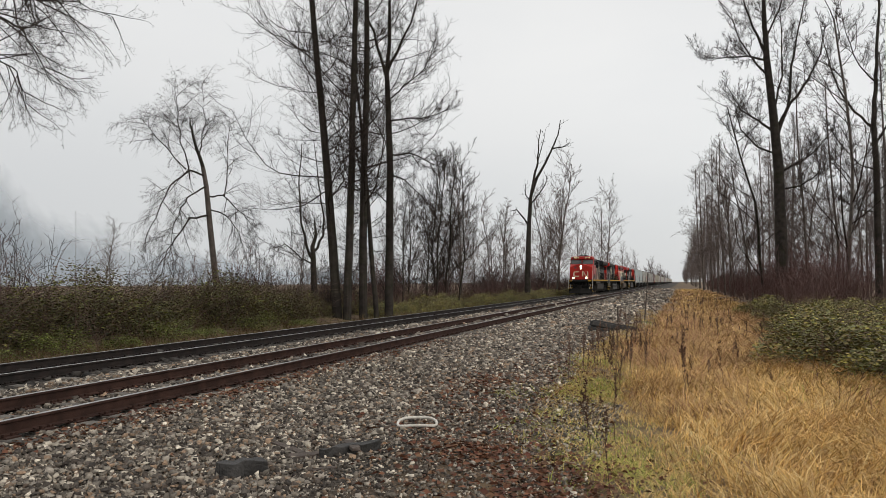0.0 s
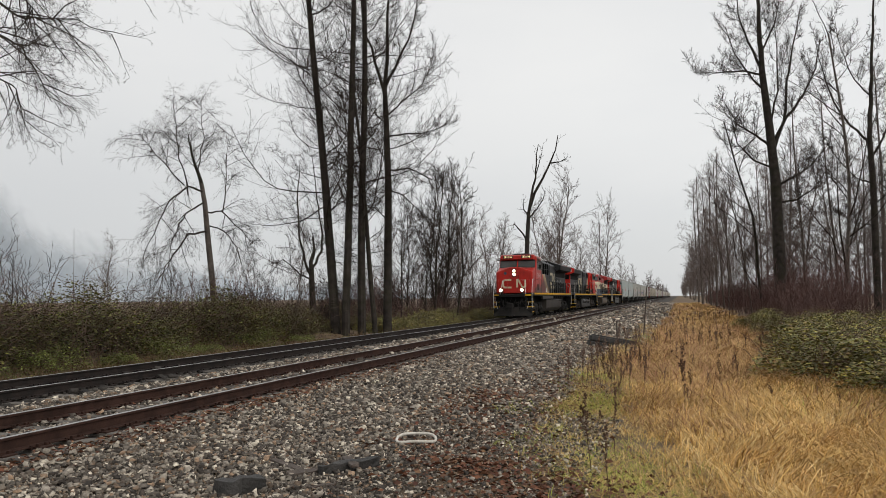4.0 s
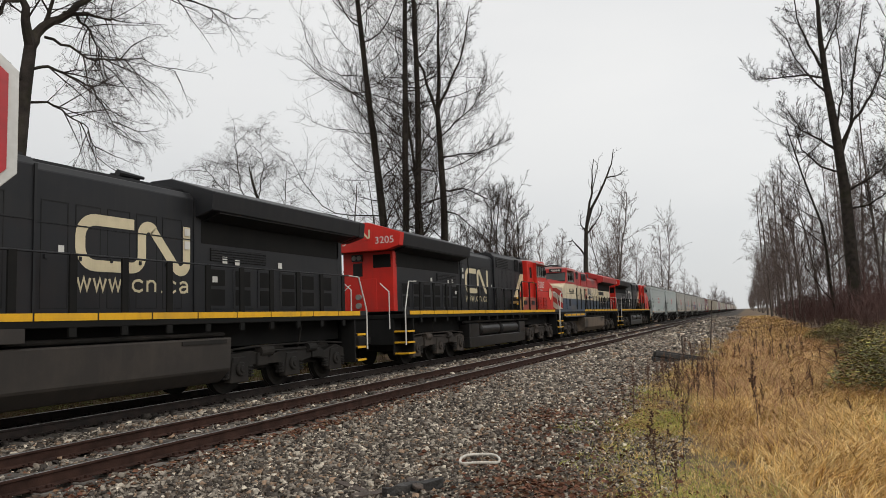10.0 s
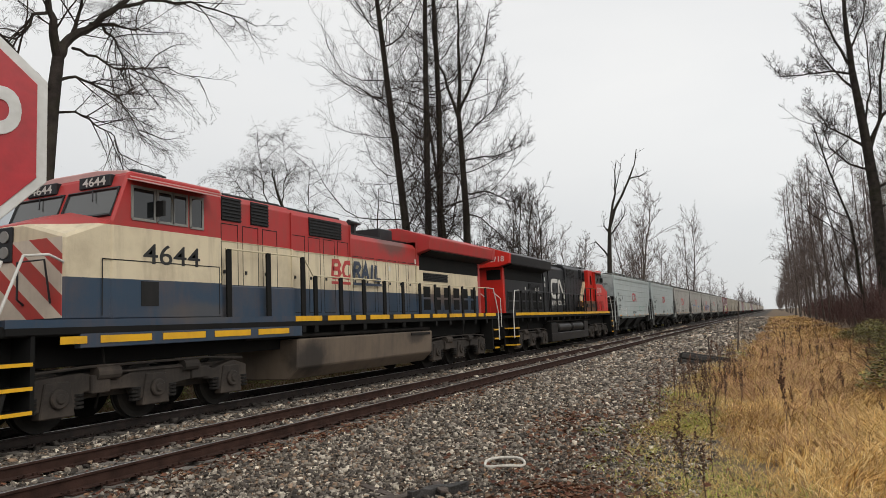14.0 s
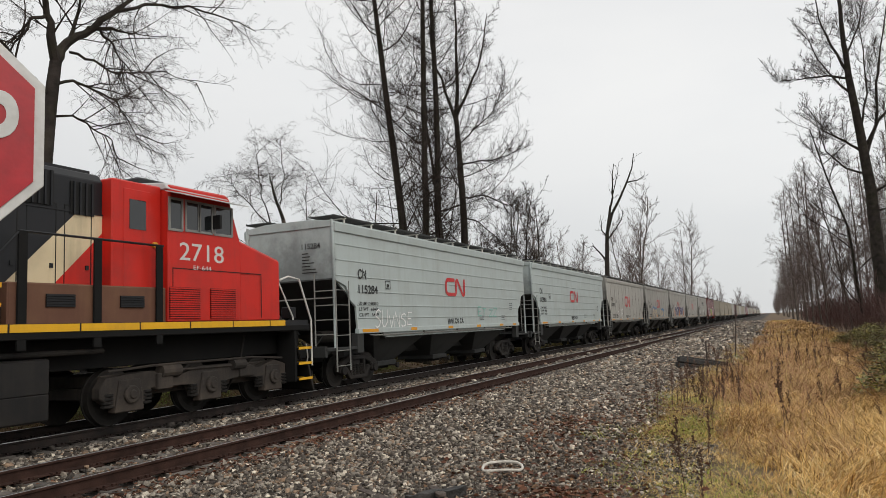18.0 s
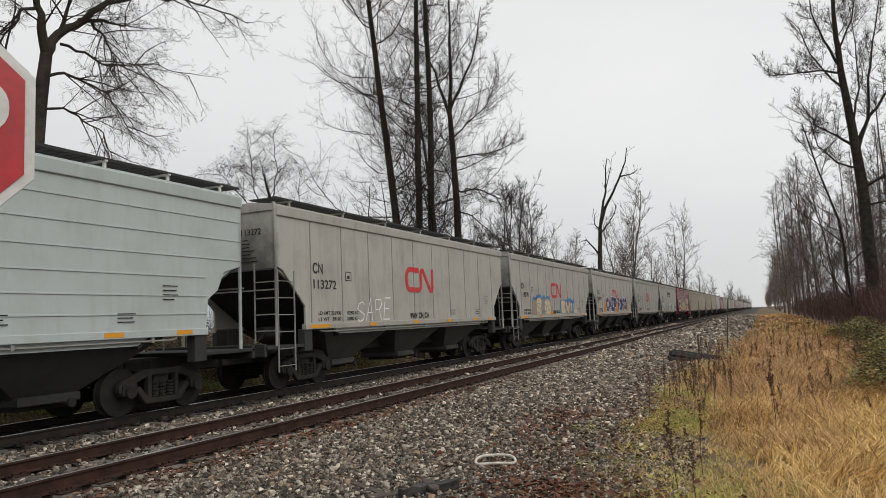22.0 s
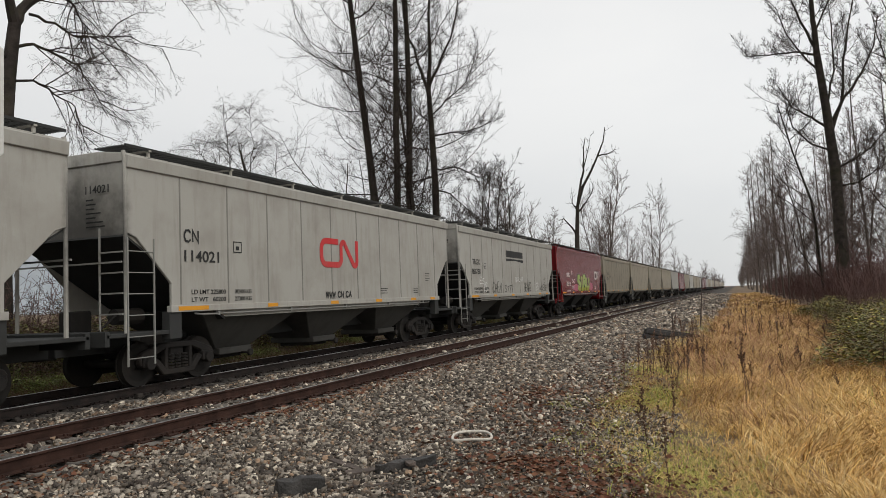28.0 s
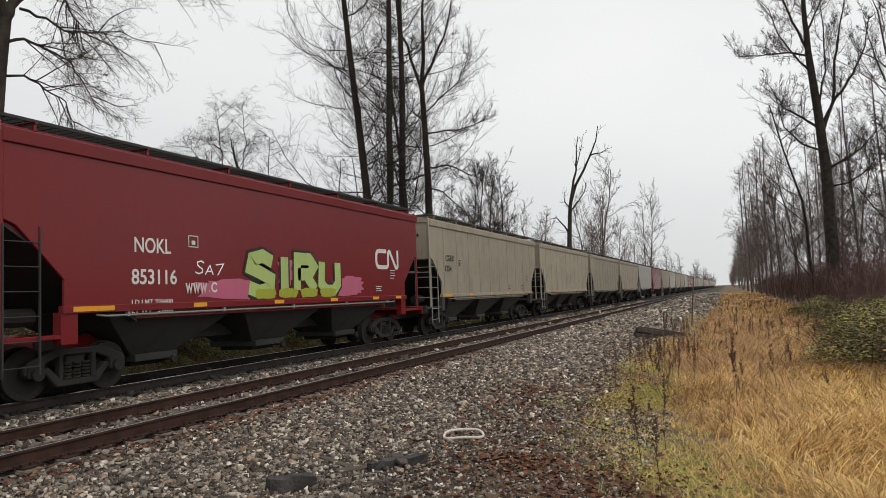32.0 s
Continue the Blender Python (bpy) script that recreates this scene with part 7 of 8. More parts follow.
        lettering("engine_number", d["number"], d["num_size"], (s * 1.505, d["num_y"], d["num_z"]), face, d["num_paint"], t, 0.004)
        if d["class"]:
            lettering("class_mark", d["class"], (0.52, 0.09), (s * 1.505, d["num_y"], d["num_z"] - 0.32), face, d["num_paint"], t)
        # cab door, vents and grab irons on the nose side
        part("side_door", band([(nose_y + 0.75, 1.98), (nose_y + 0.75, 3.0), (cab_r - 0.1, 3.0), (cab_r - 0.1, 1.98)], 0.02, s * 1.502 - (0 if s > 0 else 0.004), 0.004), P_DARK, t, "seam of the side panel")
        if d["vents"]:
            for y, w in ((cab_f + 0.15, 0.8), (cab_f + 1.25, 0.85)):
                louvre(t, 1.502, y, y + w, 1.98, 2.62, s, 14, False, body)
        else:
            part("vent", Form().box(s * 1.50, s * 1.51, cab_f + 0.62, cab_f + 1.05, 2.15, 2.62), P_DARK, t, "dark square vent")
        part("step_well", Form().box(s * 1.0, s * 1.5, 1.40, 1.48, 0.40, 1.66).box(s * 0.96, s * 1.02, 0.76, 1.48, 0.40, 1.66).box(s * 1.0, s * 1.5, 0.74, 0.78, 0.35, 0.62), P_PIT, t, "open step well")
        for i in range(3):
            z = 0.42 + i * 0.38
            part("step", Form().box(s * 1.0, s * 1.56, 0.85, 1.4, z, z + 0.05), P_BLACK, t)
            part("step_edge", Form().box(s * 1.545, s * 1.565, 0.85, 1.4, z, z + 0.06).box(s * 1.0, s * 1.56, 0.83, 0.85, z, z + 0.06), P_YELLOW, t, "yellow step edging")
        part("step_rail", Form().tube([(s * 1.53, 0.8, 0.75), (s * 1.53, 0.8, 1.9), (s * 1.5, 1.25, 2.95), (s * 1.5, 1.7, 3.0), (s * 1.46, 2.0, 2.9)], 0.025, 6).tube([(s * 1.0, 0.85, 1.2), (s * 1.0, 0.85, 2.0), (s * 0.9, 1.3, 2.9), (s * 0.6, 1.35, 2.95)], 0.022, 6), P_WHITE, t, "white grab rail beside the steps")
        # rear steps and rail
        part("rear_step_well", Form().box(s * 1.0, s * 1.5, end - 0.68, end - 0.6, 0.40, 1.66).box(s * 0.96, s * 1.02, end - 0.68, end - 0.06, 0.40, 1.66), P_PIT, t, "open step well")
        for i in range(3):
            z = 0.42 + i * 0.38
            part("rear_step", Form().box(s * 1.0, s * 1.56, end - 0.6, end - 0.1, z, z + 0.05), P_BLACK, t)
            part("step_edge", Form().box(s * 1.545, s * 1.565, end - 0.6, end - 0.1, z, z + 0.06).box(s * 1.0, s * 1.56, end - 0.1, end - 0.08, z, z + 0.06), P_YELLOW, t, "yellow step edging")
        part("rear_rail", Form().tube([(s * 1.53, end + 0.05, 0.75), (s * 1.53, end + 0.05, 1.95), (s * 1.5, end - 0.35, 2.95), (s * 1.5, end - 0.95, 2.97)], 0.025, 6).tube([(s * 0.95, end + 0.12, 1.3), (s * 0.95, end + 0.12, 2.6), (s * 0.6, end + 0.1, 2.9)], 0.022, 6), P_WHITE, t, "white grab rail beside the steps")
    # the narrow rear of the cab with its side door
    prev = cab_r
    if d.get("door_to"):
        part("cab_rear_section", Form().box(-1.30, 1.30, cab_r, d["door_to"], 1.9, 4.66), d["cab_paint"], t, "narrow rear part of the cab", bev=0.03)
        for s in (1, -1):
            dr = part("cab_door", Form().box(s * 1.30, s * 1.318, cab_r + 0.3, cab_r + 0.95, 2.6, 4.5), d["cab_paint"], t, "narrow side door of the cab", bev=0.012)
            part("door_pane", Form().box(s * 1.318, s * 1.326, cab_r + 0.42, cab_r + 0.82, 3.72, 4.3), M_GLASS, dr)
            part("marker_lamp", Form().tube([(s * 1.3, cab_r + 0.2, 3.45), (s * 1.36, cab_r + 0.2, 3.45)], 0.06, 10), P_ORANGE, t)
        prev = d["door_to"]
    # equipment box behind the cab, hoods, radiator
    for y1, hw, top, lower in d["hoods"]:
        cut = d["hood_cut"]
        part("hood", Form().box(-hw, hw, prev, y1, lower, cut), body, t, "engine hood", bev=0.012)
        part("hood_top", Form().along([(-hw + 0.004, cut), (hw - 0.004, cut), (hw - 0.004, top - 0.22), (hw - 0.12, top - 0.07), (hw - 0.4, top), (0.4 - hw, top), (0.12 - hw, top - 0.07), (-hw + 0.004, top - 0.22)], prev, y1), d["hood_paint"], t, "upper part of the engine hood", bev=0.015)
        for s in (1, -1):
            part("hood_rib", Form().box(s * (hw - 0.01), s * (hw + 0.03), y1 - 0.05, y1, 1.92, top - 0.2), d["hood_paint"] if y1 > 9.5 else body, t)
            part("hood_ledge", Form().box(s * (hw - 0.01), s * (hw + 0.018), prev, y1 - 0.06, cut - 0.012, cut + 0.012), d["hood_paint"], t)
            part("roof_rail", Form().box(s * (hw - 0.42), s * (hw - 0.36), prev, y1, top - 0.02, top + 0.05), P_BLACK, t)
        for s in (1, -1):
            y = prev + 0.25
            while y + 0.55 < y1 and hw < 1.3:
                part("hood_door", band([(y, 2.02), (y + 0.55, 2.02), (y + 0.55, top - 0.75), (y, top - 0.75), (y, 2.02)], 0.018, s * hw - (0 if s > 0 else 0.004), 0.004), P_DARK, t, "seam of a hood door")
                part("door_latch", Form().box(s * hw, s * (hw + 0.025), y + 0.06, y + 0.12, 2.9, 2.98), P_BLACK, t)
                y += 0.72
        prev = y1
    for y0, y1, hw, z0, z1 in d["boxes"]:
        for s in (1, -1):
            part("equipment_box", Form().box(s * 0.9, s * hw, y0, y1, z0, z1), d.get("box_paint", body), t, "equipment locker beside the hood", bev=0.025)
    for x0, y0, y1, z0, z1, n, up in d["louvres"]:
        for s in (1, -1):
            louvre(t, x0, y0, y1, z0, z1, s, n, up)
    w0, w1 = d["wings"]
    part("radiator_hood", Form().box(-1.0, 1.0, w0, w1 - 0.5, 1.9, 4.5), d["rear"], t, "hood below the radiator", bev=0.015)
    part("radiator", Form().along([(-1.0, 4.06), (1.0, 4.06), (1.50, 4.20), (1.56, 4.62), (0.3, 5.04), (-0.3, 5.04), (-1.56, 4.62), (-1.50, 4.20)], w0, w1), d["rear"], t, "flared radiator cabin overhanging the walkway", bev=0.02)
    part("rear_panel", Form().along([(-1.0, 4.045), (1.0, 4.045), (1.515, 4.185), (1.575, 4.63), (0.3, 5.055), (-0.3, 5.055), (-1.575, 4.63), (-1.515, 4.185)], w1 - 0.3, w1 + 0.012).box(-1.006, 1.006, w1 - 0.78, w1 - 0.494, 1.92, 4.06), d["rear_paint"], t, "painted rear end", bev=0.01)
    part("rear_window", Form().box(-0.92, -0.22, w1 - 0.5, w1 - 0.484, 3.48, 3.95), P_PIT, t, "dark rear window")
    # the recess is only a dark plate; its shade is the plate's colour
    part("painted_recess", Form().box(0.22, 0.6, w1 - 0.5, w1 - 0.484, 3.2, 3.68), P_DARK, t, "flat dark plate, painted shade of the recess below the lamps")
    lettering("rear_number", d["number"], (0.72, 0.24), (-0.95, w1 + 0.018, 4.40), "rear", P_WHITE, t)
    lettering("rear_number", d["number"], (0.72, 0.24), (0.95, w1 + 0.018, 4.40), "rear", P_WHITE, t)
    if d["emblem_paint"]:
        eb = part("rear_emblem_plate", Form().box(-0.45, 0.45, w1 + 0.012, w1 + 0.03, 4.43, 4.83), d["rear_paint"], t, "raised plate with plain ribbon shapes")
        for pts in ([(1.22, 0.9)] + arc(0.4, 0.6, 0.3, 90, 180, 4) + arc(0.4, 0.4, 0.3, 180, 270, 4) + arc(1.17, 0.33, 0.23, -90, 0, 4) + arc(1.56, 0.74, 0.16, 180, 38, 5), [(1.66, 0.84)] + arc(2.36, 0.26, 0.16, 217, 360, 5) + [(2.52, 1.0)]):
            fm = band([(0.40 - p * 0.305, 4.47 + q * 0.32) for p, q in pts], 0.065, 0)
            fm.v = [(y, w1 + 0.03 + x, z) for x, y, z in fm.v]
            part("rear_emblem", fm, P_BUFF, eb, "buff ribbon emblem on the rear plate")
    dh = part("rear_door", Form().box(-0.34, 0.34, w1 - 0.5, w1 - 0.478, 1.95, 3.1), d["rear_paint"], t, bev=0.01)
    for z in (2.15, 2.46):
        part("rear_ditch_lamp", Form().tube([(0.36, w1 - 0.478, z), (0.36, w1 - 0.36, z)], 0.1, 12), P_GALV, t, "unlit rear ditch lamp")
    lh = part("rear_lamp_housing", Form().box(0.2, 0.62, w1 - 0.5, w1 - 0.42, 3.74, 3.98), P_BLACK, t)
    for x in (0.31, 0.51):
        part("rear_lamp", Form().tube([(x, w1 - 0.42, 3.86), (x, w1 - 0.38, 3.86)], 0.085, 12), P_GALV, lh, "unlit rear headlamp")
    for s in (1, -1):
        louvre(t, 1.002, w0 + 0.5, w0 + 2.6, 3.12, 3.42, s, 5)
        # no hole here: a near-black sheet paints the opening's shade on the hood
        part("radiator_shade_sheet", Form().box(s * 0.998, s * 1.006, w0 + 0.2, w1 - 0.7, 3.5, 4.03), P_PIT, t, "flat near-black sheet, painted shade of the air opening below the radiator")
        for i in range(6):
            y = w0 + 0.35 + i * (w1 - w0 - 1.2) / 6
            dr = part("radiator_door", Form().box(s * 1.0, s * 1.018, y, y + 0.72, 2.0, 2.98), d["rear"], t, bev=0.008)
            for z in (2.08, 2.54):
                part("door_grille", Form().box(s * 1.018, s * 1.024, y + 0.08, y + 0.64, z, z + 0.38), P_PIT, dr)
        part("radiator_grille", Form().add([(s * 1.04, w0 + 0.3, 4.02), (s * 1.04, w1 - 0.6, 4.02), (s * 1.46, w1 - 0.6, 4.16), (s * 1.46, w0 + 0.3, 4.16), (s * 1.04, w0 + 0.3, 4.08), (s * 1.04, w1 - 0.6, 4.08), (s * 1.46, w1 - 0.6, 4.22), (s * 1.46, w0 + 0.3, 4.22)], [(0, 1, 2, 3), (7, 6, 5, 4), (0, 4, 5, 1), (1, 5, 6, 2), (2, 6, 7, 3), (3, 7, 4, 0)]), P_DARK, t, "dark radiator mesh")
        # walkway rail with its posts
        a = d["rail_from"]
        high = d["rail_high"]
        pts = ([(a, 3.42), (a + high, 3.42), (a + high + 0.4, 2.96)] if high else [(a, 2.95)]) + [(end - 1.4, 2.96), (end - 0.9, 2.97)]
        n = 11
        a1 = a + (high + 0.4 if high else 0.1)
        posts = [(a1 + 0.1 + (end - 1.4 - a1) * i / (n - 1), 2.96) for i in range(n)]
        if high:
            posts += [(a + 0.1 + (high - 0.15) * i / 2, 3.42) for i in range(3)]
        hand_rail(t, pts, posts, s, 1.50, 1.9, d["rail_paint"], d.get("post_paint"))
        flip = 1 if s > 0 else -1
        ly, lz, lw, lhh = d["emblem"]
        x = (s * d["emblem_x"]) - (0 if s > 0 else 0.003)
        if d["emblem_paint"]:
            emblem(x, ly if s > 0 else ly + lw, lz, lw, lhh, d["emblem_paint"], t, flip, "side_emblem")
            stroked("web_line", "www.cn.ca", (ly + 0.06) if s > 0 else ly + lw - 0.06, lz - 0.36, lw - 0.12, 0.23, 0.05, x, d["emblem_paint"], t, flip)
        if d.get("plain_name"):
            y = ly
            for w, n, c in ((1.15, "BC", P_BCRED), (1.75, "RAIL", P_NAVY)):
                stroked("name_ribbon", n, y if s > 0 else 2 * ly + 2.8 - y, lz, w - 0.12, 0.46, 0.12, x, c, t, flip, 0.12)
                a0, b0 = sorted((y, y + flip * 0 + w - 0.06))
                part("name_underline", Form().box(x, x + 0.003, a0, b0, lz - 0.2, lz - 0.12), c, t, "plain coloured stripe")
                y += w + 0.02
        if d["emblem_paint"]:
            for y, z, h in ((w0 + 0.9, 3.08, 0.16), (w0 + 1.35, 3.06, 0.13), (w0 + 3.1, 3.07, 0.15), (w0 - 0.35, 3.62, 0.16), (w0 - 0.35, 3.32, 0.18), (w0 + 0.55, 2.62, 0.14)):
                part("sticker", Form().box(s * 1.026, s * 1.03, y, y + 0.17, z, z + h), P_WHITE, t, "small white notice")
        for i in range(7):
            y = cab_r + 0.8 + i * 1.9
            if y < w0 and not d["emblem"][0] - 0.3 < y < d["emblem"][0] + d["emblem"][2] + 0.2:
                part("sticker", Form().box(s * 1.003, s * 1.007, y, y + 0.12, 3.0 + 0.35 * (i % 3), 3.16 + 0.35 * (i % 3)), P_WHITE, t, "small white notice")
        if d["air_tanks"]:
            part("walkway_step", Form().box(s * 1.02, s * 1.44, 9.0, 9.5, 1.9, 2.25), P_PIT, t, "step up to the raised walkway")
            part("step_edge", Form().box(s * 1.44, s * 1.45, 9.0, 9.5, 2.5, 2.58).box(s * 1.44, s * 1.45, 9.0, 9.5, 2.2, 2.26), P_YELLOW, t, "yellow step edging")
        if d["lit"]:
            for y in (5.35, 6.95, 7.95, 8.85):
                part("intake_post", Form().box(s * 1.27, s * 1.42, y, y + 0.13, 3.5, 4.45), P_PIT, t, "black upright beside the air intakes")
            part("intake_rail", Form().tube([(s * 1.44, 5.3, 3.95), (s * 1.44, 8.9, 3.95)], 0.02, 6), P_BLACK, t)
            part("pale_patch", Form().box(s * 1.492, s * 1.495, 7.15, 7.7, 1.98, 2.2).box(s * 1.492, s * 1.495, 7.3, 7.7, 2.2, 2.36), P_WHITE, t, "bare pale patch on the locker")
            part("corner_pillar", Form().tube([(s * 1.51, 5.21, 1.95), (s * 1.51, 5.21, 3.5)], 0.022, 6), P_GALV, t)
    # roof fittings
    part("exhaust_stack", Form().box(-0.5, 0.5, d["stack"], d["stack"] + 0.9, 4.5, 4.86), P_BLACK, t, "sooty exhaust stack", bev=0.03)
    part("horn", Form().box(0.1, 0.5, d["stack"] - 1.6, d["stack"] - 1.5, 4.5, 4.85).tube([(0.3, d["stack"] - 1.9, 4.85), (0.3, d["stack"] - 1.2, 4.85)], 0.035, 8, 0.09).tube([(0.12, d["stack"] - 1.8, 4.86), (0.12, d["stack"] - 1.1, 4.86)], 0.035, 8, 0.08).tube([(0.48, d["stack"] - 1.2, 4.86), (0.48, d["stack"] - 1.9, 4.86)], 0.035, 8, 0.08), P_BLACK, t, "cluster of horns")
    # front end
    part("anticlimber", Form().box(-1.5, 1.5, 0.75, 2.05, 1.64, 1.82).box(-1.0, 1.0, 0.6 - 1.6 * raised, 0.8, 1.58, 1.80), P_PIT, t, bev=0.02)
    part("front_stripe", Form().box(-1.45, -0.6, 0.735, 0.748, 1.70, 1.80).box(0.6, 1.45, 0.735, 0.748, 1.70, 1.80), P_YELLOW, t, "yellow band on the front sill")
    part("end_plate", Form().box(-1.0, 1.0, 0.86, 0.94, 0.8, 1.64), P_PIT, t, bev=0.01)
    lo = [(-1.54, 0.70), (-0.55, 0.38), (0, 0.24), (0.55, 0.38), (1.54, 0.70), (1.54, 0.78), (0, 0.40), (-1.54, 0.78)]
    hi = [(x, y + 0.22) for x, y in lo]
    pl = Form()
    pl.v = [(x, y, 0.13) for x, y in lo] + [(x, y - 0.10, 0.45) for x, y in hi] + [(x, y, 0.80) for x, y in hi]
    pl.f = [tuple(range(7, -1, -1)), tuple(range(16, 24))] + [(k + i, k + (i + 1) % 8, k + (i + 1) % 8 + 8, k + i + 8) for k in (0, 8) for i in range(8)]
    part("snow_plough", pl, P_GRIME, t, "scuffed steel front ploughshare", bev=0.012)
    for x in (-1.1, -0.45, 0.45, 1.1):
        part("plough_brace", Form().tube([(x, 0.66, 0.78), (x, 0.9, 1.3)], 0.035, 6), P_GRIME, t)
    part("uncoupling_lever", Form().tube([(-1.45, 0.68, 1.25), (-0.5, 0.62, 1.2), (-0.2, 0.5, 1.12), (0.2, 0.5, 1.12), (0.5, 0.62, 1.2), (1.45, 0.68, 1.25)], 0.02, 6), P_TRUCK, t)
    for x in (-1.3, 1.3):
        part("cut_lever_handle", Form().tube([(x, 0.70, 1.3), (x * 0.96, 0.58, 0.95), (x * 0.9, 0.56, 0.7)], 0.018, 5), P_WHITE, t)
    part("coupler", Form().box(-0.12, 0.12, -0.35, 0.8, 0.8, 1.05).box(-0.22, 0.22, -0.38, 0.0, 0.74, 1.1), P_GRIME, t, bev=0.03)
    part("rear_coupler", Form().box(-0.12, 0.12, end - 0.2, end + 0.95, 0.8, 1.05).box(-0.22, 0.22, end + 0.6, end + 0.98, 0.74, 1.1), P_GRIME, t, bev=0.03)
    part("rear_plate", Form().box(-1.0, 1.0, end - 0.1, end - 0.03, 0.75, 1.66), P_PIT, t, bev=0.01)
    for x in (-1.15, -0.7, 0.7, 1.15):
        part("air_hose", Form().tube([(x, 0.68, 1.35), (x * 0.97, 0.42, 1.15), (x * 0.92, 0.36, 0.8), (x * 0.85, 0.4, 0.55)], 0.028, 6), P_GRIME, t)
    for x0, z0, y0 in ((-0.55, 1.55, 0.62), (0.25, 1.5, 0.60), (0.75, 1.55, 0.64)):
        part("jumper_hose", Form().tube([(x0, y0 + 0.1, z0), (x0 + 0.08, y0 - 0.12, z0 - 0.35), (x0 + 0.25, y0 - 0.16, z0 - 0.55), (x0 + 0.42, y0 - 0.1, z0 - 0.3), (x0 + 0.46, y0 + 0.1, z0 - 0.02)], 0.024, 6), P_GRIME, t)
    part("jumper_cable", Form().tube([(-0.9, 0.7, 1.5), (-0.7, 0.5, 1.0), (-0.3, 0.42, 0.75), (0.1, 0.5, 1.0), (0.3, 0.68, 1.45)], 0.03, 6), P_DARK, t)
    hl = part("headlight_housing", Form().box(-0.17, 0.17, nose_y - 0.05, nose_y + 0.1, 2.98 + 1.3 * raised, 3.62 + 1.3 * raised), P_BLACK, t, bev=0.02) if d["nose_lamp"] else part("headlight_housing", Form().box(0.05, 0.38, nose_y - 0.05, nose_y + 0.1, 2.95, 3.5), P_BLACK, t, bev=0.02)
    hx = 0.0 if d["nose_lamp"] else 0.22
    for z in (3.16 + 1.3 * raised, 3.44 + 1.3 * raised):
        part("headlight", Form().tube([(hx, nose_y - 0.075, z), (hx, nose_y - 0.03, z)], 0.11, 14), G_LAMP if d["lit"] else P_GALV, hl, "lit headlamp" if d["lit"] else "unlit headlamp")
    for x in (-0.78, 0.78):
        x, fw = x * (1 + 0.35 * raised), -1.6 * raised
        dl = part("ditch_light_housing", Form().box(x - 0.16, x + 0.16, 0.62 + fw, 0.85 + fw, 1.98, 2.28), P_BLACK, t, bev=0.02)
        part("ditch_light", Form().tube([(x, 0.585 + fw, 2.13), (x, 0.63 + fw, 2.13)], 0.115, 14), G_LAMP if d["lit"] else P_GALV, dl, "lit ditch lamp" if d["lit"] else "unlit ditch lamp")
        part("ditch_light_post", Form().box(x - 0.05, x + 0.05, 0.72 + fw, 0.8, 1.74, 2.0), P_BLACK, t)
        part("front_grab_rail", Form().tube([(x * 0.62, nose_y - 0.02, 2.2), (x * 0.62, nose_y - 0.14, 2.3), (x * 0.62, nose_y - 0.14, 2.95), (x * 1.5, nose_y - 0.14, 2.95), (x * 1.55, nose_y - 0.05, 2.2)], 0.02, 6), d["cab_paint"] if d["lit"] else P_BLACK, t)
    if d["lit"]:
        k = 1.95 / 2.62
        for pts in ([(1.0, 0.9)] + arc(0.35, 0.65, 0.25, 90, 180) + arc(0.35, 0.35, 0.25, 180, 270) + [(1.0, 0.1)], [(1.62, 0.1)] + [(1.62, 0.9), (1.75, 0.9)] + arc(2.3, 0.3, 0.2, 215, 360, 6) + [(2.5, 0.95)]):
            fm = band([(p * k - 0.98, 2.28 + q * 0.74) for p, q in pts], 0.14, 0)
            fm.v = [(y, nose_y - 0.002 - x, z) for x, y, z in fm.v]
            part("nose_emblem", fm, P_BUFF, t, "buff ribbon emblem on the nose")
        part("nose_badge", Form().tube([(-0.72, nose_y - 0.012, 3.48), (-0.72, nose_y, 3.48)], 0.12, 18), P_NAVY, t, "small round badge")
    part("nose_door", Form().box(-0.36, -0.345, nose_y - 0.006, nose_y, 1.95, 3.3).box(0.345, 0.36, nose_y - 0.006, nose_y, 1.95, 3.3), P_DARK, t, "seams of the nose door")
    # tank and running gear
    a, b = d["tank"]
    z0, z1 = 0.32, 1.34
    part("fuel_tank", Form().along([(-1.1, z0), (1.1, z0), (1.42, 0.62), (1.46, z1), (-1.46, z1), (-1.42, 0.62)], a, b) if not d["air_tanks"] else Form().box(-1.4, 1.4, a, b, z0, 0.78).box(-1.4, 1.4, a, a + 1.0, 0.75, z1).box(-1.4, 1.4, b - 1.2, b, 0.75, z1).box(-0.8, 0.8, a, b, 0.75, 1.3), d["tank_paint"], t, "long fuel tank", bev=0.03)
    if d["air_tanks"]:
        for s in (1, -1):
            for q in (0, 1):
                y = a + 1.2 + q * (b - a - 2.4) / 2
                long = (b - a - 2.6) / 2 - 0.3
                part("air_reservoir", Form().tube([(s * 1.15, y + 0.06, 1.06), (s * 1.15, y + long - 0.06, 1.06)], 0.27, 18).tube([(s * 1.15, y, 1.06), (s * 1.15, y + 0.06, 1.06)], 0.18, 18, 0.27).tube([(s * 1.15, y + long - 0.06, 1.06), (s * 1.15, y + long, 1.06)], 0.27, 18, 0.18), d["tank_paint"], t, "round air reservoir", smooth=True)
    else:
        for s in (1, -1):
            part("tank_valve", Form().box(s * 1.44, s * 1.48, b - 1.6, b - 0.2, 1.22, 1.3), P_GRIME, t)
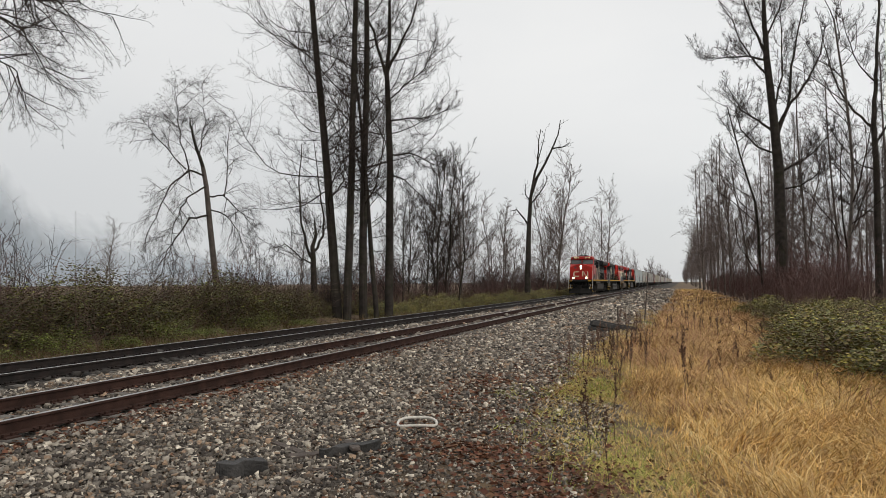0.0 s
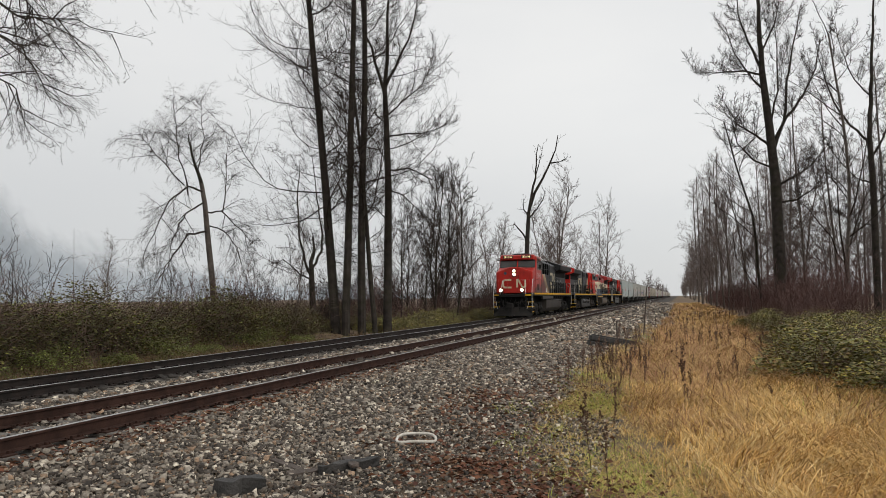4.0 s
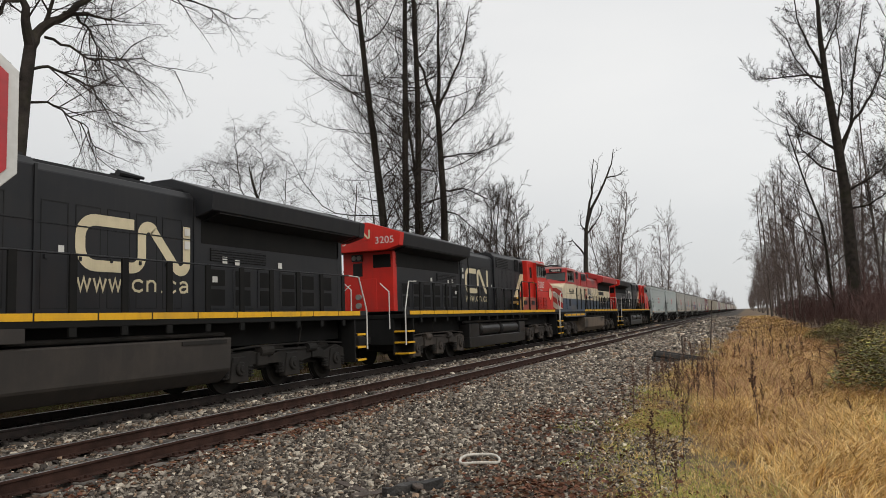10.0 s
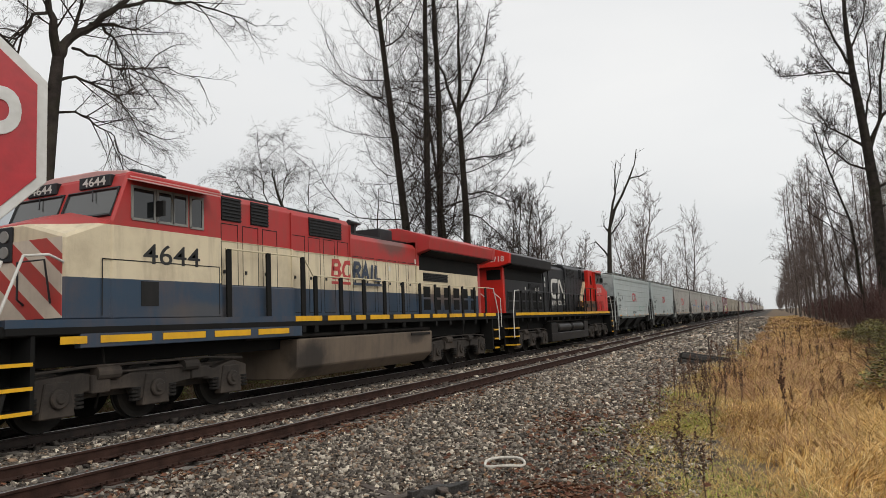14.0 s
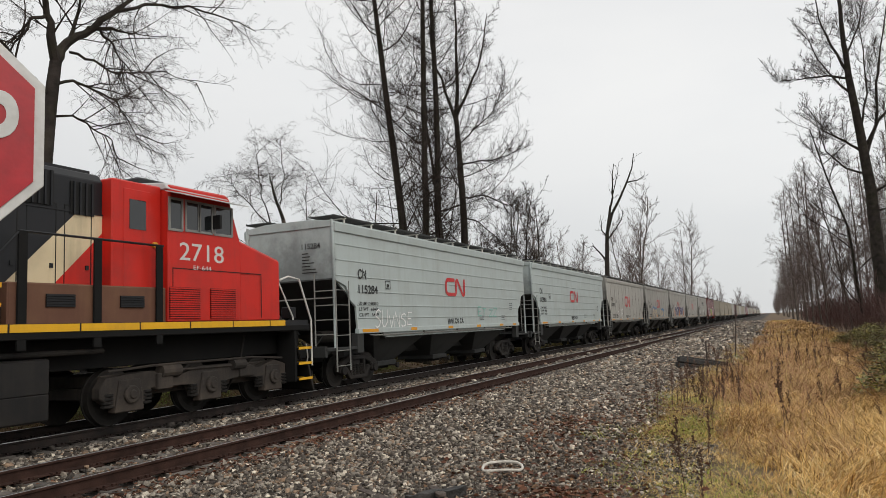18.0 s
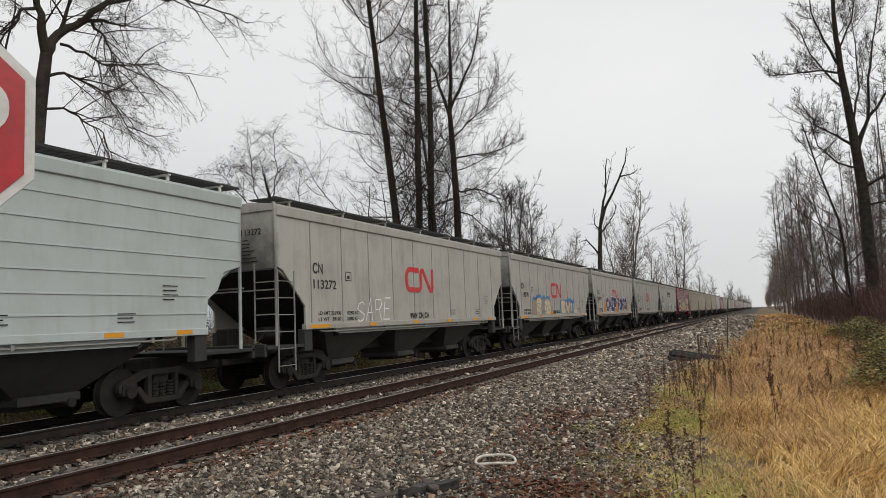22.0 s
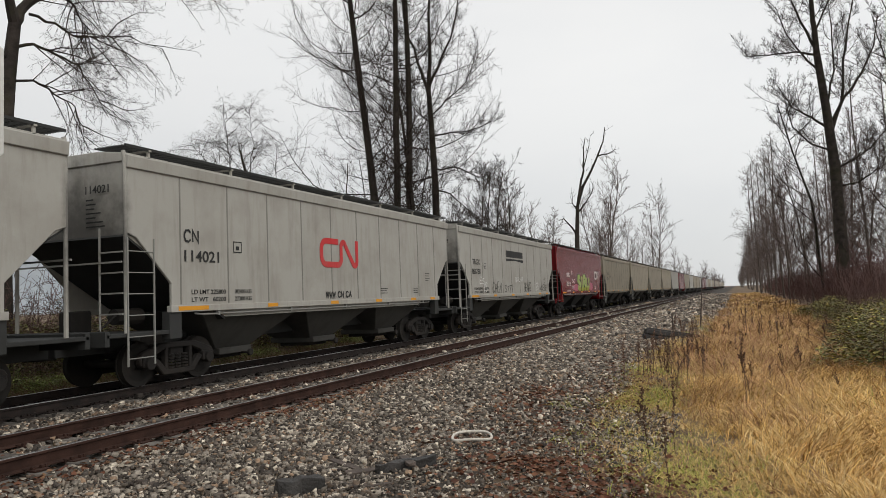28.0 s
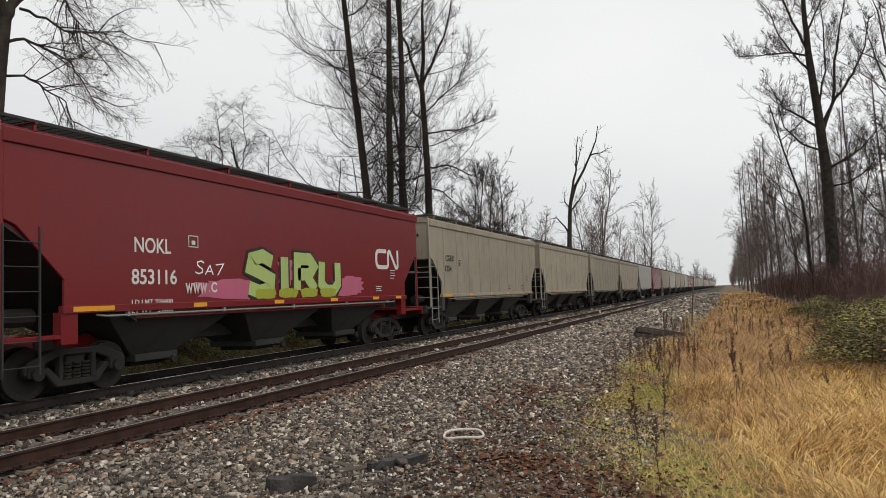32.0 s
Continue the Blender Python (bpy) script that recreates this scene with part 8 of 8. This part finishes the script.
    for s in (1, -1):
        for q, e in ((3.0, 1), (end - 3.0, -1)):
            part("sand_pipe", Form().tube([(s * 1.2, q, 1.6), (s * 1.15, q + e * 0.1, 1.05), (s * 0.8, q + e * 0.2, 0.3)], 0.025, 6), P_GRIME, t)
        part("side_pipe", Form().tube([(s * 1.2, 6.9, 1.42), (s * 1.2, end - 6.2, 1.42)], 0.05, 8), P_GRIME, t)
    engine_bogie(t, 4.2, d.get("steel", P_TRUCK))
    engine_bogie(t, end - 3.55, d.get("steel", P_TRUCK))
    VEHICLES.append((t, y_base, -1 if turned else 1))
    return t


def engines():
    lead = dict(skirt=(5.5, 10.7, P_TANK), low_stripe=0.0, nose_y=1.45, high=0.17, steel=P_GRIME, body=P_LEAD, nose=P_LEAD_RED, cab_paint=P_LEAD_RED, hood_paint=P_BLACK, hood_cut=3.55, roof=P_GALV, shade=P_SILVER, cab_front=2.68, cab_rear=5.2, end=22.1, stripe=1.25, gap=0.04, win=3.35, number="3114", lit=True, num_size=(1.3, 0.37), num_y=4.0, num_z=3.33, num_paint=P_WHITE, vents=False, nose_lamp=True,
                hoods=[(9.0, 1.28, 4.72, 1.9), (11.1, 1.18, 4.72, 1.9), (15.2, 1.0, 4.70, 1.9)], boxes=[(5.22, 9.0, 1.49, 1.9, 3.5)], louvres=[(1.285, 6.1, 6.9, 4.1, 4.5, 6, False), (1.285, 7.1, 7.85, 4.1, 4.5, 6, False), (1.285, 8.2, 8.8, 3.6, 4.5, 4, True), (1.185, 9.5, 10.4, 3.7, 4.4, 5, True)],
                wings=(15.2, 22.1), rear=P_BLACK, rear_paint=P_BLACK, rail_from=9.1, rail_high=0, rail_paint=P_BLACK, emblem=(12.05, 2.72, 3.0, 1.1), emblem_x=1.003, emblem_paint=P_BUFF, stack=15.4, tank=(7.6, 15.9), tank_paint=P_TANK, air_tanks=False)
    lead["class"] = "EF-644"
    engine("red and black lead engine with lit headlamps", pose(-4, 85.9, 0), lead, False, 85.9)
    helper = dict(lead, steel=P_TRUCK, body=P_HELP, nose=P_RED, cab_paint=P_RED, hood_cut=3.95, door_to=6.8, cab_front=3.5, cab_rear=5.6, end=22.9, win=3.75, number="3205", lit=False, num_y=4.75, num_z=3.36, vents=True, nose_lamp=False,
                  hoods=[(11.9, 1.05, 4.80, 1.9), (15.3, 1.0, 4.62, 1.9), (16.3, 1.0, 4.72, 1.9)], boxes=[(5.62, 8.9, 1.45, 1.9, 2.6)], louvres=[(1.455, 6.2, 6.75, 2.2, 2.42, 5, False), (1.455, 7.7, 8.25, 2.2, 2.42, 5, False), (1.055, 7.0, 7.5, 3.9, 4.5, 4, True), (1.055, 7.84, 8.43, 4.0, 4.62, 5, True), (1.055, 9.6, 11.5, 4.05, 4.55, 6, False)],
                  wings=(16.3, 23.25), box_paint=P_BOX_OCHRE, skirt=(0, 0, None), nose_y=2.0, high=0.0, rail_from=5.75, rail_high=3.0, emblem=(12.65, 2.70, 3.1, 1.12), emblem_paint=P_BUFF, stack=15.4, rear_paint=P_RED, tank=(8.1, 16.4), tank_paint=P_TANK_DARK, shade=P_SILVER, roof=P_SILVER, air_tanks=True)
    helper["class"] = "EF-644"
    h = engine("red, cream and black engine running long hood first", pose(-4, 133.75, 0, 0, 0, 180), helper, True, 133.75)
    part("round_badge", Form().tube([(-1.503, 2.77, 2.87), (-1.51, 2.77, 2.87)], 0.37, 24), P_BUFF, h, "round cream badge on the nose side")
    part("badge_ring", Form().tube([(-1.508, 2.77 + 0.37 * math.cos(a * 0.2618), 2.87 + 0.37 * math.sin(a * 0.2618)) for a in range(25)], 0.02, 4), P_RED, h)
    helper4 = dict(helper, box_paint=P_BOX_RUST, number="2718", emblem_paint=P_WHITE, emblem=(11.7, 2.70, 3.1, 1.14), num_y=4.67)
    helper4["class"] = "EF-644"
    engine("red, white and black engine running long hood first", pose(-4, 180.3, 0, 0, 0, 180), helper4, True, 180.3)
    bands = dict(lead, skirt=(2.3, 8.7, P_BANDS), low_stripe=8.7, nose_y=2.0, high=0.0, steel=P_TRUCK, body=P_BANDS, nose=P_BANDS, cab_paint=P_BANDS, hood_paint=P_BANDS, hood_cut=3.64, door_to=None, roof=P_FADED, shade=P_FADED, cab_front=3.0, cab_rear=5.85, end=22.9, stripe=1.15, gap=0.28, win=3.4, number="4644", lit=False, num_size=(1.5, 0.40), num_y=4.42, num_z=3.16, num_paint=P_INK, nose_lamp=True,
                 hoods=[(8.7, 1.25, 4.78, 1.9), (11.8, 1.08, 4.80, 1.9), (16.3, 1.0, 4.45, 1.9)], boxes=[(5.87, 8.65, 1.38, 1.9, 2.62)], louvres=[(1.255, 6.1, 6.75, 4.1, 4.65, 7, False), (1.255, 7.1, 7.75, 4.1, 4.65, 7, False), (1.085, 9.7, 11.3, 4.1, 4.6, 6, False)],
                 wings=(16.3, 22.8), rear=P_BANDS, rear_paint=P_BCRED, rail_from=5.95, rail_high=2.9, rail_paint=P_BUFF, emblem=(10.75, 3.02, 3.2, 0.42), emblem_x=1.086, emblem_paint=None, plain_name=True, stack=14.6, tank=(8.6, 16.4), tank_paint=P_TANK_BROWN)
    bands["class"] = ""
    e = engine("faded red, cream and blue engine with a striped nose", pose(-4, 132.4, 0), bands, False, 132.4)
    part("striped_front", Form().box(-1.44, 1.44, 1.985, 1.998, 1.95, 3.34), P_CHEV, e, "red and white diagonal stripes")


engines()


def motions():
    for t, y0, way in VEHICLES:
        turn = 0 if way > 0 else 180
        walk(t, [(k, pose(-4, y0 + rolled(k), 0, 0, 0, turn)) for k in range(0, 33, 2)])
    ways = {t: way for t, y0, way in VEHICLES}
    bases = {t: y0 for t, y0, way in VEHICLES}
    for ob, r, y in ROLLING:
        car = ob.parent.parent
        if bases[car] > 330:
            continue
        way = ways[car]
        walk(ob, [(k / 15, pose(0, y, r, -way * math.degrees(rolled(k / 15)) / r)) for k in range(0, 481)])


# ---- small things beside the track ----
M_SIGN = mat("sign_red", (0.40, 0.012, 0.02), (0.33, 0.010, 0.016), 4, 0.35, bump=0.05, grain=30, dirt=(0.16, 0.02, 0.02), dirt_amount=0.4)
M_SIGN_WHITE = mat("sign_white", (0.62, 0.62, 0.60), (0.52, 0.52, 0.50), 5, 0.4, bump=0.05, dirt=(0.25, 0.24, 0.2), dirt_amount=0.3)
M_POST = mat("galvanised_post", (0.3, 0.3, 0.3), (0.22, 0.22, 0.22), 6, 0.5, 0.6, 0.2)
M_ROPE = mat("dirty_white_hose", (0.66, 0.63, 0.57), (0.5, 0.46, 0.40), 12, 0.6, bump=0.3, dirt=(0.2, 0.15, 0.1), dirt_amount=0.35)
M_CHAR = mat("black_wet_timber", (0.02, 0.019, 0.018), (0.045, 0.041, 0.038), 6, 0.6, bump=0.7, grain=35)
M_OLDWOOD = mat("grey_old_wood", (0.11, 0.085, 0.07), (0.06, 0.047, 0.04), 6, 0.85, bump=0.8, grain=30)


def stop_sign():
    w = 0.60
    along = Vector((0.58, 0.815, 0)).normalized()
    facing = Vector((0.815, -0.58, 0)).normalized()
    edge = Vector((6.802, -6.602, 2.097))
    mid = edge - along * (w / 2)
    t = thing("stop_sign", Matrix.Translation((mid.x, mid.y, 0)) @ Matrix(((along.x, -facing.x, 0, 0), (along.y, -facing.y, 0, 0), (0, 0, 1, 0), (0, 0, 0, 1))), "red octagonal stop sign with a white border on a post", "road sign")
    z = mid.z
    octo = lambda r: [(r / math.cos(radians(22.5)) * math.cos(radians(22.5 + 45 * i)), z + r / math.cos(radians(22.5)) * math.sin(radians(22.5 + 45 * i))) for i in range(8)]
    part("border", Form().along(octo(w / 2), 0.0, 0.006), M_SIGN_WHITE, t, "white border", bev=0.001)
    part("face", Form().along(octo(w / 2 - 0.022), -0.003, -0.0005), M_SIGN, t, "red face")
    lettering("word", "STOP", (w * 0.82, w * 0.35), (0, -0.005, z), "front", M_SIGN_WHITE, t, 0.012, "white word")
    part("post", Form().box(-0.04, 0.04, 0.012, 0.06, float(lie(mid.x, mid.y)) - 0.1, z + 0.33), M_POST, t, bev=0.006)
    part("bolt", Form().tube([(0, -0.012, z + 0.2), (0, 0.02, z + 0.2)], 0.012, 8), M_POST, t)
    part("bolt", Form().tube([(0, -0.012, z - 0.2), (0, 0.02, z - 0.2)], 0.012, 8), M_POST, t)


stop_sign()


def ground_litter():
    g = lambda x, y: float(lie(x, y))
    # a closed loop of hose
    ring = []
    for i in range(33):
        a = 2 * math.pi * i / 32
        x, y = 0.27 * math.copysign(abs(math.cos(a)) ** 0.8, math.cos(a)), 0.2 * math.copysign(abs(math.sin(a)) ** 0.8, math.sin(a))
        ring.append((x * 0.9 - y * 0.35, x * 0.35 + y * 0.95, 0.03 + 0.05 * max(0, math.sin(a)) ** 2 + 0.01 * math.sin(3 * a)))
    t = new("hose_loop", Form().tube(ring, 0.018, 8, caps=False).mesh("hose_loop", 0, True))
    t.data.materials.append(M_ROPE)
    t.matrix_basis = pose(5.0, 1.33, g(5.0, 1.33) + 0.03)
    tagged(t, "dirty white loop of hose lying on the gravel", "hose")

    def board(name, a, b, w, h, material, label, tilt=0.0, lift=0.02):
        a, b = Vector(a), Vector(b)
        d = b - a
        rng = random.Random(str(name) + str(a.x))
        n = 6
        fm = Form()
        rows = []
        for i in range(n + 1):
            y = d.length * i / n
            e = 0.02 * w
            q = [(-w / 2 + rng.uniform(-e, e) * 4, 0), (w / 2 + rng.uniform(-e, e) * 4, 0), (w / 2 + rng.uniform(-e, e) * 4, h + rng.uniform(-0.2, 0.1) * h), (-w / 2 + rng.uniform(-e, e) * 4, h + rng.uniform(-0.2, 0.1) * h)]
            rows.append([(x, y + rng.uniform(-0.03, 0.03) * (i in (0, n)), z) for x, z in q])
        fm.v = [p for r in rows for p in r]
        for i in range(n):
            for k in range(4):
                fm.f.append((4 * i + k, 4 * i + (k + 1) % 4, 4 * i + 4 + (k + 1) % 4, 4 * i + 4 + k))
        fm.f += [(3, 2, 1, 0), (4 * n, 4 * n + 1, 4 * n + 2, 4 * n + 3)]
        ob = new(name, fm.mesh(name, 0.004))
        ob.data.materials.append(material)
        ob.matrix_basis = pose(a.x, a.y, g(a.x, a.y) + lift, tilt, 0, math.degrees(math.atan2(-d.x, d.y)))
        return tagged(ob, label, "timber", "broken timber on the gravel")

    board("timber_block", (3.98, -1.62), (4.36, -1.30), 0.20, 0.15, M_CHAR, "short black wet block of timber")
    board("timber_block", (4.60, -0.62), (5.02, 0.0), 0.10, 0.11, M_CHAR, "narrow black broken piece of timber")
    board("plank", (3.68, -0.1), (4.28, -0.48), 0.09, 0.03, M_OLDWOOD, "grey splintered plank half sunk in gravel")
    board("plank", (4.30, -0.75), (4.75, -0.25), 0.14, 0.05, M_OLDWOOD, "rotten brown broken plank")
    board("plank", (4.62, 0.0), (4.97, -0.5), 0.10, 0.04, M_OLDWOOD, "grey splintered plank lying across another", 4, 0.07)
    board("plank", (4.72, -1.2), (4.95, -1.0), 0.07, 0.02, M_OLDWOOD, "small grey splinter of wood")
    # discarded ties heaped on the edge of the ballast
    tie = Form().box(-0.115, 0.115, -1.2, 1.2, 0, 0.18).mesh("old_tie", 0.015)
    tie.materials.append(M_CHAR)
    rng = random.Random(6)
    for i, (x, y, z, rz) in enumerate([(5.95, 21.6, -0.50, 62), (6.05, 21.2, -0.52, 66), (6.0, 22.0, -0.48, 64), (6.02, 21.45, -0.31, 60), (6.1, 21.85, -0.29, 68)]):
        ob = new("old_tie", tie)
        ob.matrix_basis = pose(x, y, z, 0, 0, -rz) @ pose(0, 0, 0, -10.5)
        tagged(ob, "black discarded railway tie in a heap", "timber", "heap of old ties")
    for x, y, h, lx, ly in ((6.6, 30.0, 2.45, 0.09, 0.0), (5.93, 22.3, 0.95, 0.0, 0.02)):
        ob = new("stake", Form().tube([(0, 0, -0.1), (lx * h, ly * h, h)], 0.03, 6).mesh("stake"))
        ob.data.materials.append(M_OLDWOOD)
        ob.matrix_basis = pose(x, y, g(x, y))
        tagged(ob, "thin grey stake leaning in the grass", "stake")


ground_litter()


def weeds():
    rng = random.Random(21)
    kinds = []
    for k in range(4):
        r2 = np.random.default_rng(700 + k)
        h = (0.95, 1.15, 0.8, 1.3)[k]
        stem = Form()
        heads = Form()
        shoot(r2, stem, (0, 0, 0), np.array([0.05, 0.03, 1.0]), h, 0.007, 0, dict(seg=(6, 4), wob=(0.06, 0.12), lift=(0.05, 0.12), sides=(4, 3), thin=(0.4, 0.5), kids=(9,), angle=(0.5,), ratio=(0.36,), slim=(0.008,), min=0.5, floor=0.003, **{"from": (0.35,)}))
        for i in range(90):
            a = stem.v[r2.integers(len(stem.v) // 3, len(stem.v))]
            if a[2] > 0.4 * h:
                d = r2.normal(0, 0.016, 3)
                heads.add([(a[0] + d[0], a[1] + d[1], a[2] + d[2]), (a[0] + d[0] + 0.022, a[1] + d[1], a[2] + d[2] + 0.01), (a[0] + d[0], a[1] + d[1] + 0.02, a[2] + d[2] + 0.026), (a[0] + d[0] - 0.01, a[1] + d[1] - 0.012, a[2] + d[2] + 0.02)], [(0, 1, 2), (0, 2, 3), (0, 3, 1), (1, 3, 2)])
        a, b = stem.mesh("stem"), heads.mesh("seed_head")
        kinds.append((a, b))
    spots = [(7.66, -0.26, 3, 0.7), (8.43, 5.6, 1, 1.05), (7.3, 1.2, 0, 0.9), (7.5, 2.2, 3, 0.8), (6.6, 9.2, 3, 0.75), (6.5, 8.2, 1, 0.75), (6.75, 8.8, 0, 0.8), (6.4, 10.2, 3, 0.75)]
    for i in range(90):
        y = rng.uniform(6, 24)
        x = rng.choice((rng.uniform(5.9, 7.4), rng.uniform(6.5, 10.5), rng.uniform(6.0, 11.5)))
        spots.append((x, y, rng.randrange(4), rng.uniform(0.4, 0.85)))
    for i in range(70):
        spots.append((rng.uniform(5.6, 12.5), rng.uniform(20, 60), rng.randrange(4), rng.uniform(0.5, 0.9)))
    for x, y, k, s in spots:
        m = pose(x, y, float(lie(x, y)) - 0.02, 0, 0, rng.uniform(0, 360)) @ Matrix.Scale(s, 4)
        t = thing("weed_stalk", m, "withered brown weed with dry seed heads", "weed", "weeds in the dry grass")
        part("stem", kinds[k][0], M_WEED, t)
        tagged(part("seed_head", kinds[k][1], M_WEED, t, "dry reddish-brown seed heads"), kind="stuff")


weeds()
motions()
